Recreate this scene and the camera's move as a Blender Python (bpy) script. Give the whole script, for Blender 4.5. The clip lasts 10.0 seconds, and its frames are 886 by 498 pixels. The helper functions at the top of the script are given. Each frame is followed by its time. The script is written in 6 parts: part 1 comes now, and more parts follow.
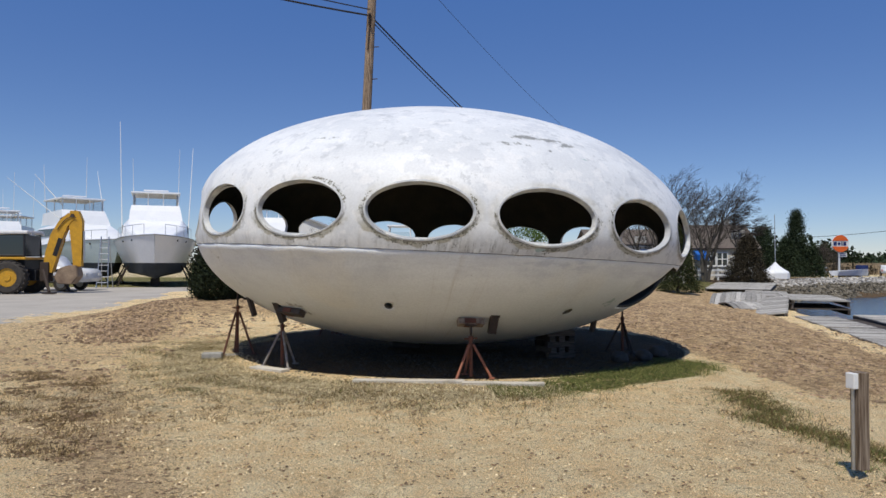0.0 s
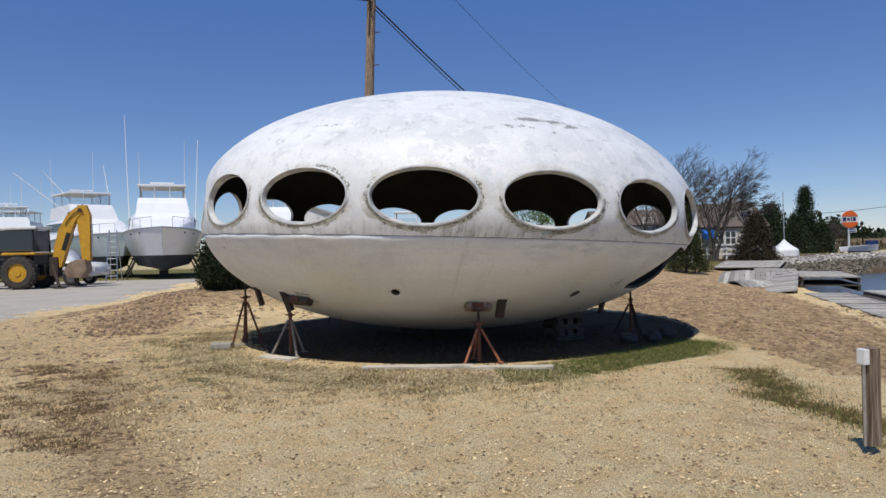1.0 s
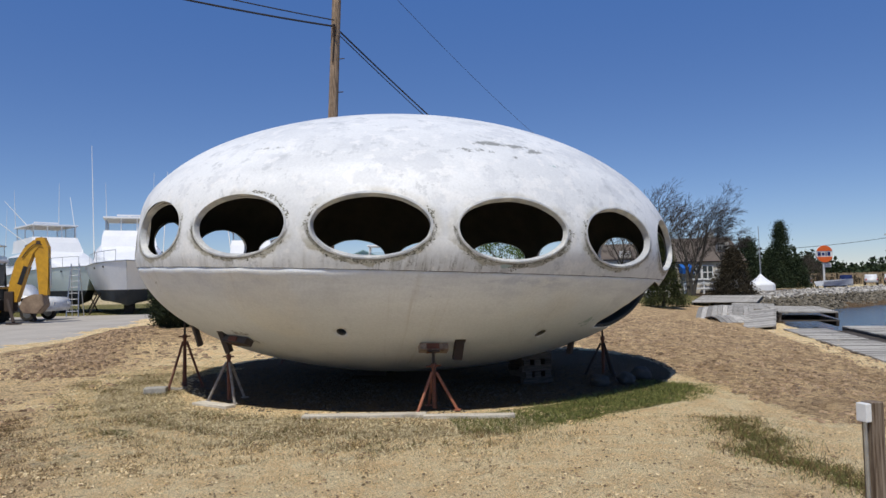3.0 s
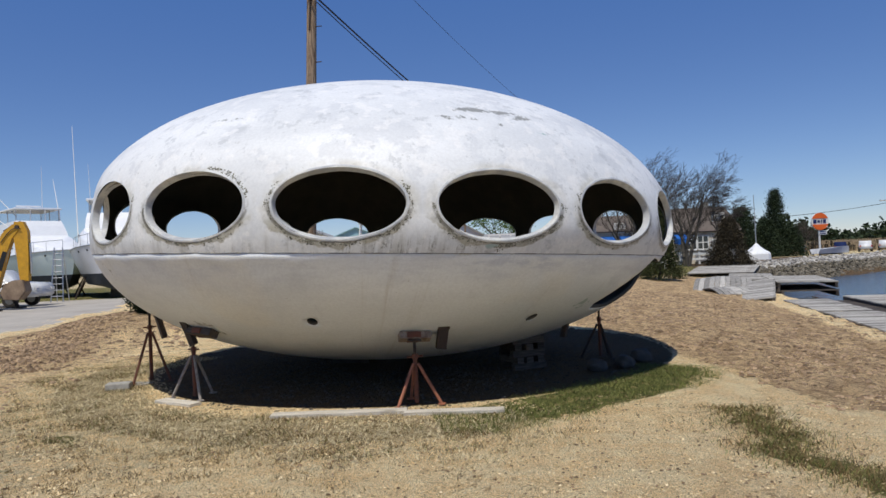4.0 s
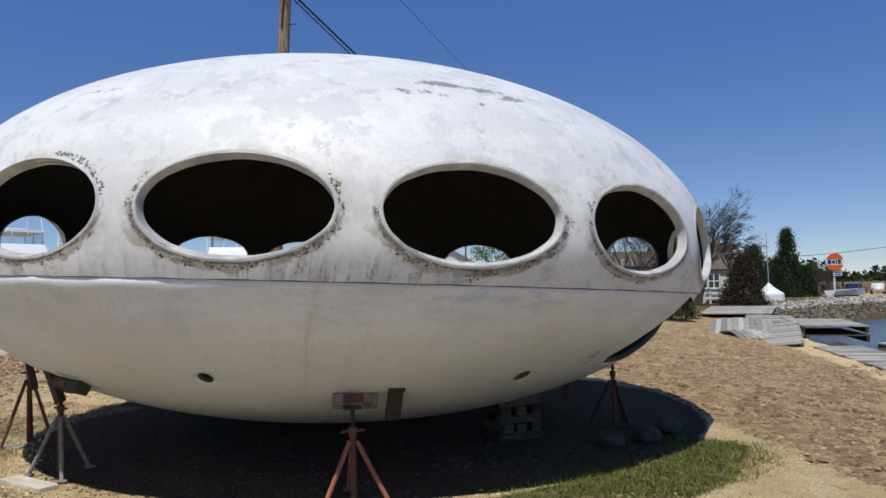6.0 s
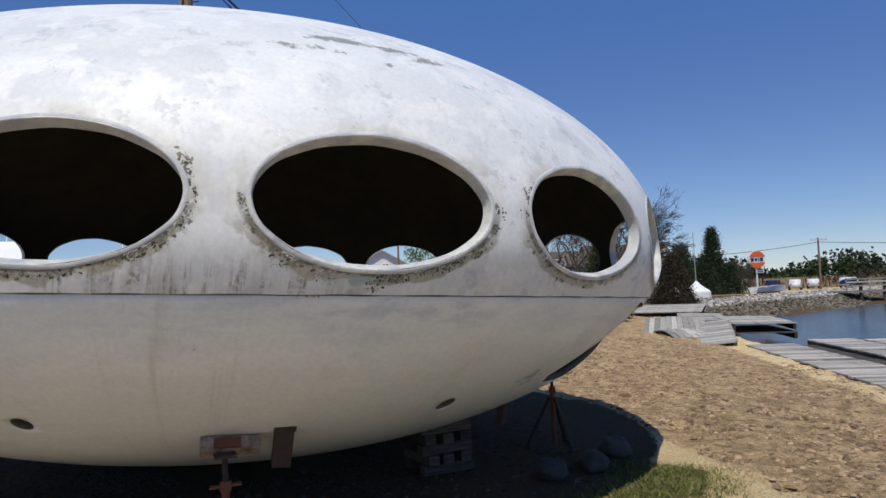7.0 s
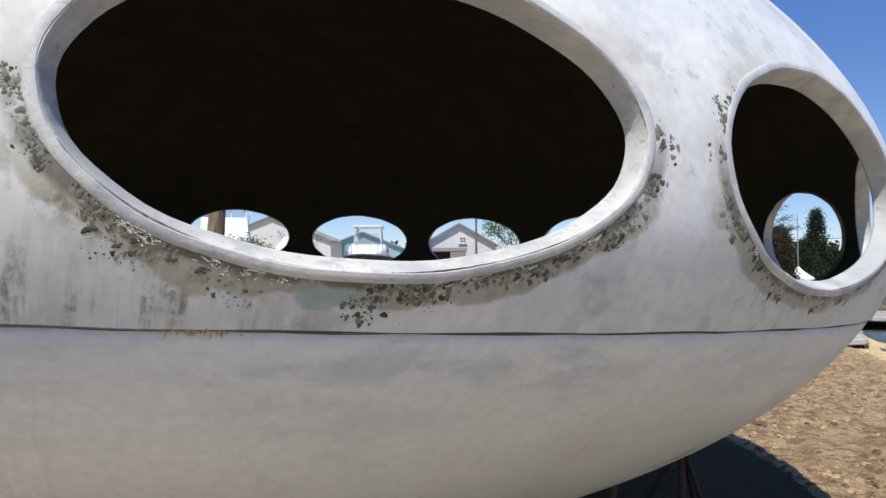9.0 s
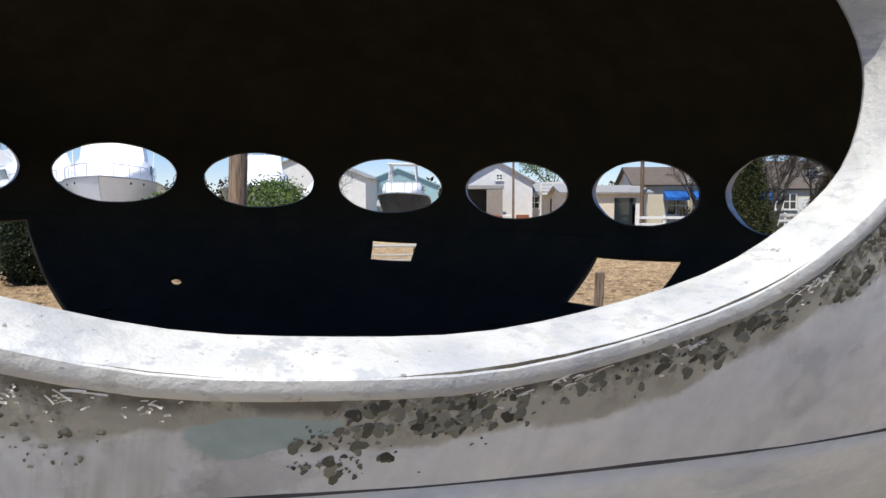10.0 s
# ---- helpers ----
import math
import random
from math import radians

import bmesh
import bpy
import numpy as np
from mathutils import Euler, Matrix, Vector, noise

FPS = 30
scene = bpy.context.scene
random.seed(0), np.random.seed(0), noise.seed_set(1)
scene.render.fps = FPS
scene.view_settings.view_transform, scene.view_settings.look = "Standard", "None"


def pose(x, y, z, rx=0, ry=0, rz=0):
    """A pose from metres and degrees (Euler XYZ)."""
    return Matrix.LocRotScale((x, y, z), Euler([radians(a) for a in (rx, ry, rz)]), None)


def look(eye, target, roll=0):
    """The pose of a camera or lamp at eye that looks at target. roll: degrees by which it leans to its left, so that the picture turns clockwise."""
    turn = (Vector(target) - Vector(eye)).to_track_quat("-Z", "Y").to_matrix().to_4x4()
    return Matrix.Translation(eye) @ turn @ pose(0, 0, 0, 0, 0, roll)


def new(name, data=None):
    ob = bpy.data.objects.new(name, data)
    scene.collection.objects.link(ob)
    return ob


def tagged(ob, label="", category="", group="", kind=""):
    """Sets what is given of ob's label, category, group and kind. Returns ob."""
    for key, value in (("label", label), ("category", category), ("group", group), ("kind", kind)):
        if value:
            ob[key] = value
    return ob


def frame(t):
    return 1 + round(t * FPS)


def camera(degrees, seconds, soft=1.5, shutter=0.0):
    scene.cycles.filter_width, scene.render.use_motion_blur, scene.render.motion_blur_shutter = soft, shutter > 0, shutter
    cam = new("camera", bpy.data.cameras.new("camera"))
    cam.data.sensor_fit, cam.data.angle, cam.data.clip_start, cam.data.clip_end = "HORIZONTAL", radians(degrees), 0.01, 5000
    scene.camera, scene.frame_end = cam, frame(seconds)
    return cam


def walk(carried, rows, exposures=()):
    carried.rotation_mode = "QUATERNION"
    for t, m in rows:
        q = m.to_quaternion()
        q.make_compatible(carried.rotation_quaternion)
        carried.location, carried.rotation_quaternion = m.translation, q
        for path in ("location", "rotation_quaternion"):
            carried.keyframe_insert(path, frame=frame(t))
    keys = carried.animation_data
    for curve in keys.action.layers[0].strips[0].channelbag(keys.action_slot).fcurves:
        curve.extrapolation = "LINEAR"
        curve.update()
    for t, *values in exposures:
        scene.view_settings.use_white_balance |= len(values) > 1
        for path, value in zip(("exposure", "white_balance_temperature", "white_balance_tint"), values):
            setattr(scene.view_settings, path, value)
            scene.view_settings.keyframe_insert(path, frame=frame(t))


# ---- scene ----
cam = camera(64.95, 10.0)
# seconds, place, then pitch, roll and yaw
PATH = [
    (0, -0.000, 0.000, 1.470, 1.09, -0.04, -0.00),
    (0.5, -0.002, 0.009, 1.472, 0.68, -0.45, -0.47),
    (1, 0.019, 0.030, 1.466, -0.10, 1.34, 0.61),
    (1.5, -0.024, 0.015, 1.478, 0.64, 0.24, -0.61),
    (2, 0.015, 0.130, 1.481, 2.22, 0.96, -3.29),
    (2.5, 0.202, 0.425, 1.447, 2.09, 1.32, -1.98),
    (2.7, 0.293, 0.574, 1.446, 2.69, 1.31, -1.02),
    (3.8, 0.388, 1.412, 1.561, 1.89, 1.42, -1.27),
    (4, 0.505, 1.548, 1.535, 0.60, 2.51, -1.45),
    (4.5, 0.676, 2.073, 1.494, 1.40, 1.51, -1.42),
    (5, 0.698, 2.634, 1.519, 2.37, 0.96, -0.81),
    (5.2, 0.709, 2.810, 1.576, 2.62, 1.37, -2.38),
    (6.3, 0.983, 4.027, 1.497, 3.49, 1.43, -0.64),
    (6.5, 0.989, 4.251, 1.564, 3.44, 3.09, -2.02),
    (7, 1.158, 4.729, 1.551, 3.38, 2.22, -6.40),
    (7.5, 1.274, 5.246, 1.590, 4.32, 2.12, 0.78),
    (8, 1.217, 5.795, 1.655, 1.64, 1.44, 1.04),
    (8.5, 1.338, 6.265, 1.616, 0.76, 0.68, -1.66),
    (9, 1.371, 6.777, 1.678, 1.33, 0.12, 0.03),
    (9.5, 1.297, 7.179, 1.796, -0.84, -1.67, -0.88),
    (10, 1.338, 7.562, 1.824, -3.93, 0.13, 2.96),
]
walk(cam, [(t, pose(x, y, z, 90 + pitch, roll, yaw)) for t, x, y, z, pitch, roll, yaw in PATH],
     ((0.0, 0.10), (5.0, 0.09), (7.0, 0.11), (8.0, 0.25), (9.0, 0.52), (9.5, 0.66), (10.0, 0.60)))

# ---- light ----
SUN_FROM = Vector((-0.17, -0.49, 1.0)).normalized()
world = bpy.data.worlds.new("sky")
scene.world = world
world.use_nodes = True
wn = world.node_tree.nodes
sky = wn.new("ShaderNodeTexSky")
sky.sky_type = "NISHITA"
sky.sun_disc = False
sky.sun_elevation = math.asin(SUN_FROM.z)
sky.sun_rotation = math.atan2(SUN_FROM.x, SUN_FROM.y)
sky.altitude = 900.0
sky.air_density = 1.0
sky.dust_density = 0.0
sky.ozone_density = 4.5
wn["Background"].inputs["Strength"].default_value = 0.088
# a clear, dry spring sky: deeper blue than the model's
deep = wn.new("ShaderNodeVectorMath")
deep.operation = "MULTIPLY"
deep.inputs[1].default_value = (0.93, 0.94, 1.05)
world.node_tree.links.new(sky.outputs[0], deep.inputs[0])
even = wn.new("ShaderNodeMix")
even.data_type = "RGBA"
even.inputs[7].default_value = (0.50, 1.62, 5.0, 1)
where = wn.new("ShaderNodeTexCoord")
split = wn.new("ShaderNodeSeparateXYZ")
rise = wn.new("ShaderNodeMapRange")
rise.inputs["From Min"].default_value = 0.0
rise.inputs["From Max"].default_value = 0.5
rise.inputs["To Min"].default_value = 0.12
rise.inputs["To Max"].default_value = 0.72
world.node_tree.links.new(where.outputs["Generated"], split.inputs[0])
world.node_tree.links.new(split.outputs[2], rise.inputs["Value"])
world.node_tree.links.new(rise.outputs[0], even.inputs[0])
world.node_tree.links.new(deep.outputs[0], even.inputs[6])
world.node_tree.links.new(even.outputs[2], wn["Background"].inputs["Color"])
sun_data = bpy.data.lights.new("sun", "SUN")
sun_data.energy = 3.6
sun_data.angle = radians(0.53)
sun_data.color = (1.0, 0.945, 0.84)
sun = new("sun", sun_data)
sun.matrix_world = look(SUN_FROM * 50, (0, 0, 0))


# ---- materials ----
def mat(name, colour, rough=0.7, metal=0.0, second=None, scale=6.0, amount=0.5, grain=60.0, bump=0.15, depth=0.01, spec=0.4, speckle=0.12):
    """A surface with variation at two scales and a fine relief."""
    m = bpy.data.materials.new(name)
    m.use_nodes = True
    nt = m.node_tree
    n, l = nt.nodes, nt.links
    b = n["Principled BSDF"]
    b.inputs["Roughness"].default_value = rough
    b.inputs["Metallic"].default_value = metal
    b.inputs["Specular IOR Level"].default_value = spec
    co = n.new("ShaderNodeTexCoord")
    big = n.new("ShaderNodeTexNoise")
    big.inputs["Scale"].default_value = scale
    big.inputs["Detail"].default_value = 6
    big.inputs["Roughness"].default_value = 0.6
    l.new(co.outputs["Object"], big.inputs["Vector"])
    ramp = n.new("ShaderNodeValToRGB")
    ramp.color_ramp.elements[0].position = 0.5 - 0.22
    ramp.color_ramp.elements[1].position = 0.5 + 0.22
    second = second or tuple(c * 0.72 for c in colour)
    ramp.color_ramp.elements[0].color = (*[a + (s - a) * amount * 2 if amount < 0.5 else s for a, s in zip(colour, second)], 1)
    ramp.color_ramp.elements[1].color = (*colour, 1)
    l.new(big.outputs["Fac"], ramp.inputs["Fac"])
    fine = n.new("ShaderNodeTexNoise")
    fine.inputs["Scale"].default_value = grain
    fine.inputs["Detail"].default_value = 4
    l.new(co.outputs["Object"], fine.inputs["Vector"])
    rng = n.new("ShaderNodeMapRange")
    rng.inputs["From Min"].default_value = 0.25
    rng.inputs["From Max"].default_value = 0.75
    rng.inputs["To Min"].default_value = 1.0 - speckle
    rng.inputs["To Max"].default_value = 1.0 + speckle
    l.new(fine.outputs["Fac"], rng.inputs["Value"])
    mul = n.new("ShaderNodeVectorMath")
    mul.operation = "SCALE"
    l.new(ramp.outputs["Color"], mul.inputs[0])
    l.new(rng.outputs[0], mul.inputs["Scale"])
    l.new(mul.outputs[0], b.inputs["Base Color"])
    bp = n.new("ShaderNodeBump")
    bp.inputs["Strength"].default_value = bump
    bp.inputs["Distance"].default_value = depth
    l.new(fine.outputs["Fac"], bp.inputs["Height"])
    l.new(bp.outputs[0], b.inputs["Normal"])
    return m


def glass(name, colour=(0.02, 0.03, 0.035), rough=0.05):
    m = bpy.data.materials.new(name)
    m.use_nodes = True
    b = m.node_tree.nodes["Principled BSDF"]
    b.inputs["Base Color"].default_value = (*colour, 1)
    b.inputs["Roughness"].default_value = rough
    b.inputs["Specular IOR Level"].default_value = 0.6
    return m


class Nodes:
    """Short hand for node trees."""

    def __init__(self, name):
        self.m = bpy.data.materials.new(name)
        self.m.use_nodes = True
        self.n, self.l = self.m.node_tree.nodes, self.m.node_tree.links
        self.b = self.n["Principled BSDF"]
        self.co = self.n.new("ShaderNodeTexCoord").outputs["Object"]

    def noise(self, scale, detail=5, vec=None, rough=0.55, stretch=None):
        t = self.n.new("ShaderNodeTexNoise")
        t.inputs["Scale"].default_value, t.inputs["Detail"].default_value, t.inputs["Roughness"].default_value = scale, detail, rough
        v = vec or self.co
        if stretch:
            mp = self.n.new("ShaderNodeMapping")
            mp.inputs["Scale"].default_value = stretch
            self.l.new(v, mp.inputs["Vector"])
            v = mp.outputs[0]
        self.l.new(v, t.inputs["Vector"])
        return t.outputs["Fac"]

    def voronoi(self, scale, feature="F1"):
        t = self.n.new("ShaderNodeTexVoronoi")
        t.feature = feature
        t.inputs["Scale"].default_value = scale
        self.l.new(self.co, t.inputs["Vector"])
        return t

    def attr(self, name):
        a = self.n.new("ShaderNodeAttribute")
        a.attribute_name = name
        return a

    def math(self, op, a, b=0.0, c=0.0):
        k = self.n.new("ShaderNodeMath")
        k.operation = op
        for i, v in enumerate((a, b, c)):
            if isinstance(v, (int, float)):
                k.inputs[i].default_value = v
            else:
                self.l.new(v, k.inputs[i])
        return k.outputs[0]

    def step(self, v, lo, hi, out0=0.0, out1=1.0):
        k = self.n.new("ShaderNodeMapRange")
        k.interpolation_type = "SMOOTHSTEP"
        for key, x in zip(("Value", "From Min", "From Max", "To Min", "To Max"), (v, lo, hi, out0, out1)):
            if isinstance(x, (int, float)):
                k.inputs[key].default_value = x
            else:
                self.l.new(x, k.inputs[key])
        return k.outputs[0]

    def mix(self, fac, a, b):
        k = self.n.new("ShaderNodeMix")
        k.data_type = "RGBA"
        for key, v in ((0, fac), (6, a), (7, b)):
            if isinstance(v, (int, float)):
                k.inputs[key].default_value = v
            elif isinstance(v, tuple):
                k.inputs[key].default_value = (*v, 1)
            else:
                self.l.new(v, k.inputs[key])
        return k.outputs[2]

    def scale(self, col, f):
        k = self.n.new("ShaderNodeVectorMath")
        k.operation = "SCALE"
        if isinstance(col, tuple):
            k.inputs[0].default_value = col
        else:
            self.l.new(col, k.inputs[0])
        self.l.new(f, k.inputs["Scale"])
        return k.outputs[0]

    def colour(self, v):
        self.l.new(v, self.b.inputs["Base Color"])

    def bump(self, h, strength, dist):
        k = self.n.new("ShaderNodeBump")
        k.inputs["Strength"].default_value, k.inputs["Distance"].default_value = strength, dist
        self.l.new(h, k.inputs["Height"])
        self.l.new(k.outputs[0], self.b.inputs["Normal"])


def ground_material():
    k = Nodes("ground_soil")
    z = k.attr("zones")
    sep = k.n.new("ShaderNodeSeparateColor")
    k.l.new(z.outputs["Color"], sep.inputs[0])
    dry, green, dirt = sep.outputs[0], sep.outputs[1], sep.outputs[2]
    stone = z.outputs["Alpha"]
    big = k.noise(0.55, 6)
    mid = k.noise(3.0, 8, rough=0.7)
    fine = k.noise(26.0, 6, rough=0.7)
    grit = k.noise(110.0, 3, rough=0.8)
    sand = k.mix(k.step(mid, 0.35, 0.7), (0.88, 0.63, 0.32), (0.98, 0.80, 0.47))
    sand = k.mix(k.step(fine, 0.60, 0.67, 0.0, 0.85), sand, (0.26, 0.165, 0.08))
    sand = k.mix(k.step(k.noise(48.0, 4, rough=0.75), 0.56, 0.63, 0.0, 0.8), sand, (0.97, 0.82, 0.53))
    sand = k.mix(k.step(k.noise(70.0, 3, rough=0.75), 0.60, 0.66, 0.0, 0.6), sand, (0.18, 0.12, 0.062))
    sand = k.mix(k.step(big, 0.56, 0.70, 0.0, 0.40), sand, (0.56, 0.37, 0.19))
    sand = k.mix(k.math("MULTIPLY", k.step(k.noise(8.0, 6, rough=0.75), 0.53, 0.62), k.step(k.noise(0.9, 4), 0.50, 0.62)), sand, (0.44, 0.30, 0.155))
    # darker brown streaks, with the shade of furrows mixed into the soil colour
    furrow = k.noise(11.0, 8, None, 0.75, (0.5, 1.3, 1.0))
    soil = k.mix(k.step(mid, 0.34, 0.60), (0.37, 0.245, 0.13), (0.72, 0.515, 0.285))
    soil = k.mix(k.step(furrow, 0.51, 0.60, 0.0, 0.75), soil, (0.17, 0.105, 0.055))
    soil = k.mix(k.step(fine, 0.57, 0.66), soil, (0.12, 0.072, 0.038))
    straw = k.mix(k.step(fine, 0.35, 0.62), (0.30, 0.23, 0.10), (0.80, 0.67, 0.42))
    straw = k.mix(k.step(k.noise(9.0, 5), 0.53, 0.62), straw, (0.21, 0.155, 0.065))
    straw = k.mix(k.step(k.noise(1.7, 4), 0.50, 0.62, 0.0, 0.75), straw, (0.52, 0.40, 0.22))
    turf = k.mix(k.step(fine, 0.35, 0.7), (0.05, 0.062, 0.014), (0.24, 0.225, 0.075))
    turf = k.mix(k.step(k.noise(5.0, 6), 0.52, 0.62, 0.0, 0.8), turf, (0.46, 0.33, 0.17))
    # near-black brown: paints the saucer's shadow into the ground, also colours the far bank
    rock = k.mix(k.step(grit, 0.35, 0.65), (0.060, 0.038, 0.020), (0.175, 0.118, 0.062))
    edge = k.math("MULTIPLY", k.math("SUBTRACT", k.math("ADD", mid, fine), 1.0), 1.1)
    c = sand
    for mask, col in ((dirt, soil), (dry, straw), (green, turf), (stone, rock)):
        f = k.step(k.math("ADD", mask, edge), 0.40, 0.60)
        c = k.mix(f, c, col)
    c = k.scale(c, k.step(grit, 0.32, 0.68, 0.46, 1.40))
    k.colour(c)
    k.b.inputs["Roughness"].default_value = 0.95
    k.b.inputs["Specular IOR Level"].default_value = 0.15
    h = k.math("ADD", k.math("ADD", fine, k.math("MULTIPLY", mid, 1.0)), k.math("MULTIPLY", grit, 0.35))
    k.bump(h, 1.0, 0.06)
    return k.m


def shell_material(name, low):
    """White gelcoat, chalked and patched; low: the greyer lower half."""
    k = Nodes(name)
    rim = k.attr("rim").outputs["Fac"]
    ang = k.attr("ang").outputs["Fac"]
    hgt = k.attr("hgt").outputs["Fac"]
    comb = k.n.new("ShaderNodeCombineXYZ")
    k.l.new(ang, comb.inputs[0])
    k.l.new(k.math("MULTIPLY", hgt, 0.08), comb.inputs[1])
    streak = k.noise(5.0, 6, comb.outputs[0], 0.7)
    band = k.noise(1.1, 4, None, 0.5, (0.5, 0.5, 2.2))
    patch = k.noise(2.6, 5, None, 0.6)
    fine = k.noise(34.0, 6, None, 0.65)
    if low:
        c = k.mix(k.step(band, 0.40, 0.66), (0.71, 0.745, 0.78), (0.785, 0.82, 0.85))
        cloud = k.noise(1.2, 5, None, 0.6, (1.0, 1.0, 2.6))
        c = k.mix(k.math("MULTIPLY", k.step(cloud, 0.50, 0.68, 0.0, 0.45), k.step(hgt, -1.15, -0.40, 0.25, 1.0)), c, (0.53, 0.56, 0.605))
        c = k.mix(k.step(k.noise(0.7, 3, None, 0.5), 0.52, 0.66, 0.0, 0.35), c, (0.78, 0.755, 0.69))
        c = k.mix(k.step(patch, 0.56, 0.74, 0.0, 0.45), c, (0.58, 0.61, 0.65))
        top = k.step(hgt, -0.85, -0.36)
        c = k.mix(k.math("MULTIPLY", top, k.step(k.noise(2.3, 6, None, 0.7, (0.6, 0.6, 2.4)), 0.48, 0.66, 0.0, 0.45)), c, (0.50, 0.53, 0.60))
        wash = k.math("MULTIPLY", k.math("MULTIPLY", k.step(ang, 0.7, 1.2), k.step(ang, 2.4, 1.9)), k.math("MULTIPLY", k.step(hgt, -0.62, -0.42), k.step(k.noise(5.0, 6, None, 0.7, (0.6, 0.6, 2.2)), 0.44, 0.60, 0.0, 0.45)))
        c = k.mix(wash, c, (0.40, 0.44, 0.54))
        c = k.mix(k.step(streak, 0.56, 0.76, 0.0, 0.30), c, (0.38, 0.35, 0.29))
    else:
        c = k.mix(k.step(band, 0.36, 0.62), (0.63, 0.648, 0.66), (0.735, 0.75, 0.755))
        c = k.mix(k.step(patch, 0.515, 0.60, 0.0, 0.50), c, (0.53, 0.55, 0.575))
        c = k.mix(k.step(k.noise(4.2, 6, None, 0.7), 0.565, 0.625, 0.0, 0.58), c, (0.45, 0.47, 0.485))
        c = k.mix(k.step(k.noise(5.5, 3, None, 0.5), 0.55, 0.62, 0.0, 0.45), c, (0.80, 0.795, 0.78))
        c = k.mix(k.step(k.noise(7.5, 6, None, 0.7), 0.64, 0.70, 0.0, 0.5), c, (0.40, 0.41, 0.395))
        weep = k.math("MULTIPLY", k.step(hgt, -0.02, -0.30), k.math("MULTIPLY", k.step(streak, 0.48, 0.68, 0.0, 0.5), k.step(ang, 2.2, 1.0, 0.25, 1.0)))
        c = k.mix(weep, c, (0.30, 0.29, 0.265))
        comb2 = k.n.new("ShaderNodeCombineXYZ")
        k.l.new(ang, comb2.inputs[0])
        k.l.new(k.math("MULTIPLY", hgt, 0.09), comb2.inputs[1])
        drip = k.math("MULTIPLY", k.step(k.noise(17.0, 5, comb2.outputs[0], 0.65), 0.47, 0.62), k.math("MAXIMUM", k.step(k.noise(1.9, 3), 0.48, 0.58), k.math("MULTIPLY", k.math("MULTIPLY", k.step(ang, -0.2, 0.2), k.step(ang, 1.15, 0.95)), k.step(k.noise(3.1, 4), 0.36, 0.52))))
        clean = k.math("MULTIPLY", k.step(ang, 1.10, 1.40), k.step(ang, 6.2, 5.6))
        drip = k.math("MULTIPLY", k.math("MULTIPLY", drip, k.step(k.noise(38.0, 4, None, 0.7), 0.40, 0.58, 0.25, 1.0)), k.math("SUBTRACT", 1.0, clean))
        drip = k.math("MULTIPLY", drip, k.step(ang, -0.9, 0.1, 0.4, 1.0))
        c = k.mix(k.math("MULTIPLY", k.math("MULTIPLY", drip, k.step(hgt, -0.12, -0.29)), 0.85), c, (0.16, 0.158, 0.14))
        halo = k.math("MULTIPLY", k.step(rim, 0.14, 0.04), k.step(patch, 0.40, 0.64, 0.05, 0.62))
        c = k.mix(halo, c, (0.52, 0.50, 0.425))
        olive = k.math("MULTIPLY", k.step(k.math("ADD", rim, k.math("MULTIPLY", k.math("SUBTRACT", k.noise(6.0, 5), 0.5), 0.22)), 0.095, 0.075), k.step(hgt, 0.06, -0.12))
        c = k.mix(k.math("MULTIPLY", olive, 0.75), c, (0.33, 0.31, 0.235))
        line = k.math("MULTIPLY", k.step(rim, 0.056, 0.036), k.math("MULTIPLY", k.step(hgt, 0.25, -0.05), k.step(k.noise(13.0, 6, None, 0.7), 0.36, 0.52)))
        c = k.mix(k.math("MULTIPLY", line, 0.8), c, (0.10, 0.09, 0.07))
        grime = k.math("MULTIPLY", k.step(rim, 0.13, 0.02), k.math("MULTIPLY", k.step(hgt, 0.10, -0.15), k.step(k.noise(21.0, 6, None, 0.7), 0.50, 0.62)))
        c = k.mix(k.math("MULTIPLY", grime, 0.85), c, (0.12, 0.11, 0.08))
    c = k.mix(k.step(k.noise(16.0, 4, None, 0.7), 0.70, 0.75, 0.0, 0.6), c, (0.25, 0.25, 0.22))
    scar = k.attr("scar").outputs["Fac"]
    c = k.mix(k.step(k.math("ADD", scar, k.math("MULTIPLY", k.math("SUBTRACT", k.noise(11.0, 6, None, 0.7), 0.5), 1.6)), 0.40, 0.54, 0.0, 0.88), c, (0.22, 0.225, 0.21))
    teal = k.attr("teal").outputs["Fac"]
    c = k.mix(k.step(k.math("ADD", teal, k.math("MULTIPLY", k.math("SUBTRACT", k.noise(9.0, 6), 0.5), 0.9)), 0.45, 0.52, 0.0, 0.8), c, (0.33, 0.44, 0.43))
    c = k.scale(c, k.step(fine, 0.25, 0.75, 0.93, 1.05))
    k.colour(c)
    k.b.inputs["Roughness"].default_value = 0.52
    k.b.inputs["Specular IOR Level"].default_value = 0.35
    k.bump(k.math("ADD", k.math("MULTIPLY", fine, 0.5), k.noise(4.0, 5)), 0.10 if low else 0.16, 0.012)
    return k.m


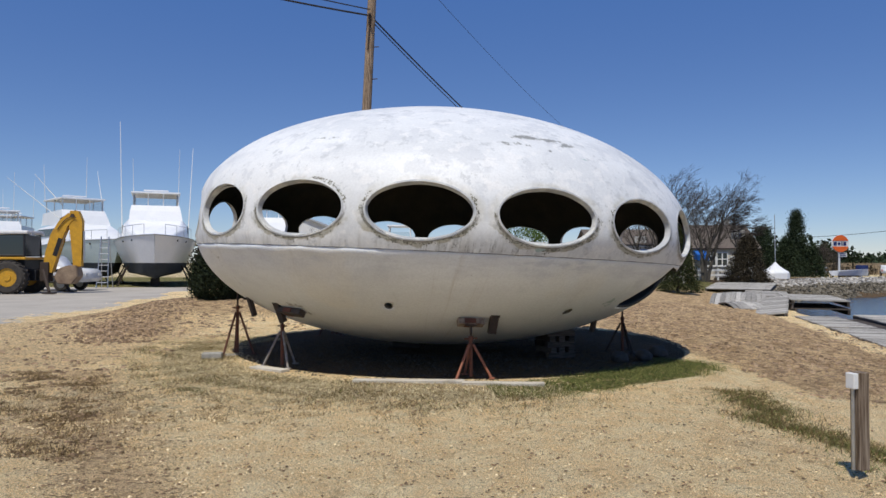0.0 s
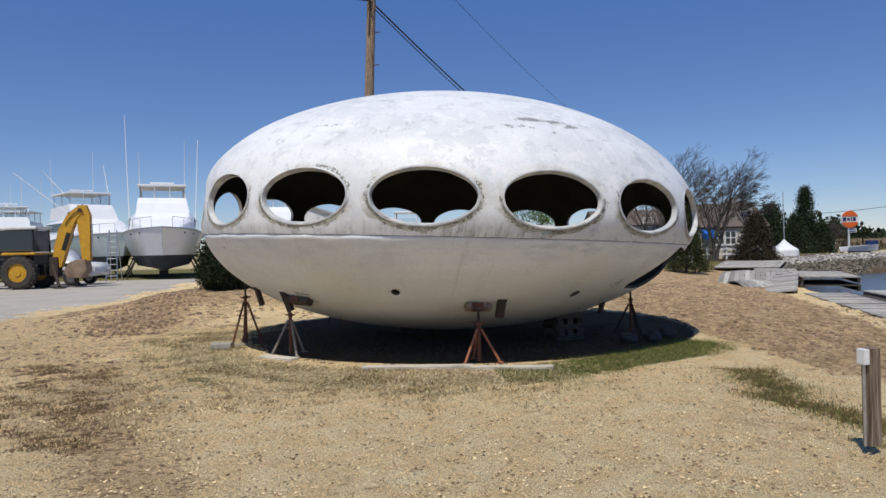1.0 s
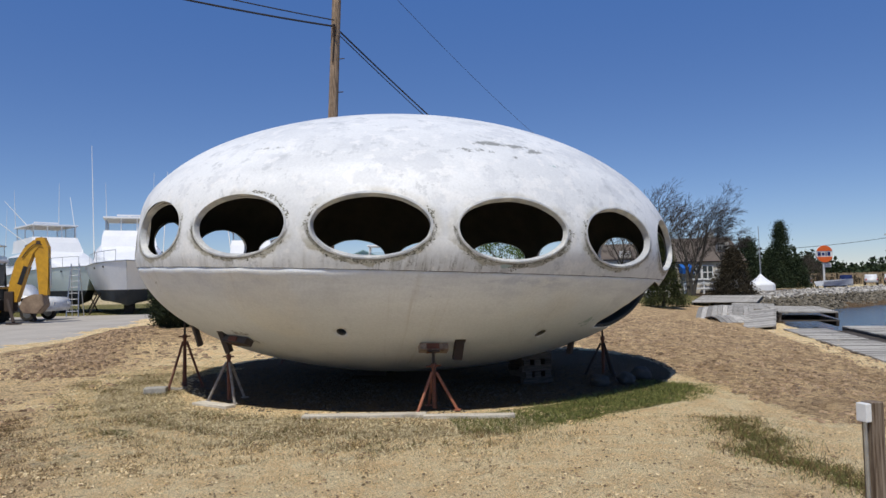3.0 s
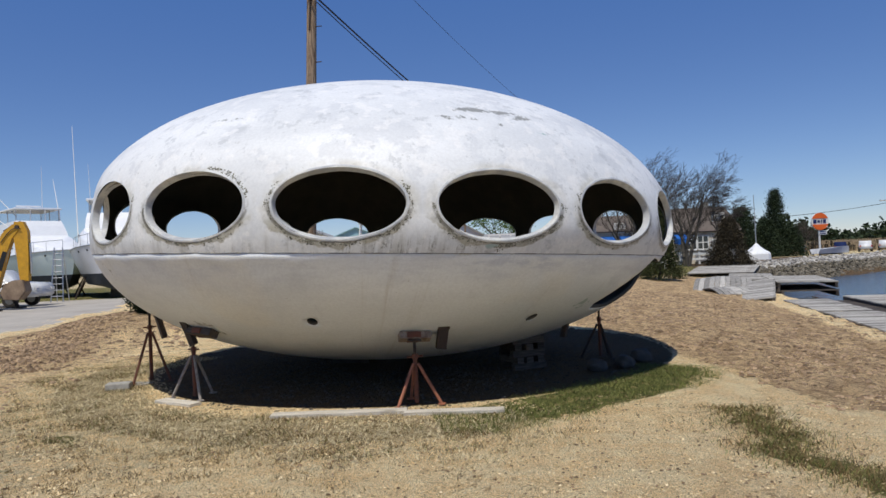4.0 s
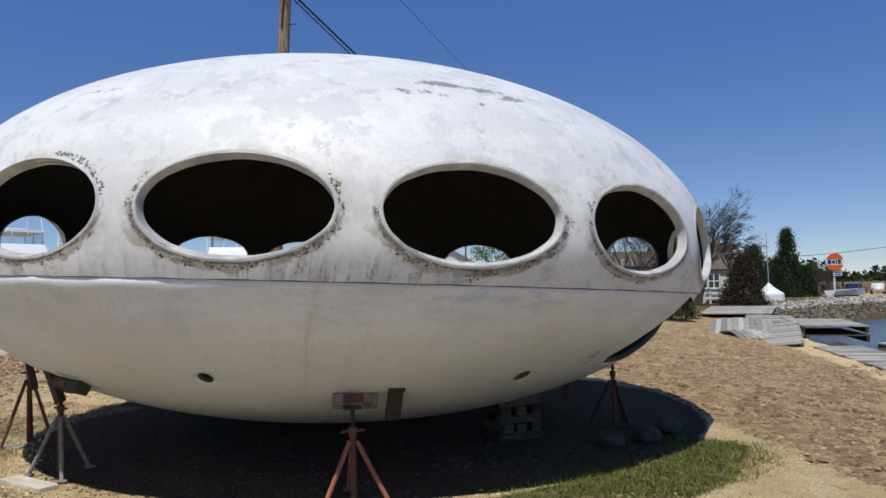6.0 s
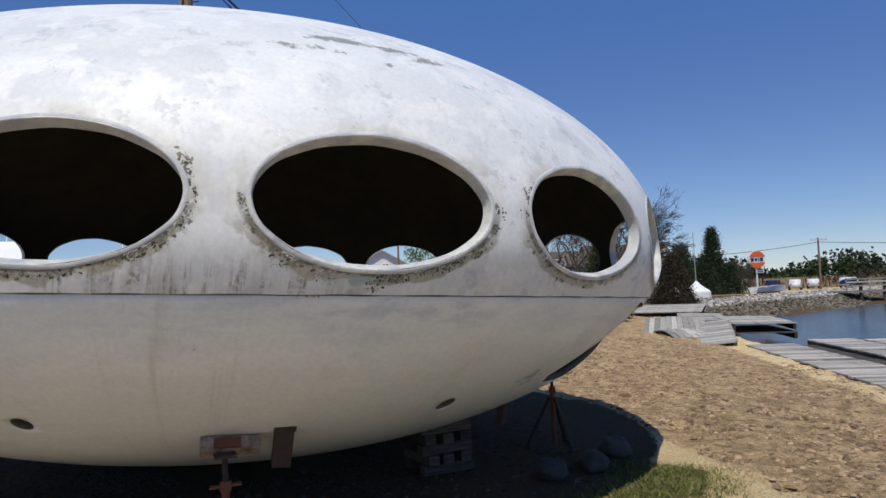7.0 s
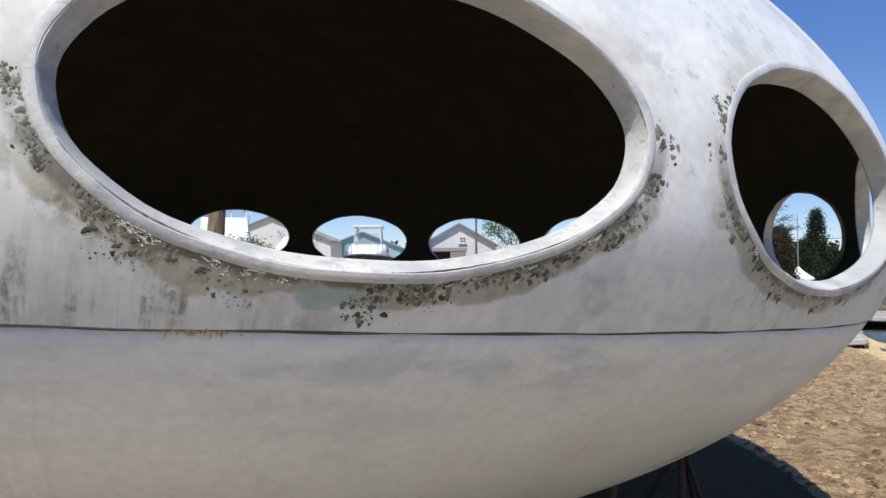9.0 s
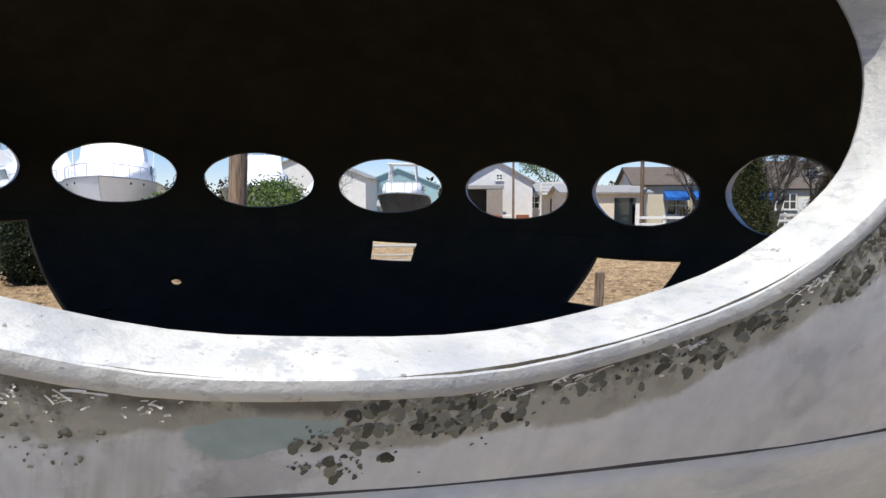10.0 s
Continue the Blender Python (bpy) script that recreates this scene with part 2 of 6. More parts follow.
def rim_material():
    """Weathered gelcoat lip: blue-grey bare patches, chips and dirt."""
    k = Nodes("weathered_rim")
    c = k.mix(k.step(k.noise(4.0, 5), 0.40, 0.62), (0.42, 0.435, 0.455), (0.60, 0.605, 0.585))
    c = k.mix(k.step(k.noise(6.5, 7, None, 0.7), 0.52, 0.64, 0.0, 0.5), c, (0.32, 0.34, 0.38))
    c = k.mix(k.step(k.noise(24.0, 5, None, 0.7, (1.0, 1.0, 3.0)), 0.55, 0.63, 0.0, 0.55), c, (0.34, 0.36, 0.39))
    c = k.mix(k.step(k.noise(30.0, 3, None, 0.5), 0.60, 0.66, 0.0, 0.5), c, (0.46, 0.45, 0.42))
    c = k.mix(k.step(k.noise(55.0, 5, None, 0.7), 0.64, 0.70, 0.0, 0.8), c, (0.16, 0.15, 0.12))
    k.colour(c)
    k.b.inputs["Roughness"].default_value = 0.6
    k.bump(k.math("ADD", k.noise(18.0, 6, None, 0.7), k.math("MULTIPLY", k.noise(70.0, 4), 0.4)), 0.45, 0.008)
    return k.m


def wood_material(name, a, b, rough=0.85, upright=False):
    k = Nodes(name)
    g = k.noise(9.0, 8, None, 0.65, (7.0, 7.0, 0.30) if upright else (0.35, 9.0, 9.0))
    c = k.mix(k.step(g, 0.32, 0.68), a, b)
    r = k.n.new("ShaderNodeObjectInfo").outputs["Random"]
    c = k.scale(c, k.step(r, 0.0, 1.0, 0.62, 1.25))
    c = k.mix(k.step(k.noise(3.0, 5), 0.58, 0.72, 0, 0.5), c, tuple(v * 0.5 for v in a))
    k.colour(c)
    k.b.inputs["Roughness"].default_value = rough
    k.b.inputs["Specular IOR Level"].default_value = 0.2
    k.bump(g, 0.4, 0.01)
    return k.m


def leaf_material(name, a, b):
    k = Nodes(name)
    r = k.n.new("ShaderNodeNewGeometry").outputs["Random Per Island"]
    c = k.mix(r, a, b)
    k.colour(c)
    k.b.inputs["Roughness"].default_value = 0.75
    k.b.inputs["Specular IOR Level"].default_value = 0.2
    return k.m


def water_material():
    k = Nodes("harbour_water")
    k.b.inputs["Base Color"].default_value = (0.025, 0.04, 0.05, 1)
    k.b.inputs["Roughness"].default_value = 0.12
    k.bump(k.math("ADD", k.noise(1.6, 6, None, 0.6, (1, 2.2, 1)), k.math("MULTIPLY", k.noise(8.0, 4), 0.3)), 0.35, 0.08)
    return k.m


M_GROUND = ground_material()
M_UPPER = shell_material("chalky_white_gelcoat", False)
M_LOWER = shell_material("greyed_white_gelcoat", True)
M_RIM = rim_material()
# very dark brown over the whole lining, mottled at random
M_INSIDE = mat("dark_foam_lining", (0.075, 0.072, 0.060), 0.95, second=(0.11, 0.10, 0.08), scale=3, bump=0.5, depth=0.02, spec=0.1)
M_LICHEN = leaf_material("dark_lichen", (0.05, 0.048, 0.036), (0.26, 0.255, 0.205))
M_FLAKE = leaf_material("flaking_paint", (0.55, 0.53, 0.47), (0.80, 0.79, 0.75))
M_SEAM = mat("seam_gap", (0.09, 0.085, 0.08), 0.9, scale=20)
M_RUST = mat("rusty_red_steel", (0.20, 0.065, 0.035), 0.75, second=(0.09, 0.045, 0.03), scale=18, grain=120, bump=0.4)
M_ORANGE = mat("worn_orange_steel", (0.42, 0.15, 0.075), 0.65, second=(0.20, 0.08, 0.05), scale=22, grain=120)
M_GREYSTEEL = mat("grey_painted_steel", (0.36, 0.34, 0.31), 0.7, second=(0.17, 0.13, 0.10), scale=20, grain=120)
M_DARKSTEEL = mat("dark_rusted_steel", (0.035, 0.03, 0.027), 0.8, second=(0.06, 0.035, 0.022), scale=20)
M_WOOD_PALE = wood_material("bleached_board", (0.36, 0.32, 0.26), (0.60, 0.56, 0.48))
M_WOOD_GREY = wood_material("weathered_dock_board", (0.16, 0.148, 0.13), (0.58, 0.55, 0.49))
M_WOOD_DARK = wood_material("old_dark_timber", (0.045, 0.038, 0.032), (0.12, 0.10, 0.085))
M_POLE = wood_material("creosoted_pole", (0.075, 0.052, 0.036), (0.30, 0.225, 0.16), upright=True)
M_POST = wood_material("worn_post", (0.12, 0.075, 0.045), (0.46, 0.37, 0.28), upright=True)
M_CONCRETE = mat("concrete", (0.40, 0.38, 0.34), 0.9, second=(0.26, 0.25, 0.22), scale=10, bump=0.4)
# grey rock with the saucer's shade darkened into its colour
M_SHADEROCK = mat("shade_darkened_stone", (0.085, 0.078, 0.068), 0.95, second=(0.05, 0.046, 0.04), scale=9, bump=0.5)
M_ROAD = mat("worn_gravel_asphalt", (0.46, 0.42, 0.36), 0.92, second=(0.34, 0.31, 0.265), scale=0.6, amount=0.5, grain=40, bump=0.5, depth=0.02, spec=0.2)
M_BOAT = mat("white_boat_gelcoat", (0.80, 0.81, 0.82), 0.25, second=(0.74, 0.755, 0.77), scale=1.5, grain=10, bump=0.03, speckle=0.03, spec=0.5)
M_BOATGREY = mat("pale_grey_hull", (0.60, 0.61, 0.62), 0.3, second=(0.54, 0.55, 0.56), scale=1.5, grain=10, bump=0.03, speckle=0.03)
M_BOATBLUE = mat("pale_aqua_hull", (0.70, 0.80, 0.81), 0.3, second=(0.64, 0.74, 0.75), scale=1.5, grain=10, bump=0.03, speckle=0.03)
M_ANTIFOUL = mat("dark_bottom_paint", (0.022, 0.028, 0.036), 0.8, second=(0.035, 0.04, 0.045), scale=4)
M_BLACK = mat("black_paint", (0.015, 0.015, 0.016), 0.45, scale=8)
M_WINDOW = glass("dark_window")
M_CLEAR = glass("tinted_clear_panel", (0.10, 0.12, 0.13), 0.08)
M_CLEAR.node_tree.nodes["Principled BSDF"].inputs["Alpha"].default_value = 0.38
_n, _l = M_CLEAR.node_tree.nodes, M_CLEAR.node_tree.links
_mix, _see = _n.new("ShaderNodeMixShader"), _n.new("ShaderNodeBsdfTransparent")
_mix.inputs[0].default_value = 0.74
_l.new(_n["Principled BSDF"].outputs[0], _mix.inputs[1])
_l.new(_see.outputs[0], _mix.inputs[2])
_l.new(_mix.outputs[0], _n["Material Output"].inputs["Surface"])
M_YELLOW = mat("machine_yellow", (0.62, 0.33, 0.02), 0.45, second=(0.42, 0.22, 0.02), scale=5, grain=40)
M_RUBBER = mat("tyre_rubber", (0.028, 0.026, 0.024), 0.9, second=(0.07, 0.06, 0.05), scale=8)
M_METAL = mat("bare_metal", (0.55, 0.56, 0.57), 0.35, 0.8, scale=10, speckle=0.05)
M_BARK = mat("grey_bark", (0.10, 0.085, 0.07), 0.95, second=(0.055, 0.055, 0.045), scale=12, bump=0.6)
M_TWIG = mat("twig", (0.06, 0.048, 0.04), 0.95, scale=5)
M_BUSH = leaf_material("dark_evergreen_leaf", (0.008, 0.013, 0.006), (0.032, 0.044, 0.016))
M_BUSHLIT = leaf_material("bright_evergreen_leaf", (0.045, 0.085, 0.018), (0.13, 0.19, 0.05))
M_CEDAR = leaf_material("cedar_sprays", (0.010, 0.015, 0.006), (0.065, 0.075, 0.022))
M_CONIFER = leaf_material("conifer_needles", (0.012, 0.022, 0.010), (0.040, 0.058, 0.026))
M_BROWNBUSH = leaf_material("brownish_juniper", (0.020, 0.018, 0.010), (0.065, 0.050, 0.030))
M_GRASS = leaf_material("green_grass", (0.04, 0.055, 0.012), (0.25, 0.26, 0.08))
M_WEED = leaf_material("dark_weeds", (0.07, 0.046, 0.018), (0.26, 0.18, 0.08))
M_STRAW = leaf_material("dry_grass", (0.20, 0.15, 0.065), (0.80, 0.68, 0.43))
M_REED = leaf_material("dry_reeds", (0.22, 0.16, 0.10), (0.40, 0.31, 0.20))
M_PEBBLE = leaf_material("pebbles", (0.36, 0.25, 0.12), (0.88, 0.70, 0.42))
M_CLOD = leaf_material("soil_clods", (0.12, 0.08, 0.047), (0.44, 0.31, 0.19))
M_GRIT = leaf_material("dark_grit", (0.10, 0.065, 0.035), (0.30, 0.20, 0.115))
# pebbles in a darker copy, their colour deepening the shade under the saucer
M_SHADESTONE = leaf_material("shade_darkened_gravel", (0.03, 0.025, 0.019), (0.13, 0.11, 0.085))
M_WETRIPRAP = leaf_material("damp_riprap", (0.075, 0.066, 0.048), (0.24, 0.21, 0.16))
M_PAD = mat("rust_stained_plate", (0.40, 0.34, 0.27), 0.85, second=(0.11, 0.055, 0.03), scale=13, amount=0.75, grain=70, bump=0.6)
M_BUCKET = mat("muddy_bucket_steel", (0.34, 0.25, 0.165), 0.8, second=(0.15, 0.10, 0.07), scale=2.5, grain=30, bump=0.3)
M_RIPRAP = leaf_material("pale_riprap", (0.17, 0.155, 0.135), (0.56, 0.53, 0.48))
M_WATER = water_material()
M_SIDING = mat("cream_siding", (0.66, 0.60, 0.48), 0.8, second=(0.58, 0.52, 0.41), scale=2)
M_WHITEWALL = mat("white_siding", (0.72, 0.72, 0.71), 0.7, second=(0.62, 0.62, 0.61), scale=2)
M_TEAL = mat("pale_blue_metal_wall", (0.34, 0.52, 0.57), 0.6, second=(0.28, 0.45, 0.5), scale=2)
M_SHINGLE = mat("brown_grey_shingles", (0.15, 0.12, 0.10), 0.95, second=(0.10, 0.085, 0.07), scale=4, grain=30, bump=0.5)
M_GREYROOF = mat("grey_roof", (0.33, 0.33, 0.32), 0.9, second=(0.25, 0.25, 0.25), scale=3)
M_WHITE = mat("white_paint", (0.78, 0.78, 0.76), 0.6, second=(0.66, 0.66, 0.64), scale=6, speckle=0.05)
M_BLUE = mat("blue_canvas", (0.015, 0.13, 0.48), 0.7, scale=3)
M_SIGNORANGE = mat("sign_orange", (0.72, 0.13, 0.02), 0.4, second=(0.66, 0.12, 0.02), scale=2, speckle=0.03)
M_SIGNBLUE = mat("sign_navy", (0.015, 0.03, 0.13), 0.4, scale=2)
M_CARWHITE = mat("white_car_paint", (0.74, 0.75, 0.76), 0.2, scale=2, speckle=0.02)
M_CARBLUE = mat("navy_car_paint", (0.02, 0.03, 0.09), 0.2, scale=2, speckle=0.02)
M_CARSILVER = mat("silver_car_paint", (0.42, 0.43, 0.45), 0.25, 0.3, scale=2, speckle=0.02)
M_RED = mat("red_lamp", (0.5, 0.02, 0.015), 0.3, scale=2)
M_TARP = mat("white_shrink_wrap", (0.82, 0.83, 0.84), 0.4, second=(0.72, 0.74, 0.76), scale=1.2, grain=6, bump=0.5, depth=0.05, speckle=0.04)
M_CABLE = mat("black_cable", (0.02, 0.02, 0.022), 0.7, scale=3)
M_GREEN = mat("green_plastic", (0.04, 0.28, 0.20), 0.5, scale=3)


# ---- mesh helpers ----
def part(name, bm, material, parent=None, label="", smooth=False):
    """Links a bmesh as one mesh object, under a thing or a part."""
    me = bpy.data.meshes.new(name)
    bm.to_mesh(me)
    bm.free()
    me.materials.append(material)
    if smooth:
        me.shade_smooth()
    ob = new(name, me)
    if parent:
        ob.parent = parent
    if label:
        ob["label"] = label
    return ob


def thing(name, at, label, category, group="", rz=0.0, kind=""):
    ob = new(name)
    ob.matrix_basis = pose(*at, 0, 0, rz)
    return tagged(ob, label, category, group, kind)


def box(bm, sx, sy, sz, m=None, bevel=0.0):
    made = bmesh.ops.create_cube(bm, size=1.0, matrix=(m or Matrix()) @ Matrix.Diagonal((sx, sy, sz, 1)))
    if bevel:
        edges = list({e for v in made["verts"] for e in v.link_edges})
        bmesh.ops.bevel(bm, geom=edges, offset=bevel, segments=2, affect="EDGES", profile=0.6)
    return bm


def boxed(sx, sy, sz, x=0, y=0, z=0, rx=0, ry=0, rz=0, bevel=0.0):
    """A new bmesh with one box whose base centre is at x, y, z."""
    bm = bmesh.new()
    return box(bm, sx, sy, sz, pose(x, y, z, rx, ry, rz) @ Matrix.Translation((0, 0, sz / 2)), bevel)


def tube(bm, p, q, r0, r1=None, n=8, caps=True):
    p, q = Vector(p), Vector(q)
    r1 = r0 if r1 is None else r1
    d = (q - p).normalized()
    u = d.orthogonal().normalized()
    w = d.cross(u)
    a = [bm.verts.new(p + (u * math.cos(i * math.tau / n) + w * math.sin(i * math.tau / n)) * r0) for i in range(n)]
    b = [bm.verts.new(q + (u * math.cos(i * math.tau / n) + w * math.sin(i * math.tau / n)) * r1) for i in range(n)]
    for i in range(n):
        bm.faces.new((a[i], a[(i + 1) % n], b[(i + 1) % n], b[i]))
    if caps:
        bm.faces.new(a[::-1])
        bm.faces.new(b)
    return bm


def tubed(p, q, r0, r1=None, n=8):
    return tube(bmesh.new(), p, q, r0, r1, n)


def loft(bm, rings, closed=True, cap=False):
    vs = [[bm.verts.new(c) for c in r] for r in rings]
    n = len(rings[0])
    for a, b in zip(vs, vs[1:]):
        for i in range(n if closed else n - 1):
            j = (i + 1) % n
            bm.faces.new((a[i], a[j], b[j], b[i]))
    if cap:
        bm.faces.new(vs[0][::-1])
        bm.faces.new(vs[-1])
    return bm


def prism(points, axis, lo, hi, bm=None):
    """Extrudes a flat outline of (a, b) pairs along x, y or z from lo to hi."""
    bm = bm or bmesh.new()

    def put(a, b, c):
        return {"x": (c, a, b), "y": (a, c, b), "z": (a, b, c)}[axis]

    va = [bm.verts.new(put(a, b, lo)) for a, b in points]
    vb = [bm.verts.new(put(a, b, hi)) for a, b in points]
    n = len(points)
    bm.faces.new(va[::-1])
    bm.faces.new(vb)
    for i in range(n):
        bm.faces.new((va[i], va[(i + 1) % n], vb[(i + 1) % n], vb[i]))
    bmesh.ops.recalc_face_normals(bm, faces=bm.faces)
    return bm


def mesh_object(name, verts, faces, material, parent=None, smooth=False):
    me = bpy.data.meshes.new(name)
    me.from_pydata(verts, [], faces)
    me.materials.append(material)
    if smooth:
        me.shade_smooth()
    ob = new(name, me)
    if parent:
        ob.parent = parent
    return ob


def smooth01(a, b, v):
    t = np.clip((v - a) / (b - a), 0, 1)
    return t * t * (3 - 2 * t)


# ---- ground, road, water ----
def shore_x(y):
    """Where the bank starts on the harbour side."""
    return 10.0 + (y - 15.7) * 0.27


def ground_height(x, y):
    x, y = np.asarray(x, float), np.asarray(y, float)
    berm = 0.42 * smooth01(15.2, 18.5, y) * (1 - smooth01(22, 30, y)) * smooth01(-9.4, -6.6, x) * (1 - smooth01(-4.6, -2.2, x))
    ridge = 0.12 * np.exp(-((x + 7.6 + 0.25 * (y - 18)) / 1.1) ** 2) * smooth01(11.5, 15, y) * (1 - smooth01(20, 26, y))
    slope = smooth01(-5.5, 0.0, x - shore_x(y)) * (1 - smooth01(34, 46, y)) * smooth01(-30, -10, y)
    basin = smooth01(0.2, 2.8, x - shore_x(y)) * (1 - smooth01(-5.0, -0.5, y - 46.5 - 0.72 * (x - 22))) * smooth01(-30, -10, y)
    lumps = 0.020 * np.sin(2.1 * x + 0.7 * y) * np.sin(1.3 * y - 0.4 * x) + 0.012 * np.sin(5.3 * x) * np.sin(4.7 * y + 1.0)
    pad = smooth01(3.2, 5.0, np.hypot(x, y - 11.9))
    near = 1 - smooth01(40, 60, np.hypot(x, y))
    fall = 0.75 * smooth01(66, 104, y) * smooth01(26, 40, x - 0.1 * (y - 66))
    rough = 0.018 * np.sin(6.1 * x + 2 * y) * np.sin(7.3 * y - 3 * x) * smooth01(4.0, 5.2, x) * smooth01(7, 9, y)
    return berm * 1.0 + ridge - fall - 0.40 * slope - 1.15 * basin + (lumps * pad + rough) * near * (1 - smooth01(-9.0, -10.0, x))


def gz(x, y):
    return float(ground_height(x, y))


def grid_axis(lo, hi, fine_lo, fine_hi, step):
    a = list(np.arange(fine_lo, fine_hi + 1e-6, step))
    s, v = step, fine_hi
    while v < hi:
        s *= 1.25
        v += s
        a.append(min(v, hi))
    s, v = step, fine_lo
    while v > lo:
        s *= 1.25
        v -= s
        a.insert(0, max(v, lo))
    return np.array(a)


def build_ground():
    xs = grid_axis(-1500, 1500, -12, 14, 0.11)
    ys = grid_axis(-1500, 1500, 2.0, 30, 0.11)
    gx, gy = np.meshgrid(xs, ys)
    gz = ground_height(gx, gy)
    rng = np.random.default_rng(5)
    fine = (np.abs(gx - 1) < 13) & (gy > 2) & (gy < 30)
    amp = np.where(gx > 4, 0.015, 0.009) * (np.hypot(gx, gy - 11.9) > 3.6)
    gz = gz + np.where(fine, rng.normal(0, 1, gz.shape) * amp, 0)
    nx, ny = len(xs), len(ys)
    verts = np.stack([gx, gy, gz], -1).reshape(-1, 3)
    i = np.arange(nx * ny).reshape(ny, nx)
    faces = np.stack([i[:-1, :-1], i[:-1, 1:], i[1:, 1:], i[1:, :-1]], -1).reshape(-1, 4)
    ob = mesh_object("ground", verts.tolist(), faces.tolist(), M_GROUND, None, True)
    x, y = verts[:, 0], verts[:, 1]
    r, th = np.hypot(x, y - 11.9), np.degrees(np.arctan2(x, -(y - 11.9)))
    dry = (1 - smooth01(4.1, 4.9, r)) * smooth01(3.35, 3.6, r) * (1 - smooth01(12, 26, th)) * smooth01(-120, -95, th)
    dry = np.maximum(dry, 0.45 * (1 - smooth01(0.8, 2.0, np.hypot((x + 2.9) / 1.6, y - 7.7))))
    dry = np.maximum(dry, 0.42 * (1 - smooth01(0.4, 1.0, np.hypot((x + 0.5) / 1.8, y - 7.3))))
    green = (1 - smooth01(4.05, 4.45, r)) * smooth01(3.25, 3.5, r) * smooth01(6, 22, th) * (1 - smooth01(66, 74, th))
    wander = 0.14 * np.sin(2.6 * y) + 0.07 * np.sin(7.1 * y + 1)
    strip = np.exp(-((x - 3.35 - wander - 0.10 * (6.8 - y)) / 0.36) ** 2) * smooth01(4.2, 5.0, y) * (1 - smooth01(7.6, 8.3, y))
    green = np.maximum(green, 0.62 * strip)
    green = np.maximum(green, 0.7 * np.exp(-(((x + 2.9) / 0.35) ** 2 + ((y - 8.0) / 0.2) ** 2)))
    lawn = smooth01(39, 41, y) * (x < -5) * (1 - smooth01(60, 75, y))
    lawn = np.maximum(lawn, smooth01(38, 41, y) * (x > 12) * (x < 24) * (1 - smooth01(60, 64, y)) * 0.9)
    green = np.maximum(green, lawn)
    dirt = smooth01(3.9, 4.9, x + 0.12 * (y - 9)) * smooth01(7.2, 9.0, y) * (x < 16)
    dirt = np.maximum(dirt, smooth01(15.5, 17.5, y) * (y < 38) * (x > -10) * 0.72)
    dirt = np.maximum(dirt, 0.75 * np.exp(-((x + 7.4 + 0.25 * (y - 18)) / 1.5) ** 2) * smooth01(11, 14, y) * (y < 28))
    dirt = np.maximum(dirt, 0.58 * np.exp(-((x + 3.6 + 0.55 * (y - 7.2)) / 0.9) ** 2) * (y < 9.5) * (y > 4.0))
    dirt = np.maximum(dirt, 0.50 * smooth01(-4.3, -5.3, x) * smooth01(7.5, 9.0, y) * (y < 17))
    dirt = np.maximum(dirt, 0.54 * np.exp(-((x + 4.0 + 0.5 * (y - 7.0)) / 0.75) ** 2) * smooth01(9.4, 8.6, y) * smooth01(5.0, 5.8, y))
    dirt = np.maximum(dirt, 0.40 * np.exp(-(((x - 0.1) / 1.7) ** 2 + ((y - 7.55) / 0.35) ** 2)))
    # dark bed cut to the saucer's cast shadow, deepening it in the ground's colour
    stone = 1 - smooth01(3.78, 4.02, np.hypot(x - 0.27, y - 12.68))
    stone = np.maximum(stone, 0.9 * smooth01(32, 38, y) * smooth01(-1.0, 0.5, x - shore_x(y)) * (y < 75))
    far = smooth01(60, 70, y)
    dry = np.maximum(dry, far * 0.9)
    sandbank = smooth01(-1.3, -0.5, x - shore_x(y)) * (y < 30)
    dirt = dirt * (1 - 0.8 * sandbank)
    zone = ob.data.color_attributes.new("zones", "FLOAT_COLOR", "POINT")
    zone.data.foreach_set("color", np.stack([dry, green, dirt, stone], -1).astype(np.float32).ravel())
    return tagged(ob, "sandy gravel yard with tilled soil and patchy grass", "ground", kind="structure")


build_ground()


def build_road():
    ys = np.arange(9.0, 40.5, 0.8)
    verts, faces = [], []
    for i, y in enumerate(ys):
        edge = -9.7 + 0.35 * math.sin(y * 0.9) + 0.2 * math.sin(y * 2.7) - 0.19 * max(0, y - 22) - 0.12 * max(0, 16 - y)
        for j, x in enumerate((-90, -60, -40, -28, -20, -15, edge - 1.5, edge)):
            lift = 0.012 if j < 7 else -0.03
            verts.append((x, y, lift))
    w = 8
    for i in range(len(ys) - 1):
        for j in range(w - 1):
            faces.append((i * w + j, i * w + j + 1, (i + 1) * w + j + 1, (i + 1) * w + j))
    ob = mesh_object("road", verts, faces, M_ROAD)
    tagged(ob, "sunlit grey gravel and asphalt boatyard drive", "road", kind="structure")


build_road()
wb = bmesh.new()
bmesh.ops.create_grid(wb, x_segments=60, y_segments=60, size=1.0, matrix=Matrix.Translation((60, 20, -0.88)) @ Matrix.Diagonal((56, 42, 1, 1)))
tagged(part("water", wb, M_WATER, None), "calm dark blue harbour basin water", "water", kind="structure")

# ---- the saucer house ----
RAD, B_UP, B_LO, SHEAR = 4.0, 2.034, 1.807, 0.138
Z_SEAM, Z_BAND = -0.3485, 0.80
TH0, DW, ZW, HW = -4.09, 9.12, 0.119, 0.3395
SAUCER = pose(0.0, 11.941, 1.921, -0.283, 2.587, 0)


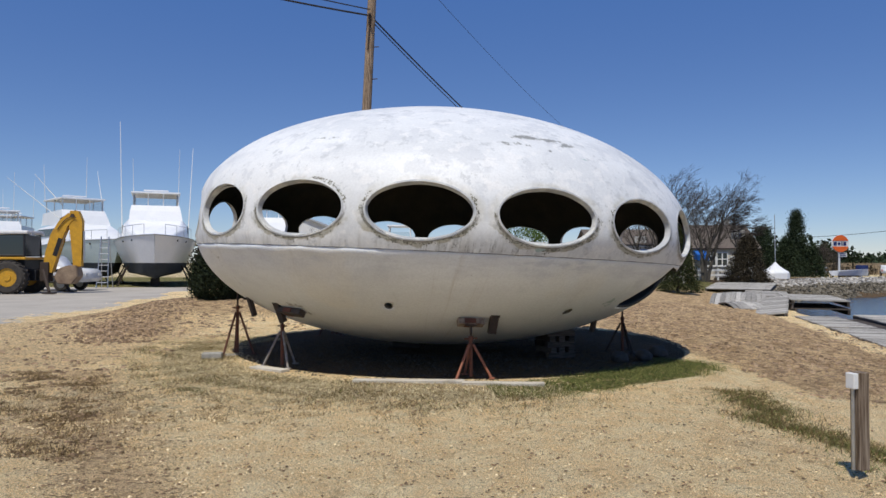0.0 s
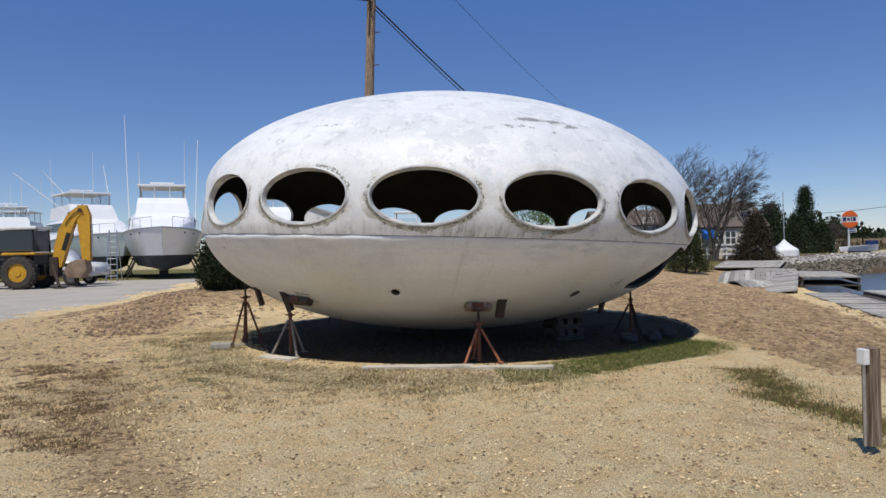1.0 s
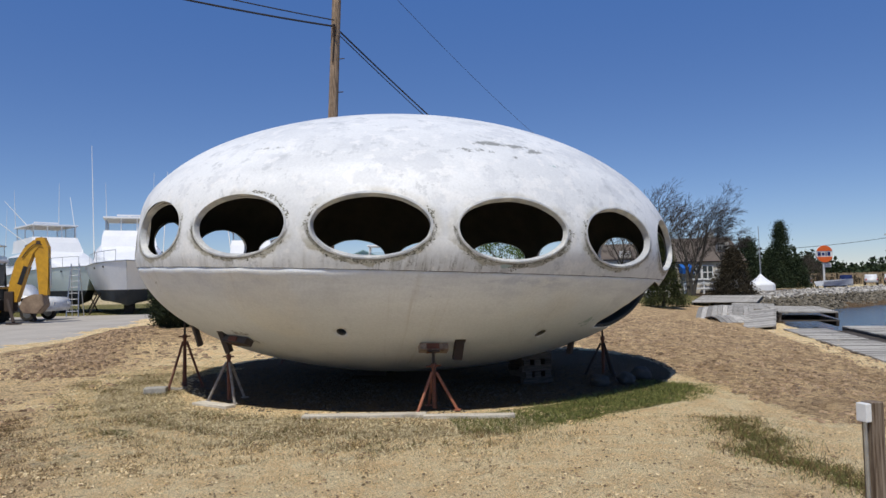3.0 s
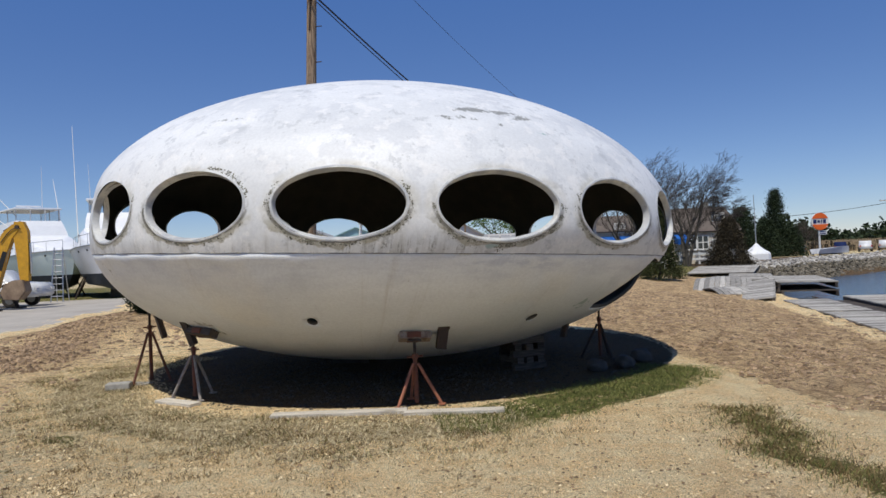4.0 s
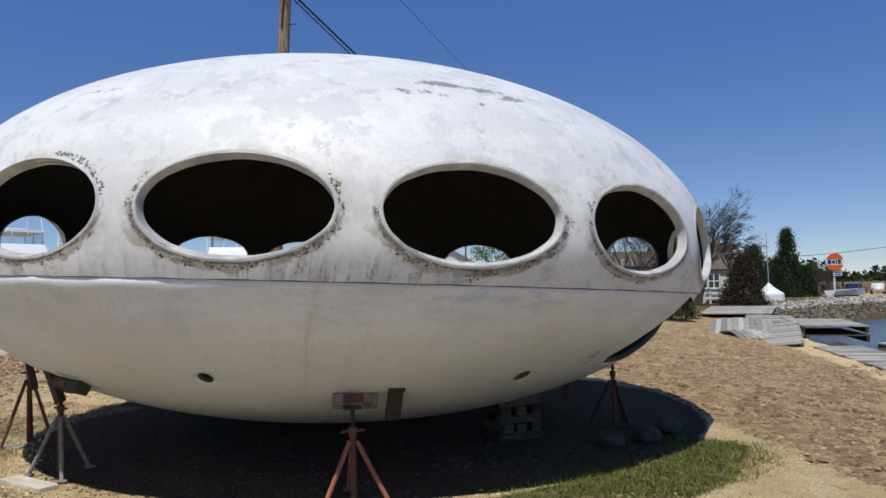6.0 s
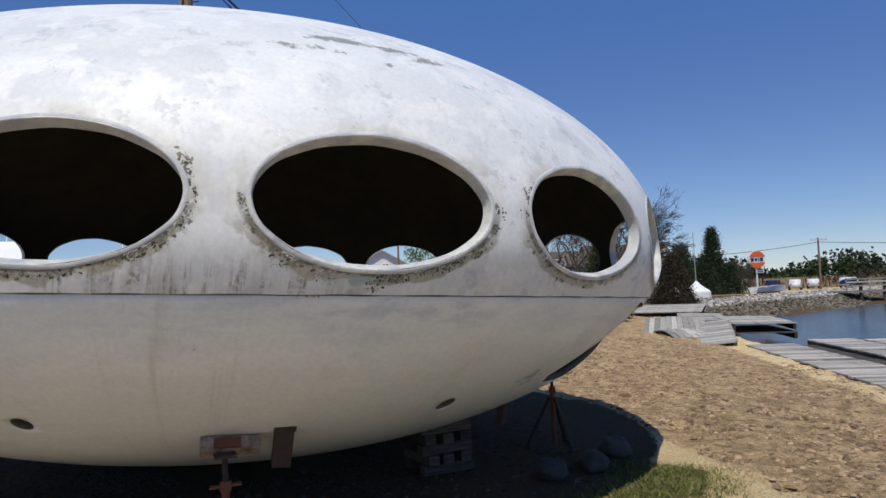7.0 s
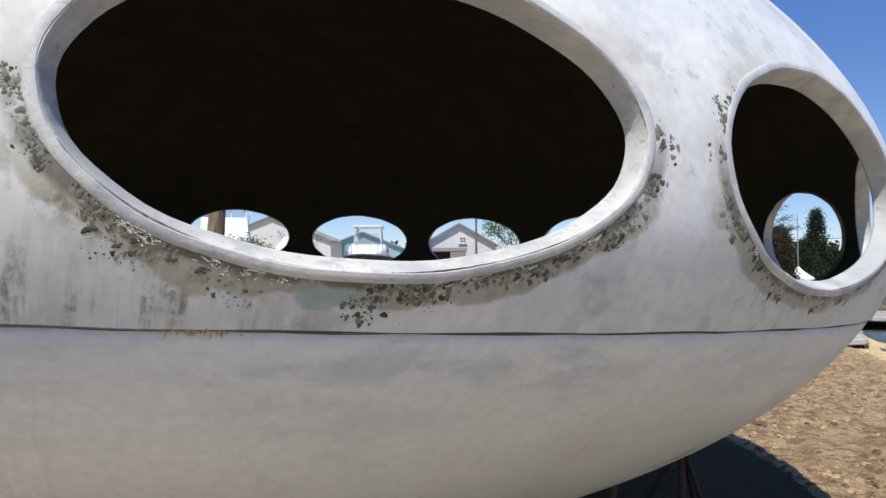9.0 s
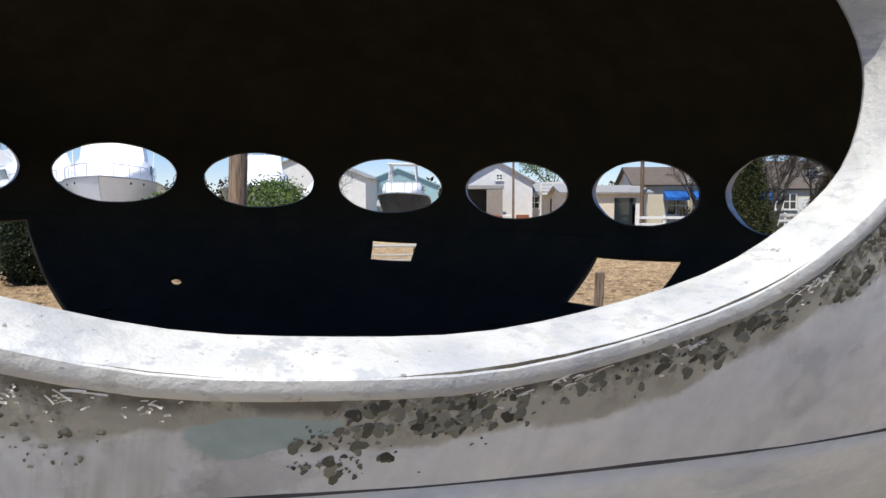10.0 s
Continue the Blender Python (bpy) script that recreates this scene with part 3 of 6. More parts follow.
def shell_point(theta, z, out=0.0):
    """A point of the shell by its bearing in degrees from the front and its height, moved out along the normal."""
    b = B_UP if z > 0 else B_LO
    r = RAD * math.sqrt(max(0.0, 1 - (z / b) ** 2))
    t = radians(theta)
    p = Vector((r * math.sin(t), -r * math.cos(t), z))
    if out:
        n = Vector((p.x / RAD**2, p.y / RAD**2, p.z / b**2)).normalized()
        p = p + n * out
    # the old mould has sagged outwards on one shoulder
    swell = 0.085 * float(smooth01(0.15, 0.75, z) * (1 - smooth01(1.25, 1.95, z))) * max(0.0, math.cos(radians(theta + 82))) ** 1.5
    if swell:
        p.x += swell * math.sin(t)
        p.y -= swell * math.cos(t)
    if p.z < 0:
        p.x += SHEAR * p.z * smooth01(0.0, 0.25, -p.z)
    return p


def sector_rings():
    """Bearings and heights, ring by ring, from one window's edge to the edge of its sector."""
    n = 72
    phis = [math.tau * i / n for i in range(n)]
    hi, lo, side = (Z_BAND - ZW) / HW, (Z_SEAM - ZW) / HW, 11.25 / DW
    for cx, cy in ((side, hi), (-side, hi), (-side, lo), (side, lo)):
        a = math.atan2(cy, cx) % math.tau
        i = min(range(n), key=lambda q: abs(phis[q] - a))
        phis[i] = a
    rings = []
    for k in range(8):
        f = (k / 7) ** 1.15
        ring = []
        for a in phis:
            c, s = math.cos(a), math.sin(a)
            reach = min(side / abs(c) if abs(c) > 1e-9 else 1e9, (hi / s if s > 1e-9 else (lo / s if s < -1e-9 else 1e9)))
            g = 1 + (reach - 1) * f
            ring.append((c * g * DW, ZW + s * g * HW))
        rings.append(ring)
    return rings


def upper_skin(out, flip):
    verts, faces = [], []
    rings = sector_rings()
    n = len(rings[0])
    for k in range(16):
        th = TH0 + 22.5 * k
        base = len(verts)
        for ring in rings:
            verts += [tuple(shell_point(th + a, z, out)) for a, z in ring]
        for r in range(len(rings) - 1):
            for i in range(n):
                j = (i + 1) % n
                f = (base + r * n + i, base + r * n + j, base + (r + 1) * n + j, base + (r + 1) * n + i)
                faces.append(f[::-1])
    top = sorted({round(a, 6) for a, z in rings[-1] if abs(z - Z_BAND) < 1e-6})
    thetas = []
    for k in range(16):
        thetas += [TH0 + 22.5 * k + a for a in top[:-1]]
    m = len(thetas)
    base = len(verts)
    lam0 = math.asin(Z_BAND / B_UP)
    steps = 34
    for s in range(steps):
        z = B_UP * math.sin(lam0 + (math.pi / 2 - lam0) * s / steps)
        verts += [tuple(shell_point(t, z, out)) for t in thetas]
    for s in range(steps - 1):
        for i in range(m):
            j = (i + 1) % m
            faces.append((base + s * m + i, base + s * m + j, base + (s + 1) * m + j, base + (s + 1) * m + i))
    verts.append((0, 0, B_UP + out))
    for i in range(m):
        faces.append((base + (steps - 1) * m + i, base + (steps - 1) * m + (i + 1) % m, len(verts) - 1))
    if flip:
        faces = [f[::-1] for f in faces]
    return verts, faces


def weld(me):
    bm = bmesh.new()
    bm.from_mesh(me)
    bmesh.ops.remove_doubles(bm, verts=bm.verts, dist=0.0006)
    bm.to_mesh(me)
    bm.free()
    me.shade_smooth()


def stain_maps(me):
    """Where rims, scars and bare patches lie on the shell, as point attributes."""
    co = np.empty(len(me.vertices) * 3, np.float32)
    me.vertices.foreach_get("co", co)
    co = co.reshape(-1, 3)
    x = co[:, 0] - np.where(co[:, 2] < 0, SHEAR * co[:, 2], 0)
    th = np.degrees(np.arctan2(x, -co[:, 1]))
    z = co[:, 2]
    off = (th - TH0 + 11.25) % 22.5 - 11.25
    rim = (np.sqrt((off / DW) ** 2 + ((z - ZW) / HW) ** 2) - 1) * 0.45

    def spot(t, h, wt, wh):
        return np.exp(-(((th - t) / wt) ** 2 + ((z - h) / wh) ** 2))

    scar = np.maximum.reduce([0.85 * spot(18, 1.18, 4, 0.05), 0.8 * spot(23.5, 1.15, 3.5, 0.05), 0.9 * spot(27.6, 1.12, 2.0, 0.05), 0.55 * spot(14, 1.04, 5, 0.05), 0.5 * spot(22, 0.98, 2, 0.04), 0.5 * spot(-25, 1.05, 5, 0.04), 0.45 * spot(6, 0.86, 2, 0.05),
                              0.42 * spot(-54, -0.47, 2.0, 0.07), 0.5 * spot(-52, -0.62, 1.2, 0.13), 0.5 * spot(-50, -0.86, 1.2, 0.14), 0.6 * spot(-36, -1.13, 4.5, 0.035), 0.45 * spot(-33, -1.24, 2.0, 0.06)])
    teal = np.maximum.reduce([0.82 * spot(17.6, -0.275, 1.5, 0.030), 0.62 * spot(45, -0.90, 3.2, 0.10), 0.4 * spot(30, 0.9, 6, 0.2)])
    for key, v in (("ang", np.radians(th) * 4), ("hgt", z), ("rim", rim), ("scar", scar), ("teal", teal)):
        a = me.attributes.new(key, "FLOAT", "POINT")
        a.data.foreach_set("value", v.astype(np.float32))


def cutter(outline):
    """A wedge through the shell over an outline of bearings and heights."""
    bm = bmesh.new()
    a = [bm.verts.new(shell_point(t, z, 0.3)) for t, z in outline]
    b = [bm.verts.new(shell_point(t, z, -0.4)) for t, z in outline]
    n = len(outline)
    bm.faces.new(a)
    bm.faces.new(b[::-1])
    for i in range(n):
        bm.faces.new((a[i], b[i], b[(i + 1) % n], a[(i + 1) % n]))
    bmesh.ops.recalc_face_normals(bm, faces=bm.faces)
    return bm


def round_outline(t, z, r):
    return [(t + math.degrees(r * math.cos(a) / 3.2), z + 0.75 * r * math.sin(a)) for a in (math.tau * i / 20 for i in range(20))]


def flange(theta, z):
    """The swelling of the lower half's edge on one side, just under the joint."""
    t = (theta + 180) % 360 - 180
    w = smooth01(-72, -58, t) * (1 - smooth01(-14, 2, t))
    d = 0.055 + 0.012 * math.sin(t * 0.55) + 0.008 * math.sin(t * 1.3)
    return float(0.017 * w * math.exp(-(((z - Z_SEAM + d) / 0.042) ** 2)))


def lower_skin():
    """The lower half as a closed body, with its openings cut through."""
    n, m = 200, 64
    lam0 = math.asin(Z_SEAM / B_LO)
    verts, faces, inner = [], [], []
    for out in (-0.008, -0.060):
        base = len(verts)
        for s in range(m):
            lam = lam0 + (-math.pi / 2 - lam0) * s / m
            verts += [tuple(shell_point(360 * i / n, B_LO * math.sin(lam), out + (flange(360 * i / n, B_LO * math.sin(lam)) if base == 0 else 0))) for i in range(n)]
        verts.append((SHEAR * -B_LO, 0, -B_LO - out))
        pole = len(verts) - 1
        for s in range(m - 1):
            for i in range(n):
                j = (i + 1) % n
                f = (base + s * n + i, base + (s + 1) * n + i, base + (s + 1) * n + j, base + s * n + j)
                faces.append(f if base == 0 else f[::-1])
                inner.append(base > 0)
        for i in range(n):
            f = (base + (m - 1) * n + i, pole, base + (m - 1) * n + (i + 1) % n)
            faces.append(f if base == 0 else f[::-1])
            inner.append(base > 0)
    second = n * m + 1
    for i in range(n):
        j = (i + 1) % n
        faces.append((i, j, second + j, second + i))
        inner.append(False)
    ob = mesh_object("lower_shell", verts, faces, M_LOWER)
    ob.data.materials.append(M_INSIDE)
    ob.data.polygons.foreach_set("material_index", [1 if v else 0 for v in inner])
    outlines = [round_outline(-8.7, -1.05, 0.055), round_outline(34.6, -1.05, 0.055), round_outline(-149, -1.04, 0.055),
                [(121, -0.50), (136, -0.55), (135, -1.0), (119.5, -0.95)],
                [(-127, -0.42), (-129, -1.25), (-112, -1.28), (-104, -0.42)],
                [(169, -0.55), (177.2, -0.55), (176.4, -0.78), (168.8, -0.78)],
                [(60, -0.385), (57, -0.55), (53.2, -0.75), (50.5, -0.93), (52, -0.99), (66, -1.0), (78, -0.80), (90, -0.385)]]
    cutters = []
    for o in outlines:
        c = part("cut", cutter(o), M_INSIDE)
        cutters.append(c)
        mod = ob.modifiers.new("cut", "BOOLEAN")
        mod.operation, mod.object, mod.solver = "DIFFERENCE", c, "EXACT"
    bpy.context.view_layer.update()
    done = bpy.data.meshes.new_from_object(ob.evaluated_get(bpy.context.evaluated_depsgraph_get()))
    ob.modifiers.clear()
    ob.data = done
    for c in cutters:
        bpy.data.objects.remove(c)
    done.shade_smooth()
    return ob


def rim_mesh():
    """The raised lip and deep reveal of one window, for the sector at bearing 0."""
    profile = [(0.026, -0.006), (0.024, 0.001), (0.020, 0.003), (0.011, 0.004), (0.003, 0.002), (0.0, -0.002), (-0.002, -0.010), (-0.004, -0.045), (-0.006, -0.070), (-0.002, -0.075), (0.004, -0.056)]
    n = 72
    verts, faces = [], []
    for i in range(n):
        a = math.tau * i / n
        c, s = math.cos(a), math.sin(a)
        w, h = radians(DW) * RAD, HW
        nx, nz = c / w, s / h
        ln = math.hypot(nx, nz)
        for d, out in profile:
            wob = 0.0022 * math.sin(5 * a + 1) + 0.0016 * math.sin(13 * a)
            x, z = c * w + nx / ln * (d + wob), ZW + s * h + nz / ln * (d + wob)
            verts.append(tuple(shell_point(math.degrees(x / RAD), z, out)))
    m = len(profile)
    for i in range(n):
        for j in range(m - 1):
            q = ((i + 1) % n) * m
            faces.append((i * m + j, q + j, q + j + 1, i * m + j + 1))
    return verts, faces


house = new("saucer_house")
house.matrix_basis = SAUCER
tagged(house, "abandoned white fibreglass saucer house with empty oval windows", "house")
upper = mesh_object("upper_shell", *upper_skin(0.0, False), M_UPPER, house)
weld(upper.data)
stain_maps(upper.data)
upper["label"] = "chalky white stained upper shell"
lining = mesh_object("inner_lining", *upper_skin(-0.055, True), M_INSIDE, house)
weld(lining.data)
lower = lower_skin()
lower.parent = house
stain_maps(lower.data)
lower["label"] = "greyed white lower shell with cut openings"
rim_v, rim_f = rim_mesh()
for k in range(16):
    verts = []
    t = radians(TH0 + 22.5 * k)
    for v in rim_v:
        u = v[0] - (SHEAR * v[2] * smooth01(0.0, 0.25, -v[2]) if v[2] < 0 else 0)
        x, y = u * math.cos(t) - v[1] * math.sin(t), u * math.sin(t) + v[1] * math.cos(t)
        x += SHEAR * v[2] * smooth01(0.0, 0.25, -v[2]) if v[2] < 0 else 0
        verts.append((x, y, v[2]))
    mesh_object("window_rim", verts, rim_f, M_RIM, house, True).data.set_sharp_from_angle(angle=radians(34))
seam = bmesh.new()
loft(seam, [[shell_point(2 * i, Z_SEAM + dz, o) for dz, o in ((0.004 + 0.002 * math.sin(i * 1.7), 0.0005), (0.001, 0.0015), (-0.004 - 0.002 * math.sin(i * 2.3), -0.0055), (-0.008, -0.012), (0.002, -0.03))] for i in range(181)], closed=True)
part("seam_joint", seam, M_SEAM, house, "dark open joint between shells")


# lichen and dirt crusts round the windows
def lichen(k, spans, count, seed, grow=1.0):
    rng = random.Random(seed)
    verts, faces = [], []
    heads = []
    for _ in range(max(8, count // 10)):
        lo, hi, spread = rng.choice(spans)
        heads.append((rng.uniform(lo, hi), 0.028 + abs(rng.gauss(0, spread)), rng.uniform(0.6, 3.2)))
    for _ in range(count):
        a0, d0, wide = rng.choice(heads)
        a = radians(rng.gauss(a0, wide))
        d = max(0.0275, d0 + rng.gauss(0, 0.004 * wide))
        w, h = radians(DW) * RAD, HW
        c, s = math.cos(a), math.sin(a)
        ln = math.hypot(c / w, s / h)
        x, z = c * w + c / w / ln * d, ZW + s * h + s / h / ln * d
        if z < Z_SEAM + 0.02:
            continue
        r = rng.choice((0.0008, 0.001, 0.0013, 0.0016, 0.0018, 0.002, 0.0025, 0.0032, 0.0048, 0.0075)) * grow
        wa, wb = rng.uniform(0, math.tau), rng.uniform(0, math.tau)
        th = TH0 + 22.5 * k + math.degrees(x / RAD)
        mid = shell_point(th, z, 0.0006)
        right = (shell_point(th + 0.5, z) - shell_point(th - 0.5, z)).normalized()
        up = (shell_point(th, z + 0.01) - shell_point(th, z - 0.01)).normalized()
        outw = right.cross(up)
        b = len(verts)
        for i in range(12):
            q = i * math.tau / 12
            rr = r * (1 + 0.28 * math.sin(2 * q + wa) + 0.18 * math.sin(3 * q + wb))
            verts.append(tuple(mid + right * math.cos(q) * rr + up * math.sin(q) * rr))
        verts.append(tuple(mid + outw * min(r * 0.3, 0.001)))
        faces += [(b + i, b + (i + 1) % 12, b + 12) for i in range(12)]
    return verts, faces


for k, spans, count in ((-1, ((5, 75, 0.022), (-90, -20, 0.02), (180, 270, 0.012)), 240), (0, ((-45, 30, 0.022), (150, 250, 0.02), (240, 330, 0.016)), 270),
                        (1, ((-40, 5, 0.022), (180, 225, 0.02), (212, 250, 0.03), (269, 284, 0.03), (284, 325, 0.02)), 330), (2, ((150, 230, 0.02), (230, 300, 0.02)), 80), (-2, ((-60, 20, 0.02),), 60)):
    ob = mesh_object("lichen_crust", *lichen(k, spans, count * 4, 40 + k, 1.0 if k == 1 else 1.2), M_LICHEN, house)
    tagged(ob, "dark lichen dots round a window rim", kind="stuff")


def flakes(k, lo, hi, count, seed):
    """Curled chips and strips of old paint along a window's lower lip."""
    rng = random.Random(seed)
    verts, faces = [], []
    heads = [rng.uniform(lo, hi) for _ in range(max(3, count // 14))]
    for _ in range(count):
        a = radians(rng.choice(heads) + rng.gauss(0, 1.6))
        d = 0.024 + abs(rng.gauss(0, 0.010))
        w, h = radians(DW) * RAD, HW
        c, sn = math.cos(a), math.sin(a)
        ln = math.hypot(c / w, sn / h)
        x, z = c * w + c / w / ln * d, ZW + sn * h + sn / h / ln * d
        if z < Z_SEAM + 0.015:
            continue
        th = TH0 + 22.5 * k + math.degrees(x / RAD)
        mid = shell_point(th, z, 0.0015)
        right = (shell_point(th + 0.5, z) - shell_point(th - 0.5, z)).normalized()
        up = (shell_point(th, z + 0.01) - shell_point(th, z - 0.01)).normalized()
        outw = right.cross(up)
        turn = math.atan2(-c / w * 1.0, sn / h) + rng.gauss(0, 0.35)
        u, v = right * math.cos(turn) + up * math.sin(turn), up * math.cos(turn) - right * math.sin(turn)
        long, wide = rng.choice((0.0015, 0.002, 0.003, 0.004, 0.006, 0.010)), rng.uniform(0.0005, 0.0015)
        curl = rng.uniform(0.0003, 0.0015)
        b = len(verts)
        for i, lift in ((-1, curl), (-0.3, 0.0), (0.4, 0.0), (1, curl * 0.7)):
            for q in (-1, 1):
                verts.append(tuple(mid + u * long * i + v * wide * q * rng.uniform(0.6, 1.2) + outw * (lift + rng.uniform(0, 0.0006))))
        faces += [(b + 2 * i, b + 2 * i + 2, b + 2 * i + 3, b + 2 * i + 1) for i in range(3)]
    return verts, faces


for k, lo, hi, count in ((1, 225, 320, 170), (0, 230, 320, 90), (2, 215, 290, 50), (-1, 240, 320, 40)):
    ob = mesh_object("flaking_paint", *flakes(k, lo, hi, count, 70 + k), M_FLAKE, house)
    tagged(ob, "pale curled paint flakes on a window lip", kind="stuff")


def moss(lo, hi, count, seed):
    """Tufts of moss that grow out of the seam joint."""
    rng = random.Random(seed)
    verts, faces = [], []
    for _ in range(count):
        th = rng.gauss(rng.choice((lo + 0.4, (lo + hi) / 2, hi - 0.5)), 0.35)
        base = shell_point(th, Z_SEAM + rng.uniform(-0.004, 0.003), 0.001)
        out = (shell_point(th, Z_SEAM, 0.02) - shell_point(th, Z_SEAM, 0.0)).normalized()
        side = Vector((0, 0, 1)).cross(out).normalized()
        tip = base + out * rng.uniform(0.002, 0.005) + side * rng.gauss(0, 0.006) + Vector((0, 0, rng.gauss(-0.003, 0.005)))
        b = len(verts)
        verts += [tuple(base - side * 0.0015), tuple(base + side * 0.0015), tuple(tip)]
        faces.append((b, b + 1, b + 2))
    return verts, faces


tagged(mesh_object("moss", *moss(13.4, 15.2, 90, 5), M_WEED, house), "olive moss tufts in the seam joint", kind="stuff")


# ---- supports under the house ----
def jack_stand(at, top, rz, leg_material, label, spread=0.27):
    st = thing("jack_stand", at, label, "jack stand", "stands under the saucer", rz)
    hub = 0.62 * top
    for i in range(3):
        a = radians(90 + 120 * i)
        foot = Vector((math.cos(a) * spread, math.sin(a) * spread, 0.0))
        bm = bmesh.new()
        tube(bm, foot, (math.cos(a) * 0.03, math.sin(a) * 0.03, hub), 0.017, 0.017, 8)
        box(bm, 0.07, 0.07, 0.012, pose(foot.x, foot.y, 0.006, 0, 0, math.degrees(a)))
        part("leg", bm, leg_material, st)
    part("post", tubed((0, 0, 0.02), (0, 0, hub + 0.05), 0.024, 0.024, 10), M_RUST, st)
    bm = bmesh.new()
    z = hub + 0.05
    while z < top - 0.03:
        tube(bm, (0, 0, z), (0, 0, z + 0.008), 0.017, 0.014, 8)
        z += 0.008
    part("screw", bm, M_DARKSTEEL, st)
    bm = bmesh.new()
    tube(bm, (-0.085, 0, hub + 0.07), (0.085, 0, hub + 0.075), 0.011, 0.011, 6)
    tube(bm, (0, 0, hub + 0.045), (0, 0, hub + 0.10), 0.032, 0.032, 8)
    part("handle", bm, M_RUST, st)
    part("top_plate", boxed(0.12, 0.12, 0.015, z=top - 0.025), M_DARKSTEEL, st)
    return st


def on_shell(theta, z, out=0.0):
    return SAUCER @ shell_point(theta, z, out)


def pad_board(theta, z, w, label, material=M_PAD):
    """A board and bracket between a stand and the shell."""
    p = on_shell(theta, z, 0.012)
    up = (on_shell(theta, z + 0.02) - on_shell(theta, z - 0.02)).normalized()
    right = (on_shell(theta + 0.5, z) - on_shell(theta - 0.5, z)).normalized()
    outw = right.cross(up)
    ob = new("pad_board")
    rot = Matrix((right, up, outw)).transposed().to_4x4()
    ob.matrix_basis = Matrix.Translation(p) @ rot
    tagged(ob, label, "board", "pads under the saucer")
    part("board", box(bmesh.new(), w, 0.12, 0.085, Matrix.Translation((0, 0, 0.028)), 0.008), material, ob)
    bm = box(bmesh.new(), 0.15, 0.02, 0.06, Matrix.Translation((-0.02, 0.066, 0.03)), 0.004)
    box(bm, 0.02, 0.10, 0.012, Matrix.Translation((-0.07, 0.0, 0.073)), 0.002)
    box(bm, 0.11, 0.018, 0.012, Matrix.Translation((-0.02, -0.035, 0.073)), 0.002)
    part("bracket", bm, M_RUST, ob)
    return ob


def leg_stub(theta, z, length, lean):
    p = on_shell(theta, z, 0.0)
    ob = thing("leg_stub", tuple(p), "black cut-off steel leg bracket hanging from shell", "bracket", "leg stubs", theta)
    bm = box(bmesh.new(), 0.11, 0.06, length, pose(0, 0, 0, 12, lean, 0) @ Matrix.Translation((0, 0, -length / 2 + 0.05)), 0.004)
    part("tube", bm, M_DARKSTEEL, ob)
    part("flange", box(bmesh.new(), 0.13, 0.012, 0.05, pose(0, -0.03, 0.02, 40, 0, 0)), M_DARKSTEEL, ob)


for theta, z, foot, mtl, label in ((10.9, -1.19, (0.352, 8.80), M_ORANGE, "rusty orange tripod boat stand on a ground board"),
                                   (-40, -1.19, (-2.25, 9.77), M_GREYSTEEL, "grey and rust tripod boat stand on a short board"),
                                   (-76.5, -0.96, (-3.27, 11.10), M_RUST, "dark rusty tripod boat stand on stone blocks"),
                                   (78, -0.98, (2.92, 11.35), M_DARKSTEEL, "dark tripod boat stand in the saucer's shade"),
                                   (-135, -1.15, (-2.2, 13.9), M_RUST, "rusty tripod boat stand behind the saucer"),
                                   (150, -1.15, (1.5, 14.2), M_RUST, "rusty tripod boat stand behind the saucer")):
    top = on_shell(theta, z)
    jack_stand((foot[0], foot[1], 0.015), top.z - 0.05, {-40: -30, -76.5: 24}.get(theta, theta + 4), mtl, label)
pad_board(10.9, -1.185, 0.34, "rust-stained splintered pad block with rusty bracket")
pad_board(-38.5, -1.205, 0.46, "dark weathered pad board under the shell", M_WOOD_DARK)
for theta, z, ln, lean in ((16.4, -1.15, 0.26, 6), (-43.5, -1.17, 0.30, -18), (-60, -1.15, 0.30, -18), (60, -1.25, 0.2, 5)):
    leg_stub(theta, z, ln, lean)


def board(at, size, rz, label, material=M_WOOD_PALE):
    ob = part("board", boxed(*size, bevel=0.006), material)
    ob.matrix_basis = pose(*at, 0, 0, rz)
    return tagged(ob, label, "board", "boards on the ground")


board((-0.42, 8.52, 0.0), (1.36, 0.15, 0.038), -3, "long bleached timber board lying on the grass")
board((0.72, 8.36, 0.0), (0.98, 0.14, 0.036), -4, "bleached timber board under the orange stand")
board((-2.36, 9.50, 0.0), (0.62, 0.16, 0.035), -34, "short pale board under the grey stand")
for at, size, rz in (((-3.52, 10.66, 0.0), (0.30, 0.18, 0.09), 8), ((-3.42, 10.98, 0.0), (0.36, 0.2, 0.014), -10)):
    ob = part("stone_block", boxed(*size, bevel=0.02), M_CONCRETE)
    ob.matrix_basis = pose(*at, 0, 0, rz)
    tagged(ob, "pale concrete block under a boat stand", "block")


def timber_crib(at, rz, layers):
    """Short timbers stacked crosswise, two to a layer."""
    rng = random.Random(layers)
    st = thing("timber_crib", at, "dark stack of crossed timbers in the saucer's shade", "timber stack", rz=rz)
    for i in range(layers):
        for j in (-1, 0, 1) if i % 2 else (-1, 1):
            turn = pose(0, 0, 0.085 * i + 0.0425, 0, 0, 90 * (i % 2) + rng.uniform(-3, 3))
            part("timber", box(bmesh.new(), 0.48, 0.10, 0.083, turn @ Matrix.Translation((rng.uniform(-0.02, 0.02), j * 0.16, 0)), 0.006), M_WOOD_DARK, st)


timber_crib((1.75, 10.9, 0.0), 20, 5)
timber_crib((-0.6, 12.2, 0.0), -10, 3)


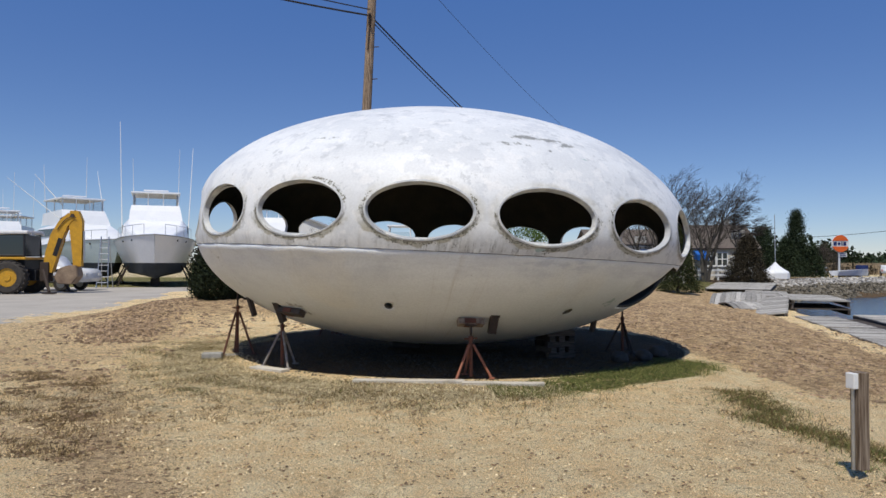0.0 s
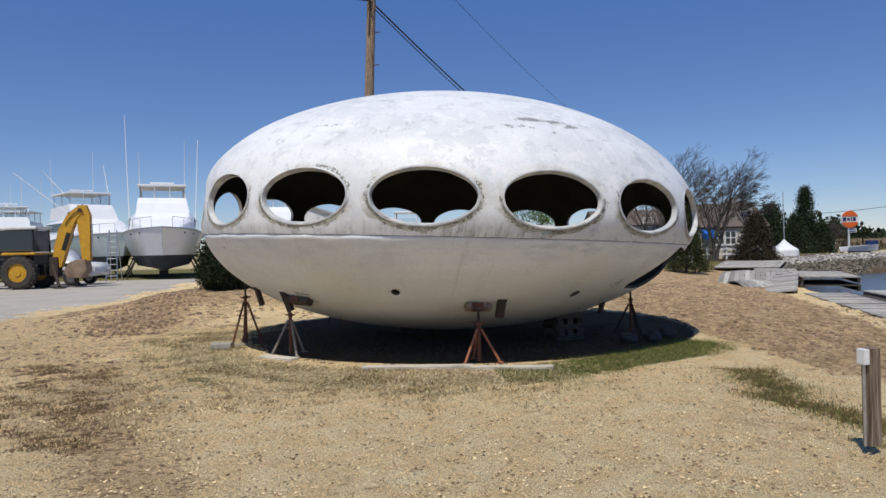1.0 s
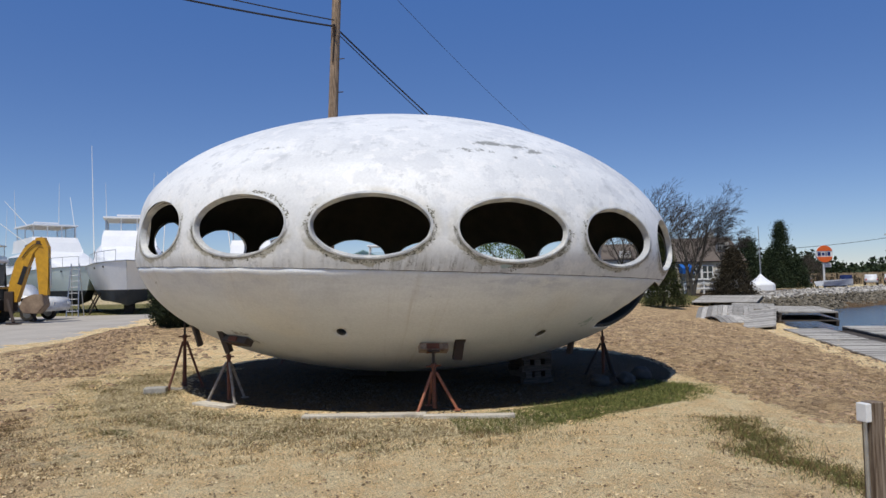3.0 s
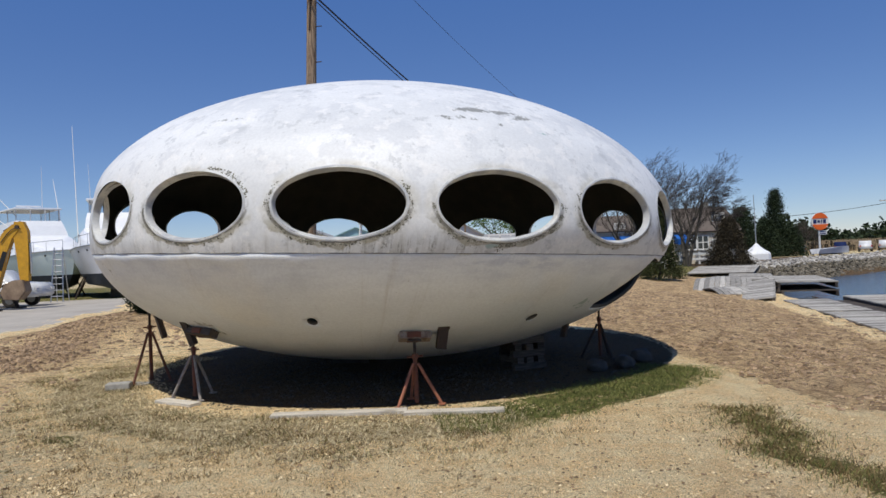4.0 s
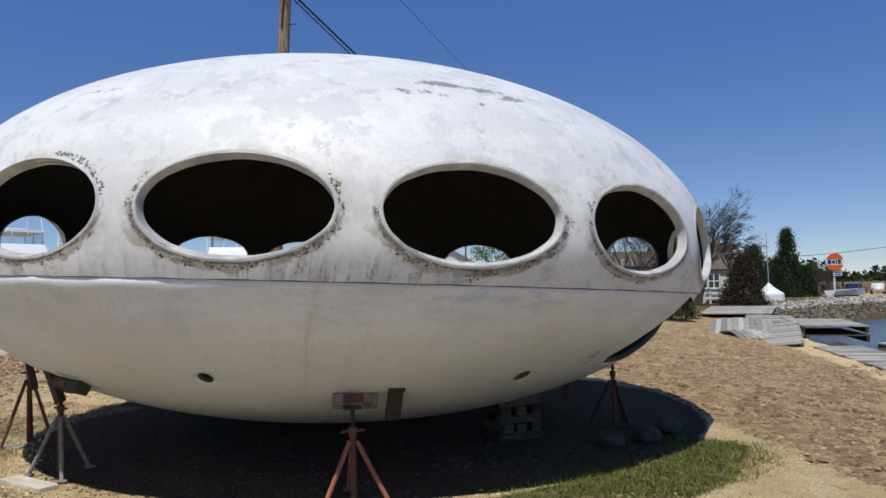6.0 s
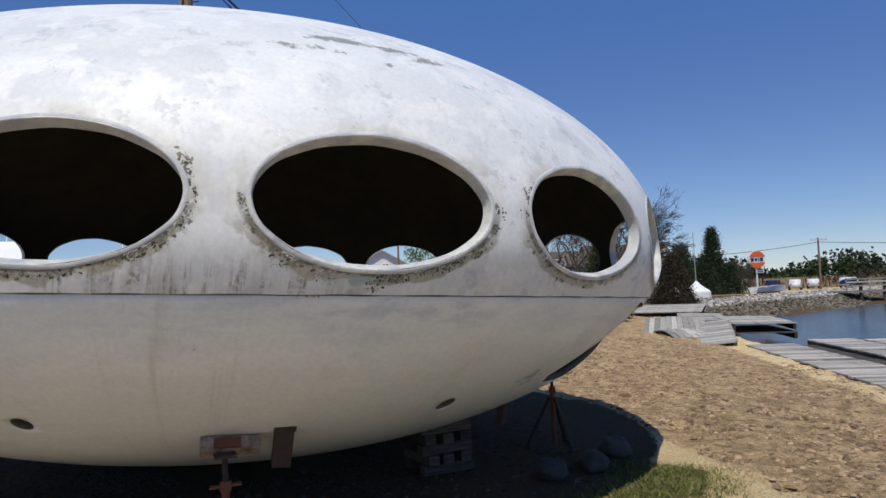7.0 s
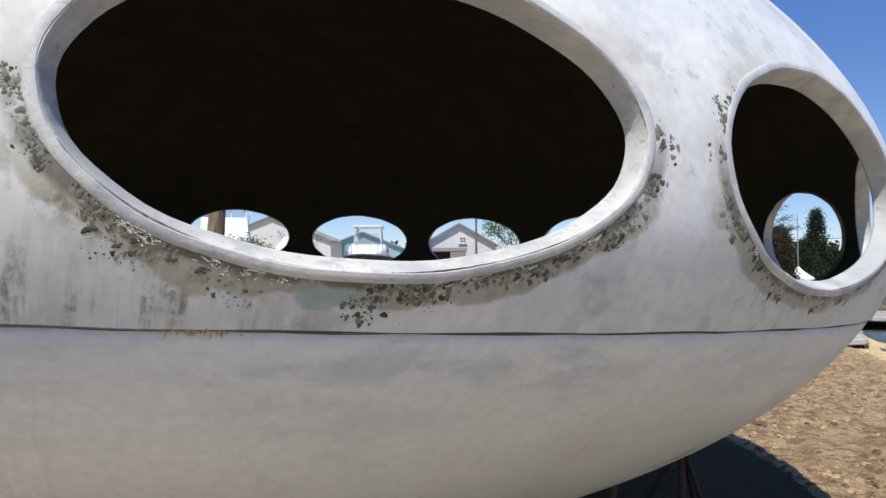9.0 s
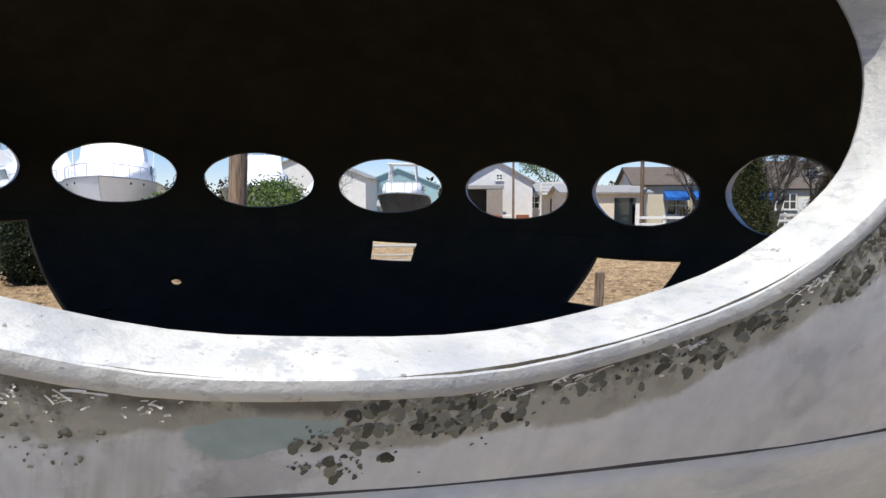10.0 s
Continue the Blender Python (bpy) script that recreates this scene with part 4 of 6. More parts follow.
def rock(at, size, seed, label, material=M_SHADEROCK):
    rng = random.Random(seed)
    bm = bmesh.new()
    bmesh.ops.create_icosphere(bm, subdivisions=3, radius=0.5)
    for v in bm.verts:
        d = noise.noise(v.co * 3 + Vector((seed, 0, 0))) * 0.28
        v.co = Vector((v.co.x * size[0], v.co.y * size[1], v.co.z * size[2])) * (1 + d)
    ob = part("rock", bm, material, None, "", True)
    ob.matrix_basis = pose(at[0], at[1], at[2] + size[2] * 0.36, 0, 0, rng.uniform(0, 360))
    return tagged(ob, label, "rock", "rocks under the saucer")


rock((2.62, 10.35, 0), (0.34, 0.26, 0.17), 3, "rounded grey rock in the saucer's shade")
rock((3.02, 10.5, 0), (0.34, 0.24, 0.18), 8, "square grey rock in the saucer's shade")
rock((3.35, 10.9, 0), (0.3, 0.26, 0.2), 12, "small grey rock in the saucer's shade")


def meter_post(at, h, rz):
    st = thing("power_post", at, "worn square timber post with white outlet box", "post", rz=rz)
    part("timber", boxed(0.085, 0.085, h, bevel=0.006), M_POST, st)
    part("outlet_box", boxed(0.042, 0.075, 0.11, -0.064, 0, h - 0.115, bevel=0.006), M_WHITE, st)
    part("conduit", tubed((-0.058, 0, 0.0), (-0.058, 0, h - 0.12), 0.012), M_METAL, st)


meter_post((2.97, 4.98, 0.0), 0.69, 14)
post = part("timber_post", boxed(0.12, 0.12, 0.66, bevel=0.008), M_POST)
post.matrix_basis = pose(3.36, 19.4, float(ground_height(3.36, 19.4)) - 0.03, 2, 1, 20)
tagged(post, "weathered timber post in sandy soil", "post")


# ---- utility poles and wires ----
def wire(name, p, q, sag, r, label):
    p, q = Vector(p), Vector(q)
    pts = [p.lerp(q, i / 24) - Vector((0, 0, sag * 4 * (i / 24) * (1 - i / 24))) for i in range(25)]
    bm = bmesh.new()
    for a, b in zip(pts, pts[1:]):
        tube(bm, a, b, r, r, 6, False)
    return tagged(part(name, bm, M_CABLE), label, "cable")


def utility_pole(at, h, r, lean, label, arm=False, name="utility_pole"):
    st = thing(name, at, label, "pole")
    dx = lean * h
    part("shaft", tubed((0, 0, -0.1), (dx, 0, h), r, r * 0.72, 14), M_POLE, st)
    if arm:
        part("crossarm", boxed(2.2, 0.09, 0.11, dx * 0.95, -r, h * 0.95), M_WOOD_GREY, st)
        for i in (-1, -0.4, 0.4, 1):
            part("insulator", tubed((dx + i, -r, h * 0.95 + 0.1), (dx + i, -r, h * 0.95 + 0.24), 0.04, 0.03), M_METAL, st)
    return st


main_pole = utility_pole((-2.14, 17.2, 0.0), 11.0, 0.135, 0.046, "tall brown timber utility pole behind the saucer")
bm = bmesh.new()
tube(bm, (0.34, -0.14, 7.3), (0.34, -0.30, 7.55), 0.03, 0.03)
tube(bm, (0.28, -0.12, 6.7), (0.33, -0.14, 7.4), 0.018, 0.018)
part("service_hook", bm, M_DARKSTEEL, main_pole)
for zz in (4.4, 5.2, 6.0, 6.8):
    part("step_peg", tubed((0.046 * zz + 0.10, -0.05, zz), (0.046 * zz + 0.24, -0.08, zz), 0.012), M_DARKSTEEL, main_pole)
TOP = (-1.80, 17.05, 7.55)
wire("power_cable", TOP, (11.3, 50.0, 4.9), 0.7, 0.02, "black twisted service cable from the pole")
wire("power_cable", (-1.80, 17.05, 7.45), (11.3, 50.0, 4.85), 0.78, 0.012, "thin black service cable from the pole")
wire("power_cable", TOP, (-16.0, 12.0, 10.2), 0.5, 0.022, "black twisted service cable from the pole")
wire("power_cable", (-1.80, 17.05, 7.7), (-16.0, 12.5, 10.6), 0.4, 0.014, "thin black service cable from the pole")
wire("power_cable", (-1.7, 17.2, 9.8), (14.0, 52.0, 8.2), 0.9, 0.006, "thin grey overhead line")


# ---- docks and bank ----
def dock(at, length, width, rz, tilt=(0, 0), material=M_WOOD_GREY, label="", gap=0.012, plank=0.19, seed=1, keep=1.0):
    """A timber deck along its own y: planks across, two beams below."""
    rng = random.Random(seed)
    st = new("dock")
    st.matrix_basis = pose(*at, tilt[0], tilt[1], rz)
    tagged(st, label, "dock", "old docks on the bank")
    for s in (-1, 1):
        part("beam", box(bmesh.new(), 0.10, length, 0.20, Matrix.Translation((s * (width / 2 - 0.08), 0, -0.145)), 0.008), M_WOOD_DARK, st)
    bm = box(bmesh.new(), width, plank - gap, 0.04, Matrix.Translation((0, 0, -0.02)), 0.005)
    first = part("plank", bm, material, st)
    n = int(length / plank)
    first.location = (0, -length / 2 + plank / 2, 0)
    for i in range(1, n):
        if rng.random() > keep:
            continue
        o = new("plank", first.data)
        o.parent = st
        o.location = (rng.uniform(-0.012, 0.012), -length / 2 + plank * (i + 0.5), rng.uniform(-0.006, 0.006))
        o.rotation_euler = (rng.uniform(-0.012, 0.012), rng.uniform(-0.006, 0.006), rng.uniform(-0.012, 0.012))
    return st


dock((10.62, 16.2, -0.36), 15.6, 1.3, -15.3, label="long weathered grey plank dock on the sandy bank", seed=2, gap=0.025, keep=0.96)
dock((12.1, 17.6, -0.50), 14.4, 1.35, -15.3, (0, 2), M_WOOD_DARK, "low dark plank dock beside the pale one", seed=3)
dock((13.6, 18.6, -0.40), 13.0, 1.3, -15.3, label="pale plank dock section over the water", seed=4, gap=0.03, keep=0.9)
dock((15.6, 19.4, -0.45), 11.0, 1.4, -15.3, label="outer pale plank dock section on the water", seed=5)
dock((15.6, 33.6, -0.02), 4.6, 1.9, -24, (1.0, 2), label="wide pale float stacked on other docks", seed=7, plank=0.24)
dock((16.3, 30.8, -0.06), 4.6, 2.2, -20, (0.5, 1), label="pale plank float lying on a dark one", seed=17, plank=0.24)
dock((16.2, 30.6, -0.42), 4.4, 2.1, -18, (0, 0), M_WOOD_DARK, "dark float under the stacked pale one", seed=8)
dock((12.75, 26.9, -0.14), 6.2, 1.05, -27, (3, -6), label="bent pale dock section leaning on the pile", seed=9, plank=0.16, keep=0.94)
dock((17.4, 40.6, 0.12), 4.2, 3.4, -30, (3.5, 0), label="flat pale dock section lying on the bank", seed=10)
dock((13.3, 29.4, -0.30), 2.4, 1.2, 38, (-8, 10), M_WOOD_DARK, "dark broken dock end in the pile", seed=12, keep=0.8)
dock((11.9, 25.9, -0.42), 2.6, 1.0, -40, (3, 7), label="broken grey dock end in the sand", seed=11, keep=0.8)


def bowed_sheet(at, rz, length, width, rise, seed, label):
    """A warped deck panel that has sagged over the pile: long narrow boards in one arch."""
    rng = random.Random(seed)
    st = new("warped_panel")
    st.matrix_basis = pose(*at, 0, 0, rz)
    tagged(st, label, "panel", "old docks on the bank")
    n = int(width / 0.2)
    for i in range(n):
        x = -width / 2 + 0.2 * (i + 0.5)
        lo, hi = -length / 2 + rng.uniform(-0.1, 0.15), length / 2 + rng.uniform(-0.25, 0.1)
        bm = bmesh.new()
        rings = []
        for k in range(9):
            y = lo + (hi - lo) * k / 8
            z = rise * (1 - (2 * y / length) ** 2) * (0.75 + 0.25 * math.cos(x * 1.3)) + rng.gauss(0, 0.006)
            rings.append([Vector((x - 0.094, y, z)), Vector((x + 0.094, y, z + rng.gauss(0, 0.006))), Vector((x + 0.094, y, z - 0.035)), Vector((x - 0.094, y, z - 0.035))])
        loft(bm, rings, closed=True, cap=True)
        bmesh.ops.recalc_face_normals(bm, faces=bm.faces)
        part("board", bm, M_WOOD_GREY, st)
    return st


bowed_sheet((13.3, 31.3, -0.28), -24, 6.6, 2.2, 0.42, 3, "grey warped deck panel arched over the dock pile")
bowed_sheet((11.9, 27.6, -0.30), -8, 3.0, 1.4, 0.20, 5, "grey warped deck panel half buried in sand")


def riprap(count, f0, f1, material, label, seed):
    rng = np.random.default_rng(seed)
    verts, faces = [], []
    ico = [(-1, -1, -0.6), (1, -0.9, -0.7), (0.9, 1, -0.6), (-1, 0.9, -0.7), (-0.7, -0.6, 0.7), (0.7, -0.7, 0.6), (0.6, 0.7, 0.75), (-0.6, 0.7, 0.6)]
    quads = [(0, 3, 2, 1), (4, 5, 6, 7), (0, 1, 5, 4), (1, 2, 6, 5), (2, 3, 7, 6), (3, 0, 4, 7)]
    xs, share = rng.uniform(19, 62, count), rng.uniform(f0, f1, count)
    ys = 46.5 + 0.72 * (xs - 22) - 3.3 + share * 4.2
    zs = np.maximum(-0.95 + np.minimum(1.0, share * 1.15) * 1.12, ground_height(xs, ys) + 0.02) + rng.normal(0, 0.05, count)
    for x, y, z in zip(xs, ys, zs):
        s = rng.uniform(0.06, 0.17)
        q = Euler(rng.uniform(0, 6.28, 3).tolist()).to_matrix()
        b = len(verts)
        for c in ico:
            v = q @ (Vector(c) * s * 0.8)
            verts.append((x + v.x, y + v.y, z + v.z * 0.8))
        faces += [tuple(b + i for i in f4) for f4 in quads]
    return tagged(mesh_object("riprap", verts, faces, material), label, "stones", kind="stuff")


riprap(7000, 0.40, 1.0, M_RIPRAP, "pale broken stone bank along the basin", 9)
riprap(9000, -0.42, 0.46, M_WETRIPRAP, "dark damp stones at the foot of the bank", 10)


def pier():
    st = thing("pier", (41.0, 57.0, 0.0), "grey timber pier with railings over the basin", "pier", rz=8)
    for i in range(10):
        part("piling", tubed((i * 2.4, 0, -1.6), (i * 2.4, 0, 1.35 if i % 3 else 2.0), 0.14, 0.13, 10), M_WOOD_DARK, st)
        part("rail_post", boxed(0.1, 0.1, 1.15, i * 2.4, 1.4, 0.1), M_WOOD_GREY, st)
    part("deck", boxed(24, 1.8, 0.16, 10.5, 0.7, 0.05), M_WOOD_GREY, st)
    for z in (0.55, 0.85, 1.1):
        part("rail", boxed(24, 0.05, 0.12, 10.5, -0.16, z), M_WOOD_GREY, st)


pier()


# ---- plants ----
def leaf_cloud(points, size, rng, flat=0.0):
    verts, faces = [], []
    for p, s in points:
        d = Vector((rng.gauss(0, 1), rng.gauss(0, 1), rng.gauss(0, 1) + flat)).normalized()
        u = d.orthogonal().normalized()
        u = (Matrix.Rotation(rng.uniform(0, 6.28), 3, d) @ u) * size * s
        w = d.cross(u).normalized() * size * s * 0.55
        b = len(verts)
        p = Vector(p)
        verts += [tuple(p - u), tuple(p + w), tuple(p + u * 1.1), tuple(p - w)]
        faces.append((b, b + 1, b + 2, b + 3))
    return verts, faces


def shrub(name, at, rx, rz_, count, size, material, label, seed, cone=0.0):
    """An evergreen bush of leaf clumps over short stems."""
    rng = random.Random(seed)
    st = thing(name, at, label, "bush" if name == "bush" else "tree", "evergreens in the yard")
    bm = bmesh.new()
    tube(bm, (0, 0, -0.05), (0, 0, rz_ * (1.6 if cone else 0.9)), 0.07, 0.03, 7)
    for i in range(7):
        a = i * 0.9
        tube(bm, (0, 0, 0.1), (math.cos(a) * rx * 0.6, math.sin(a) * rx * 0.6, rz_ * 0.9), 0.03, 0.012, 5)
    part("stem", bm, M_BARK, st)
    pts = []
    clumps = []
    for _ in range(count // 22):
        h = rng.random()
        if cone:
            prof = (1 - h) ** 0.8 * (0.85 + 0.3 * rng.random()) + 0.04
        else:
            prof = math.sqrt(max(0.02, 1 - (2 * h - 0.85) ** 2 / 1.35))
        a = rng.uniform(0, math.tau)
        q = prof * rx * rng.uniform(0.72, 1.06) * (1 + 0.16 * math.sin(3 * a + seed) * math.sin(5 * h + seed))
        clumps.append((math.cos(a) * q, math.sin(a) * q, 0.03 + h * 2 * rz_))
    for c in clumps:
        r = size * 3.2
        for _ in range(22):
            pts.append((Vector(c) + Vector((rng.gauss(0, r), rng.gauss(0, r), rng.gauss(0, r * 0.8))), rng.uniform(0.6, 1.3)))
    pts = [(Vector((p.x, p.y, max(0.04, p.z))), s) for p, s in pts]
    v, f = leaf_cloud(pts, size, rng, 0.4)
    mesh_object("foliage", v, f, material, st)
    return st


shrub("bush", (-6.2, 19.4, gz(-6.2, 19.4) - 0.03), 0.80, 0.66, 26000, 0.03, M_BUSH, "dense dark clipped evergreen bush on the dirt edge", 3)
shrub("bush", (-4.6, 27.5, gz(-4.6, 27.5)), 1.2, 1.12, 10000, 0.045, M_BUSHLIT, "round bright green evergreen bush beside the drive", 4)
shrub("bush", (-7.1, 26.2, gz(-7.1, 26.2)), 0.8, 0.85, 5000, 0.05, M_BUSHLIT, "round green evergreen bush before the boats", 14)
shrub("conifer", (12.2, 36.2, gz(12.2, 36.2)), 1.0, 1.9, 24000, 0.042, M_CEDAR, "dark green conical conifer at the bank", 5, 1.0)
shrub("bush", (19.6, 44.8, 0.0), 1.3, 1.5, 22000, 0.05, M_BROWNBUSH, "brownish dark juniper bush by the bank", 6, 1.0)
shrub("conifer", (40.6, 80.0, gz(40.6, 80)), 1.5, 3.75, 16000, 0.085, M_CONIFER, "tall dark pointed spruce behind the lot", 7, 1.0)
for i, (x, y, r, h) in enumerate(((35.5, 78, 1.6, 2.5), (37.0, 80, 1.5, 2.6), (39.0, 79, 1.6, 1.9), (33.6, 80, 1.8, 2.1), (42.4, 80, 1.3, 1.5), (31.0, 76, 1.6, 1.8))):
    shrub("conifer", (x, y, gz(x, y)), r, h * 1.1, 7000, 0.09, M_CONIFER, "dark bushy cedar in the tree group", 20 + i, 1.0)
shrub("bush", (23.5, 59.8, 0.0), 0.8, 0.55, 1600, 0.06, M_BUSH, "low green bush before the cottage", 31)
shrub("bush", (14.4, 51.0, 0.0), 1.1, 0.6, 1800, 0.06, M_BROWNBUSH, "low brown bush before the shop", 32)


def bare_tree(at, h, seed, label, lean=(0.0, 0.0), spread=0.6, stems=3, levels=6):
    """A leafless tree: a few steep stems, limbs and a haze of fine twigs, bent by the wind."""
    rng = random.Random(seed)
    st = thing("bare_tree", at, label, "tree", "leafless trees")
    wood, twigs = ([], []), ([], [])

    def limb(store, p, q, r0, r1, n):
        vs, fs = store
        d = (q - p).normalized()
        u = d.orthogonal().normalized()
        w = d.cross(u)
        b = len(vs)
        for c, r in ((p, r0), (q, r1)):
            vs.extend(tuple(c + (u * math.cos(i * math.tau / n) + w * math.sin(i * math.tau / n)) * r) for i in range(n))
        fs.extend((b + i, b + (i + 1) % n, b + n + (i + 1) % n, b + n + i) for i in range(n))

    def grow(p, d, length, r, lvl):
        steps = 4 if lvl < 3 else 3
        for k in range(steps):
            bend = 0.10 + 0.05 * lvl
            d = (d + Vector((rng.gauss(lean[0] * lvl, bend), rng.gauss(lean[1] * lvl, bend), rng.gauss(0.05, 0.10)))).normalized()
            q = p + d * length / steps
            r2 = max(0.007, r * 0.88)
            limb(wood if lvl < 3 else twigs, p, q, r, r2, 7 if lvl < 2 else (5 if lvl < 4 else 3))
            p, r = q, r2
            if lvl < levels and (k > 0 or lvl > 0) and rng.random() < 0.62:
                ax = Matrix.Rotation(rng.uniform(0, math.tau), 3, d) @ d.orthogonal().normalized()
                grow(p, (Matrix.Rotation(rng.uniform(0.35, spread + 0.25), 3, ax) @ d).normalized(), length * rng.uniform(0.45, 0.68), r * rng.uniform(0.45, 0.65), lvl + 1)
        if lvl >= levels:
            return
        for _ in range(2):
            ax = Matrix.Rotation(rng.uniform(0, math.tau), 3, d) @ d.orthogonal().normalized()
            grow(p, (Matrix.Rotation(rng.uniform(0.15, spread), 3, ax) @ d).normalized(), length * rng.uniform(0.58, 0.78), r * rng.uniform(0.60, 0.80), lvl + 1)

    for i in range(stems):
        a = math.tau * i / stems + rng.uniform(-0.4, 0.4)
        tilt = 0.0 if stems == 1 else rng.uniform(0.08, 0.26)
        grow(Vector((0.12 * math.cos(a), 0.12 * math.sin(a), -0.1)), Vector((math.cos(a) * tilt, math.sin(a) * tilt, 1)).normalized(), h * 0.36 * rng.uniform(0.85, 1.0), h * 0.017, 0)
    mesh_object("trunk", *wood, M_BARK, st, True)
    mesh_object("crown", *twigs, M_TWIG, st)["label"] = "leafless grey crown"
    return st


bare_tree((15.3, 51.0, 0), 8.6, 19, "leafless tree seen through the saucer", (0.02, 0), 0.6, 2, 5)
bare_tree((17.9, 52.5, 0), 9.6, 11, "tall leafless tree behind the saucer", (0.02, 0), 0.5, 2, 5)
bare_tree((19.9, 52.8, 0), 9.4, 12, "leafless tree with several steep stems by the cottage", (0.02, 0), 0.5, 3, 5)
bare_tree((22.2, 53.0, 0), 7.6, 13, "spreading windswept leafless tree by the cottage", (0.06, 0), 0.75, 1, 6)
bare_tree((43.5, 80.0, gz(43.5, 80)), 5.0, 15, "small leafless tree beside the spruce", (0.02, 0), 0.6, 3, 4)
bare_tree((45.8, 82.0, gz(45.8, 82)), 4.2, 16, "small leafless tree beside the spruce", (0.02, 0), 0.6, 3, 4)
bare_tree((-10.2, 62.0, 0), 6.0, 17, "leafless tree behind the boats", (0, 0), 0.7, 2, 4)


def green_tree(at, h, seed):
    rng = random.Random(seed)
    st = thing("leafy_tree", at, "green spring tree behind the boat shed", "tree")
    bm = bmesh.new()
    tube(bm, (0, 0, -0.1), (0.1, 0, h * 0.5), 0.2, 0.12)
    tops = []
    for i in range(9):
        a = i * 2.4
        t = Vector((math.cos(a) * h * 0.34, math.sin(a) * h * 0.34, h * rng.uniform(0.6, 0.95)))
        tube(bm, (0.1, 0, h * 0.42), t, 0.07, 0.02, 5)
        tops.append(t)
    part("trunk", bm, M_BARK, st)
    pts = [(t + Vector((rng.gauss(0, 0.6), rng.gauss(0, 0.6), rng.gauss(0, 0.45))), rng.uniform(0.5, 1.3)) for t in tops for _ in range(330)]
    mesh_object("crown", *leaf_cloud(pts, 0.11, rng), M_BUSHLIT, st)


green_tree((8.6, 78.0, 0), 6.6, 3)


def far_woods(name, x0, x1, y0, y1, h, n, material, label, seed):
    rng = random.Random(seed)
    pts = []
    for _ in range(n // 26):
        x, y = rng.uniform(x0, x1), rng.uniform(y0, y1)
        top = h * rng.uniform(0.55, 1.15) * (0.8 + 0.35 * math.sin(x * 0.11 + seed))
        w = rng.uniform(0.5, 1.5) * h * 0.22
        for _ in range(26):
            z = rng.random() ** 0.8
            q = w * (1.1 - z)
            pts.append((Vector((x + rng.gauss(0, q), y + rng.gauss(0, q), z * top + gz(x, y))), rng.uniform(0.5, 1.4)))
    ob = mesh_object(name, *leaf_cloud(pts, h * 0.075, rng), material)
    return tagged(ob, label, "woods", kind="stuff")


far_woods("far_woods", 60, 420, 230, 250, 9.5, 42000, M_CONIFER, "dark distant pine woods behind the marsh", 1)
far_woods("far_scrub", 45, 175, 126, 136, 3.3, 16000, M_BROWNBUSH, "brown leafless scrub behind parked cars", 2)
far_woods("far_woods", -260, 60, 170, 190, 6.5, 26000, M_BROWNBUSH, "distant brown woods behind the boatyard", 3)


def reeds():
    rng = np.random.default_rng(4)
    verts, faces = [], []
    for _ in range(30000):
        x, y = rng.uniform(44, 230), rng.uniform(126, 185)
        h, w = rng.uniform(0.9, 2.3), rng.uniform(0.05, 0.16)
        b = len(verts)
        dx, g = rng.normal(0, 0.2), -0.75
        verts += [(x - w, y, g), (x + w, y, g), (x + w * 0.15 + dx, y, g + h), (x - w * 0.15 + dx, y, g + h * 0.95)]
        faces.append((b, b + 1, b + 2, b + 3))
    tagged(mesh_object("reeds", verts, faces, M_REED), "tan dry marsh reeds behind the lot", "reeds", kind="stuff")


reeds()


# ---- boats ----
def hull_section(s, length, beam, bow, stern, keel):
    """Half outline of the hull at the share s of its length, from keel to sheer."""
    flare = 1 - (1 - s) ** 6.5
    sheer = bow - (bow - stern) * s**1.3
    half = beam / 2 * (0.004 + 0.996 * flare) * (1 - 0.08 * s)
    fore = max(0.0, 1 - s / 0.11)
    zk = keel + (sheer - keel) * 0.34 * fore**1.5
    power = 0.66 - 0.40 * min(1.0, s * 2.4)
    line = max(WATERLINE, zk + 0.04)

    def wide(z):
        return half * max(0.0, (z - zk) / (sheer - zk)) ** power

    return [(0, zk), (wide(line) * 0.82, zk + (line - zk) * 0.34), (wide(line), line), (wide((line + sheer) / 2), (line + sheer) / 2), (wide(sheer - 0.12), sheer - 0.12), (half, sheer)]


WATERLINE = 1.42


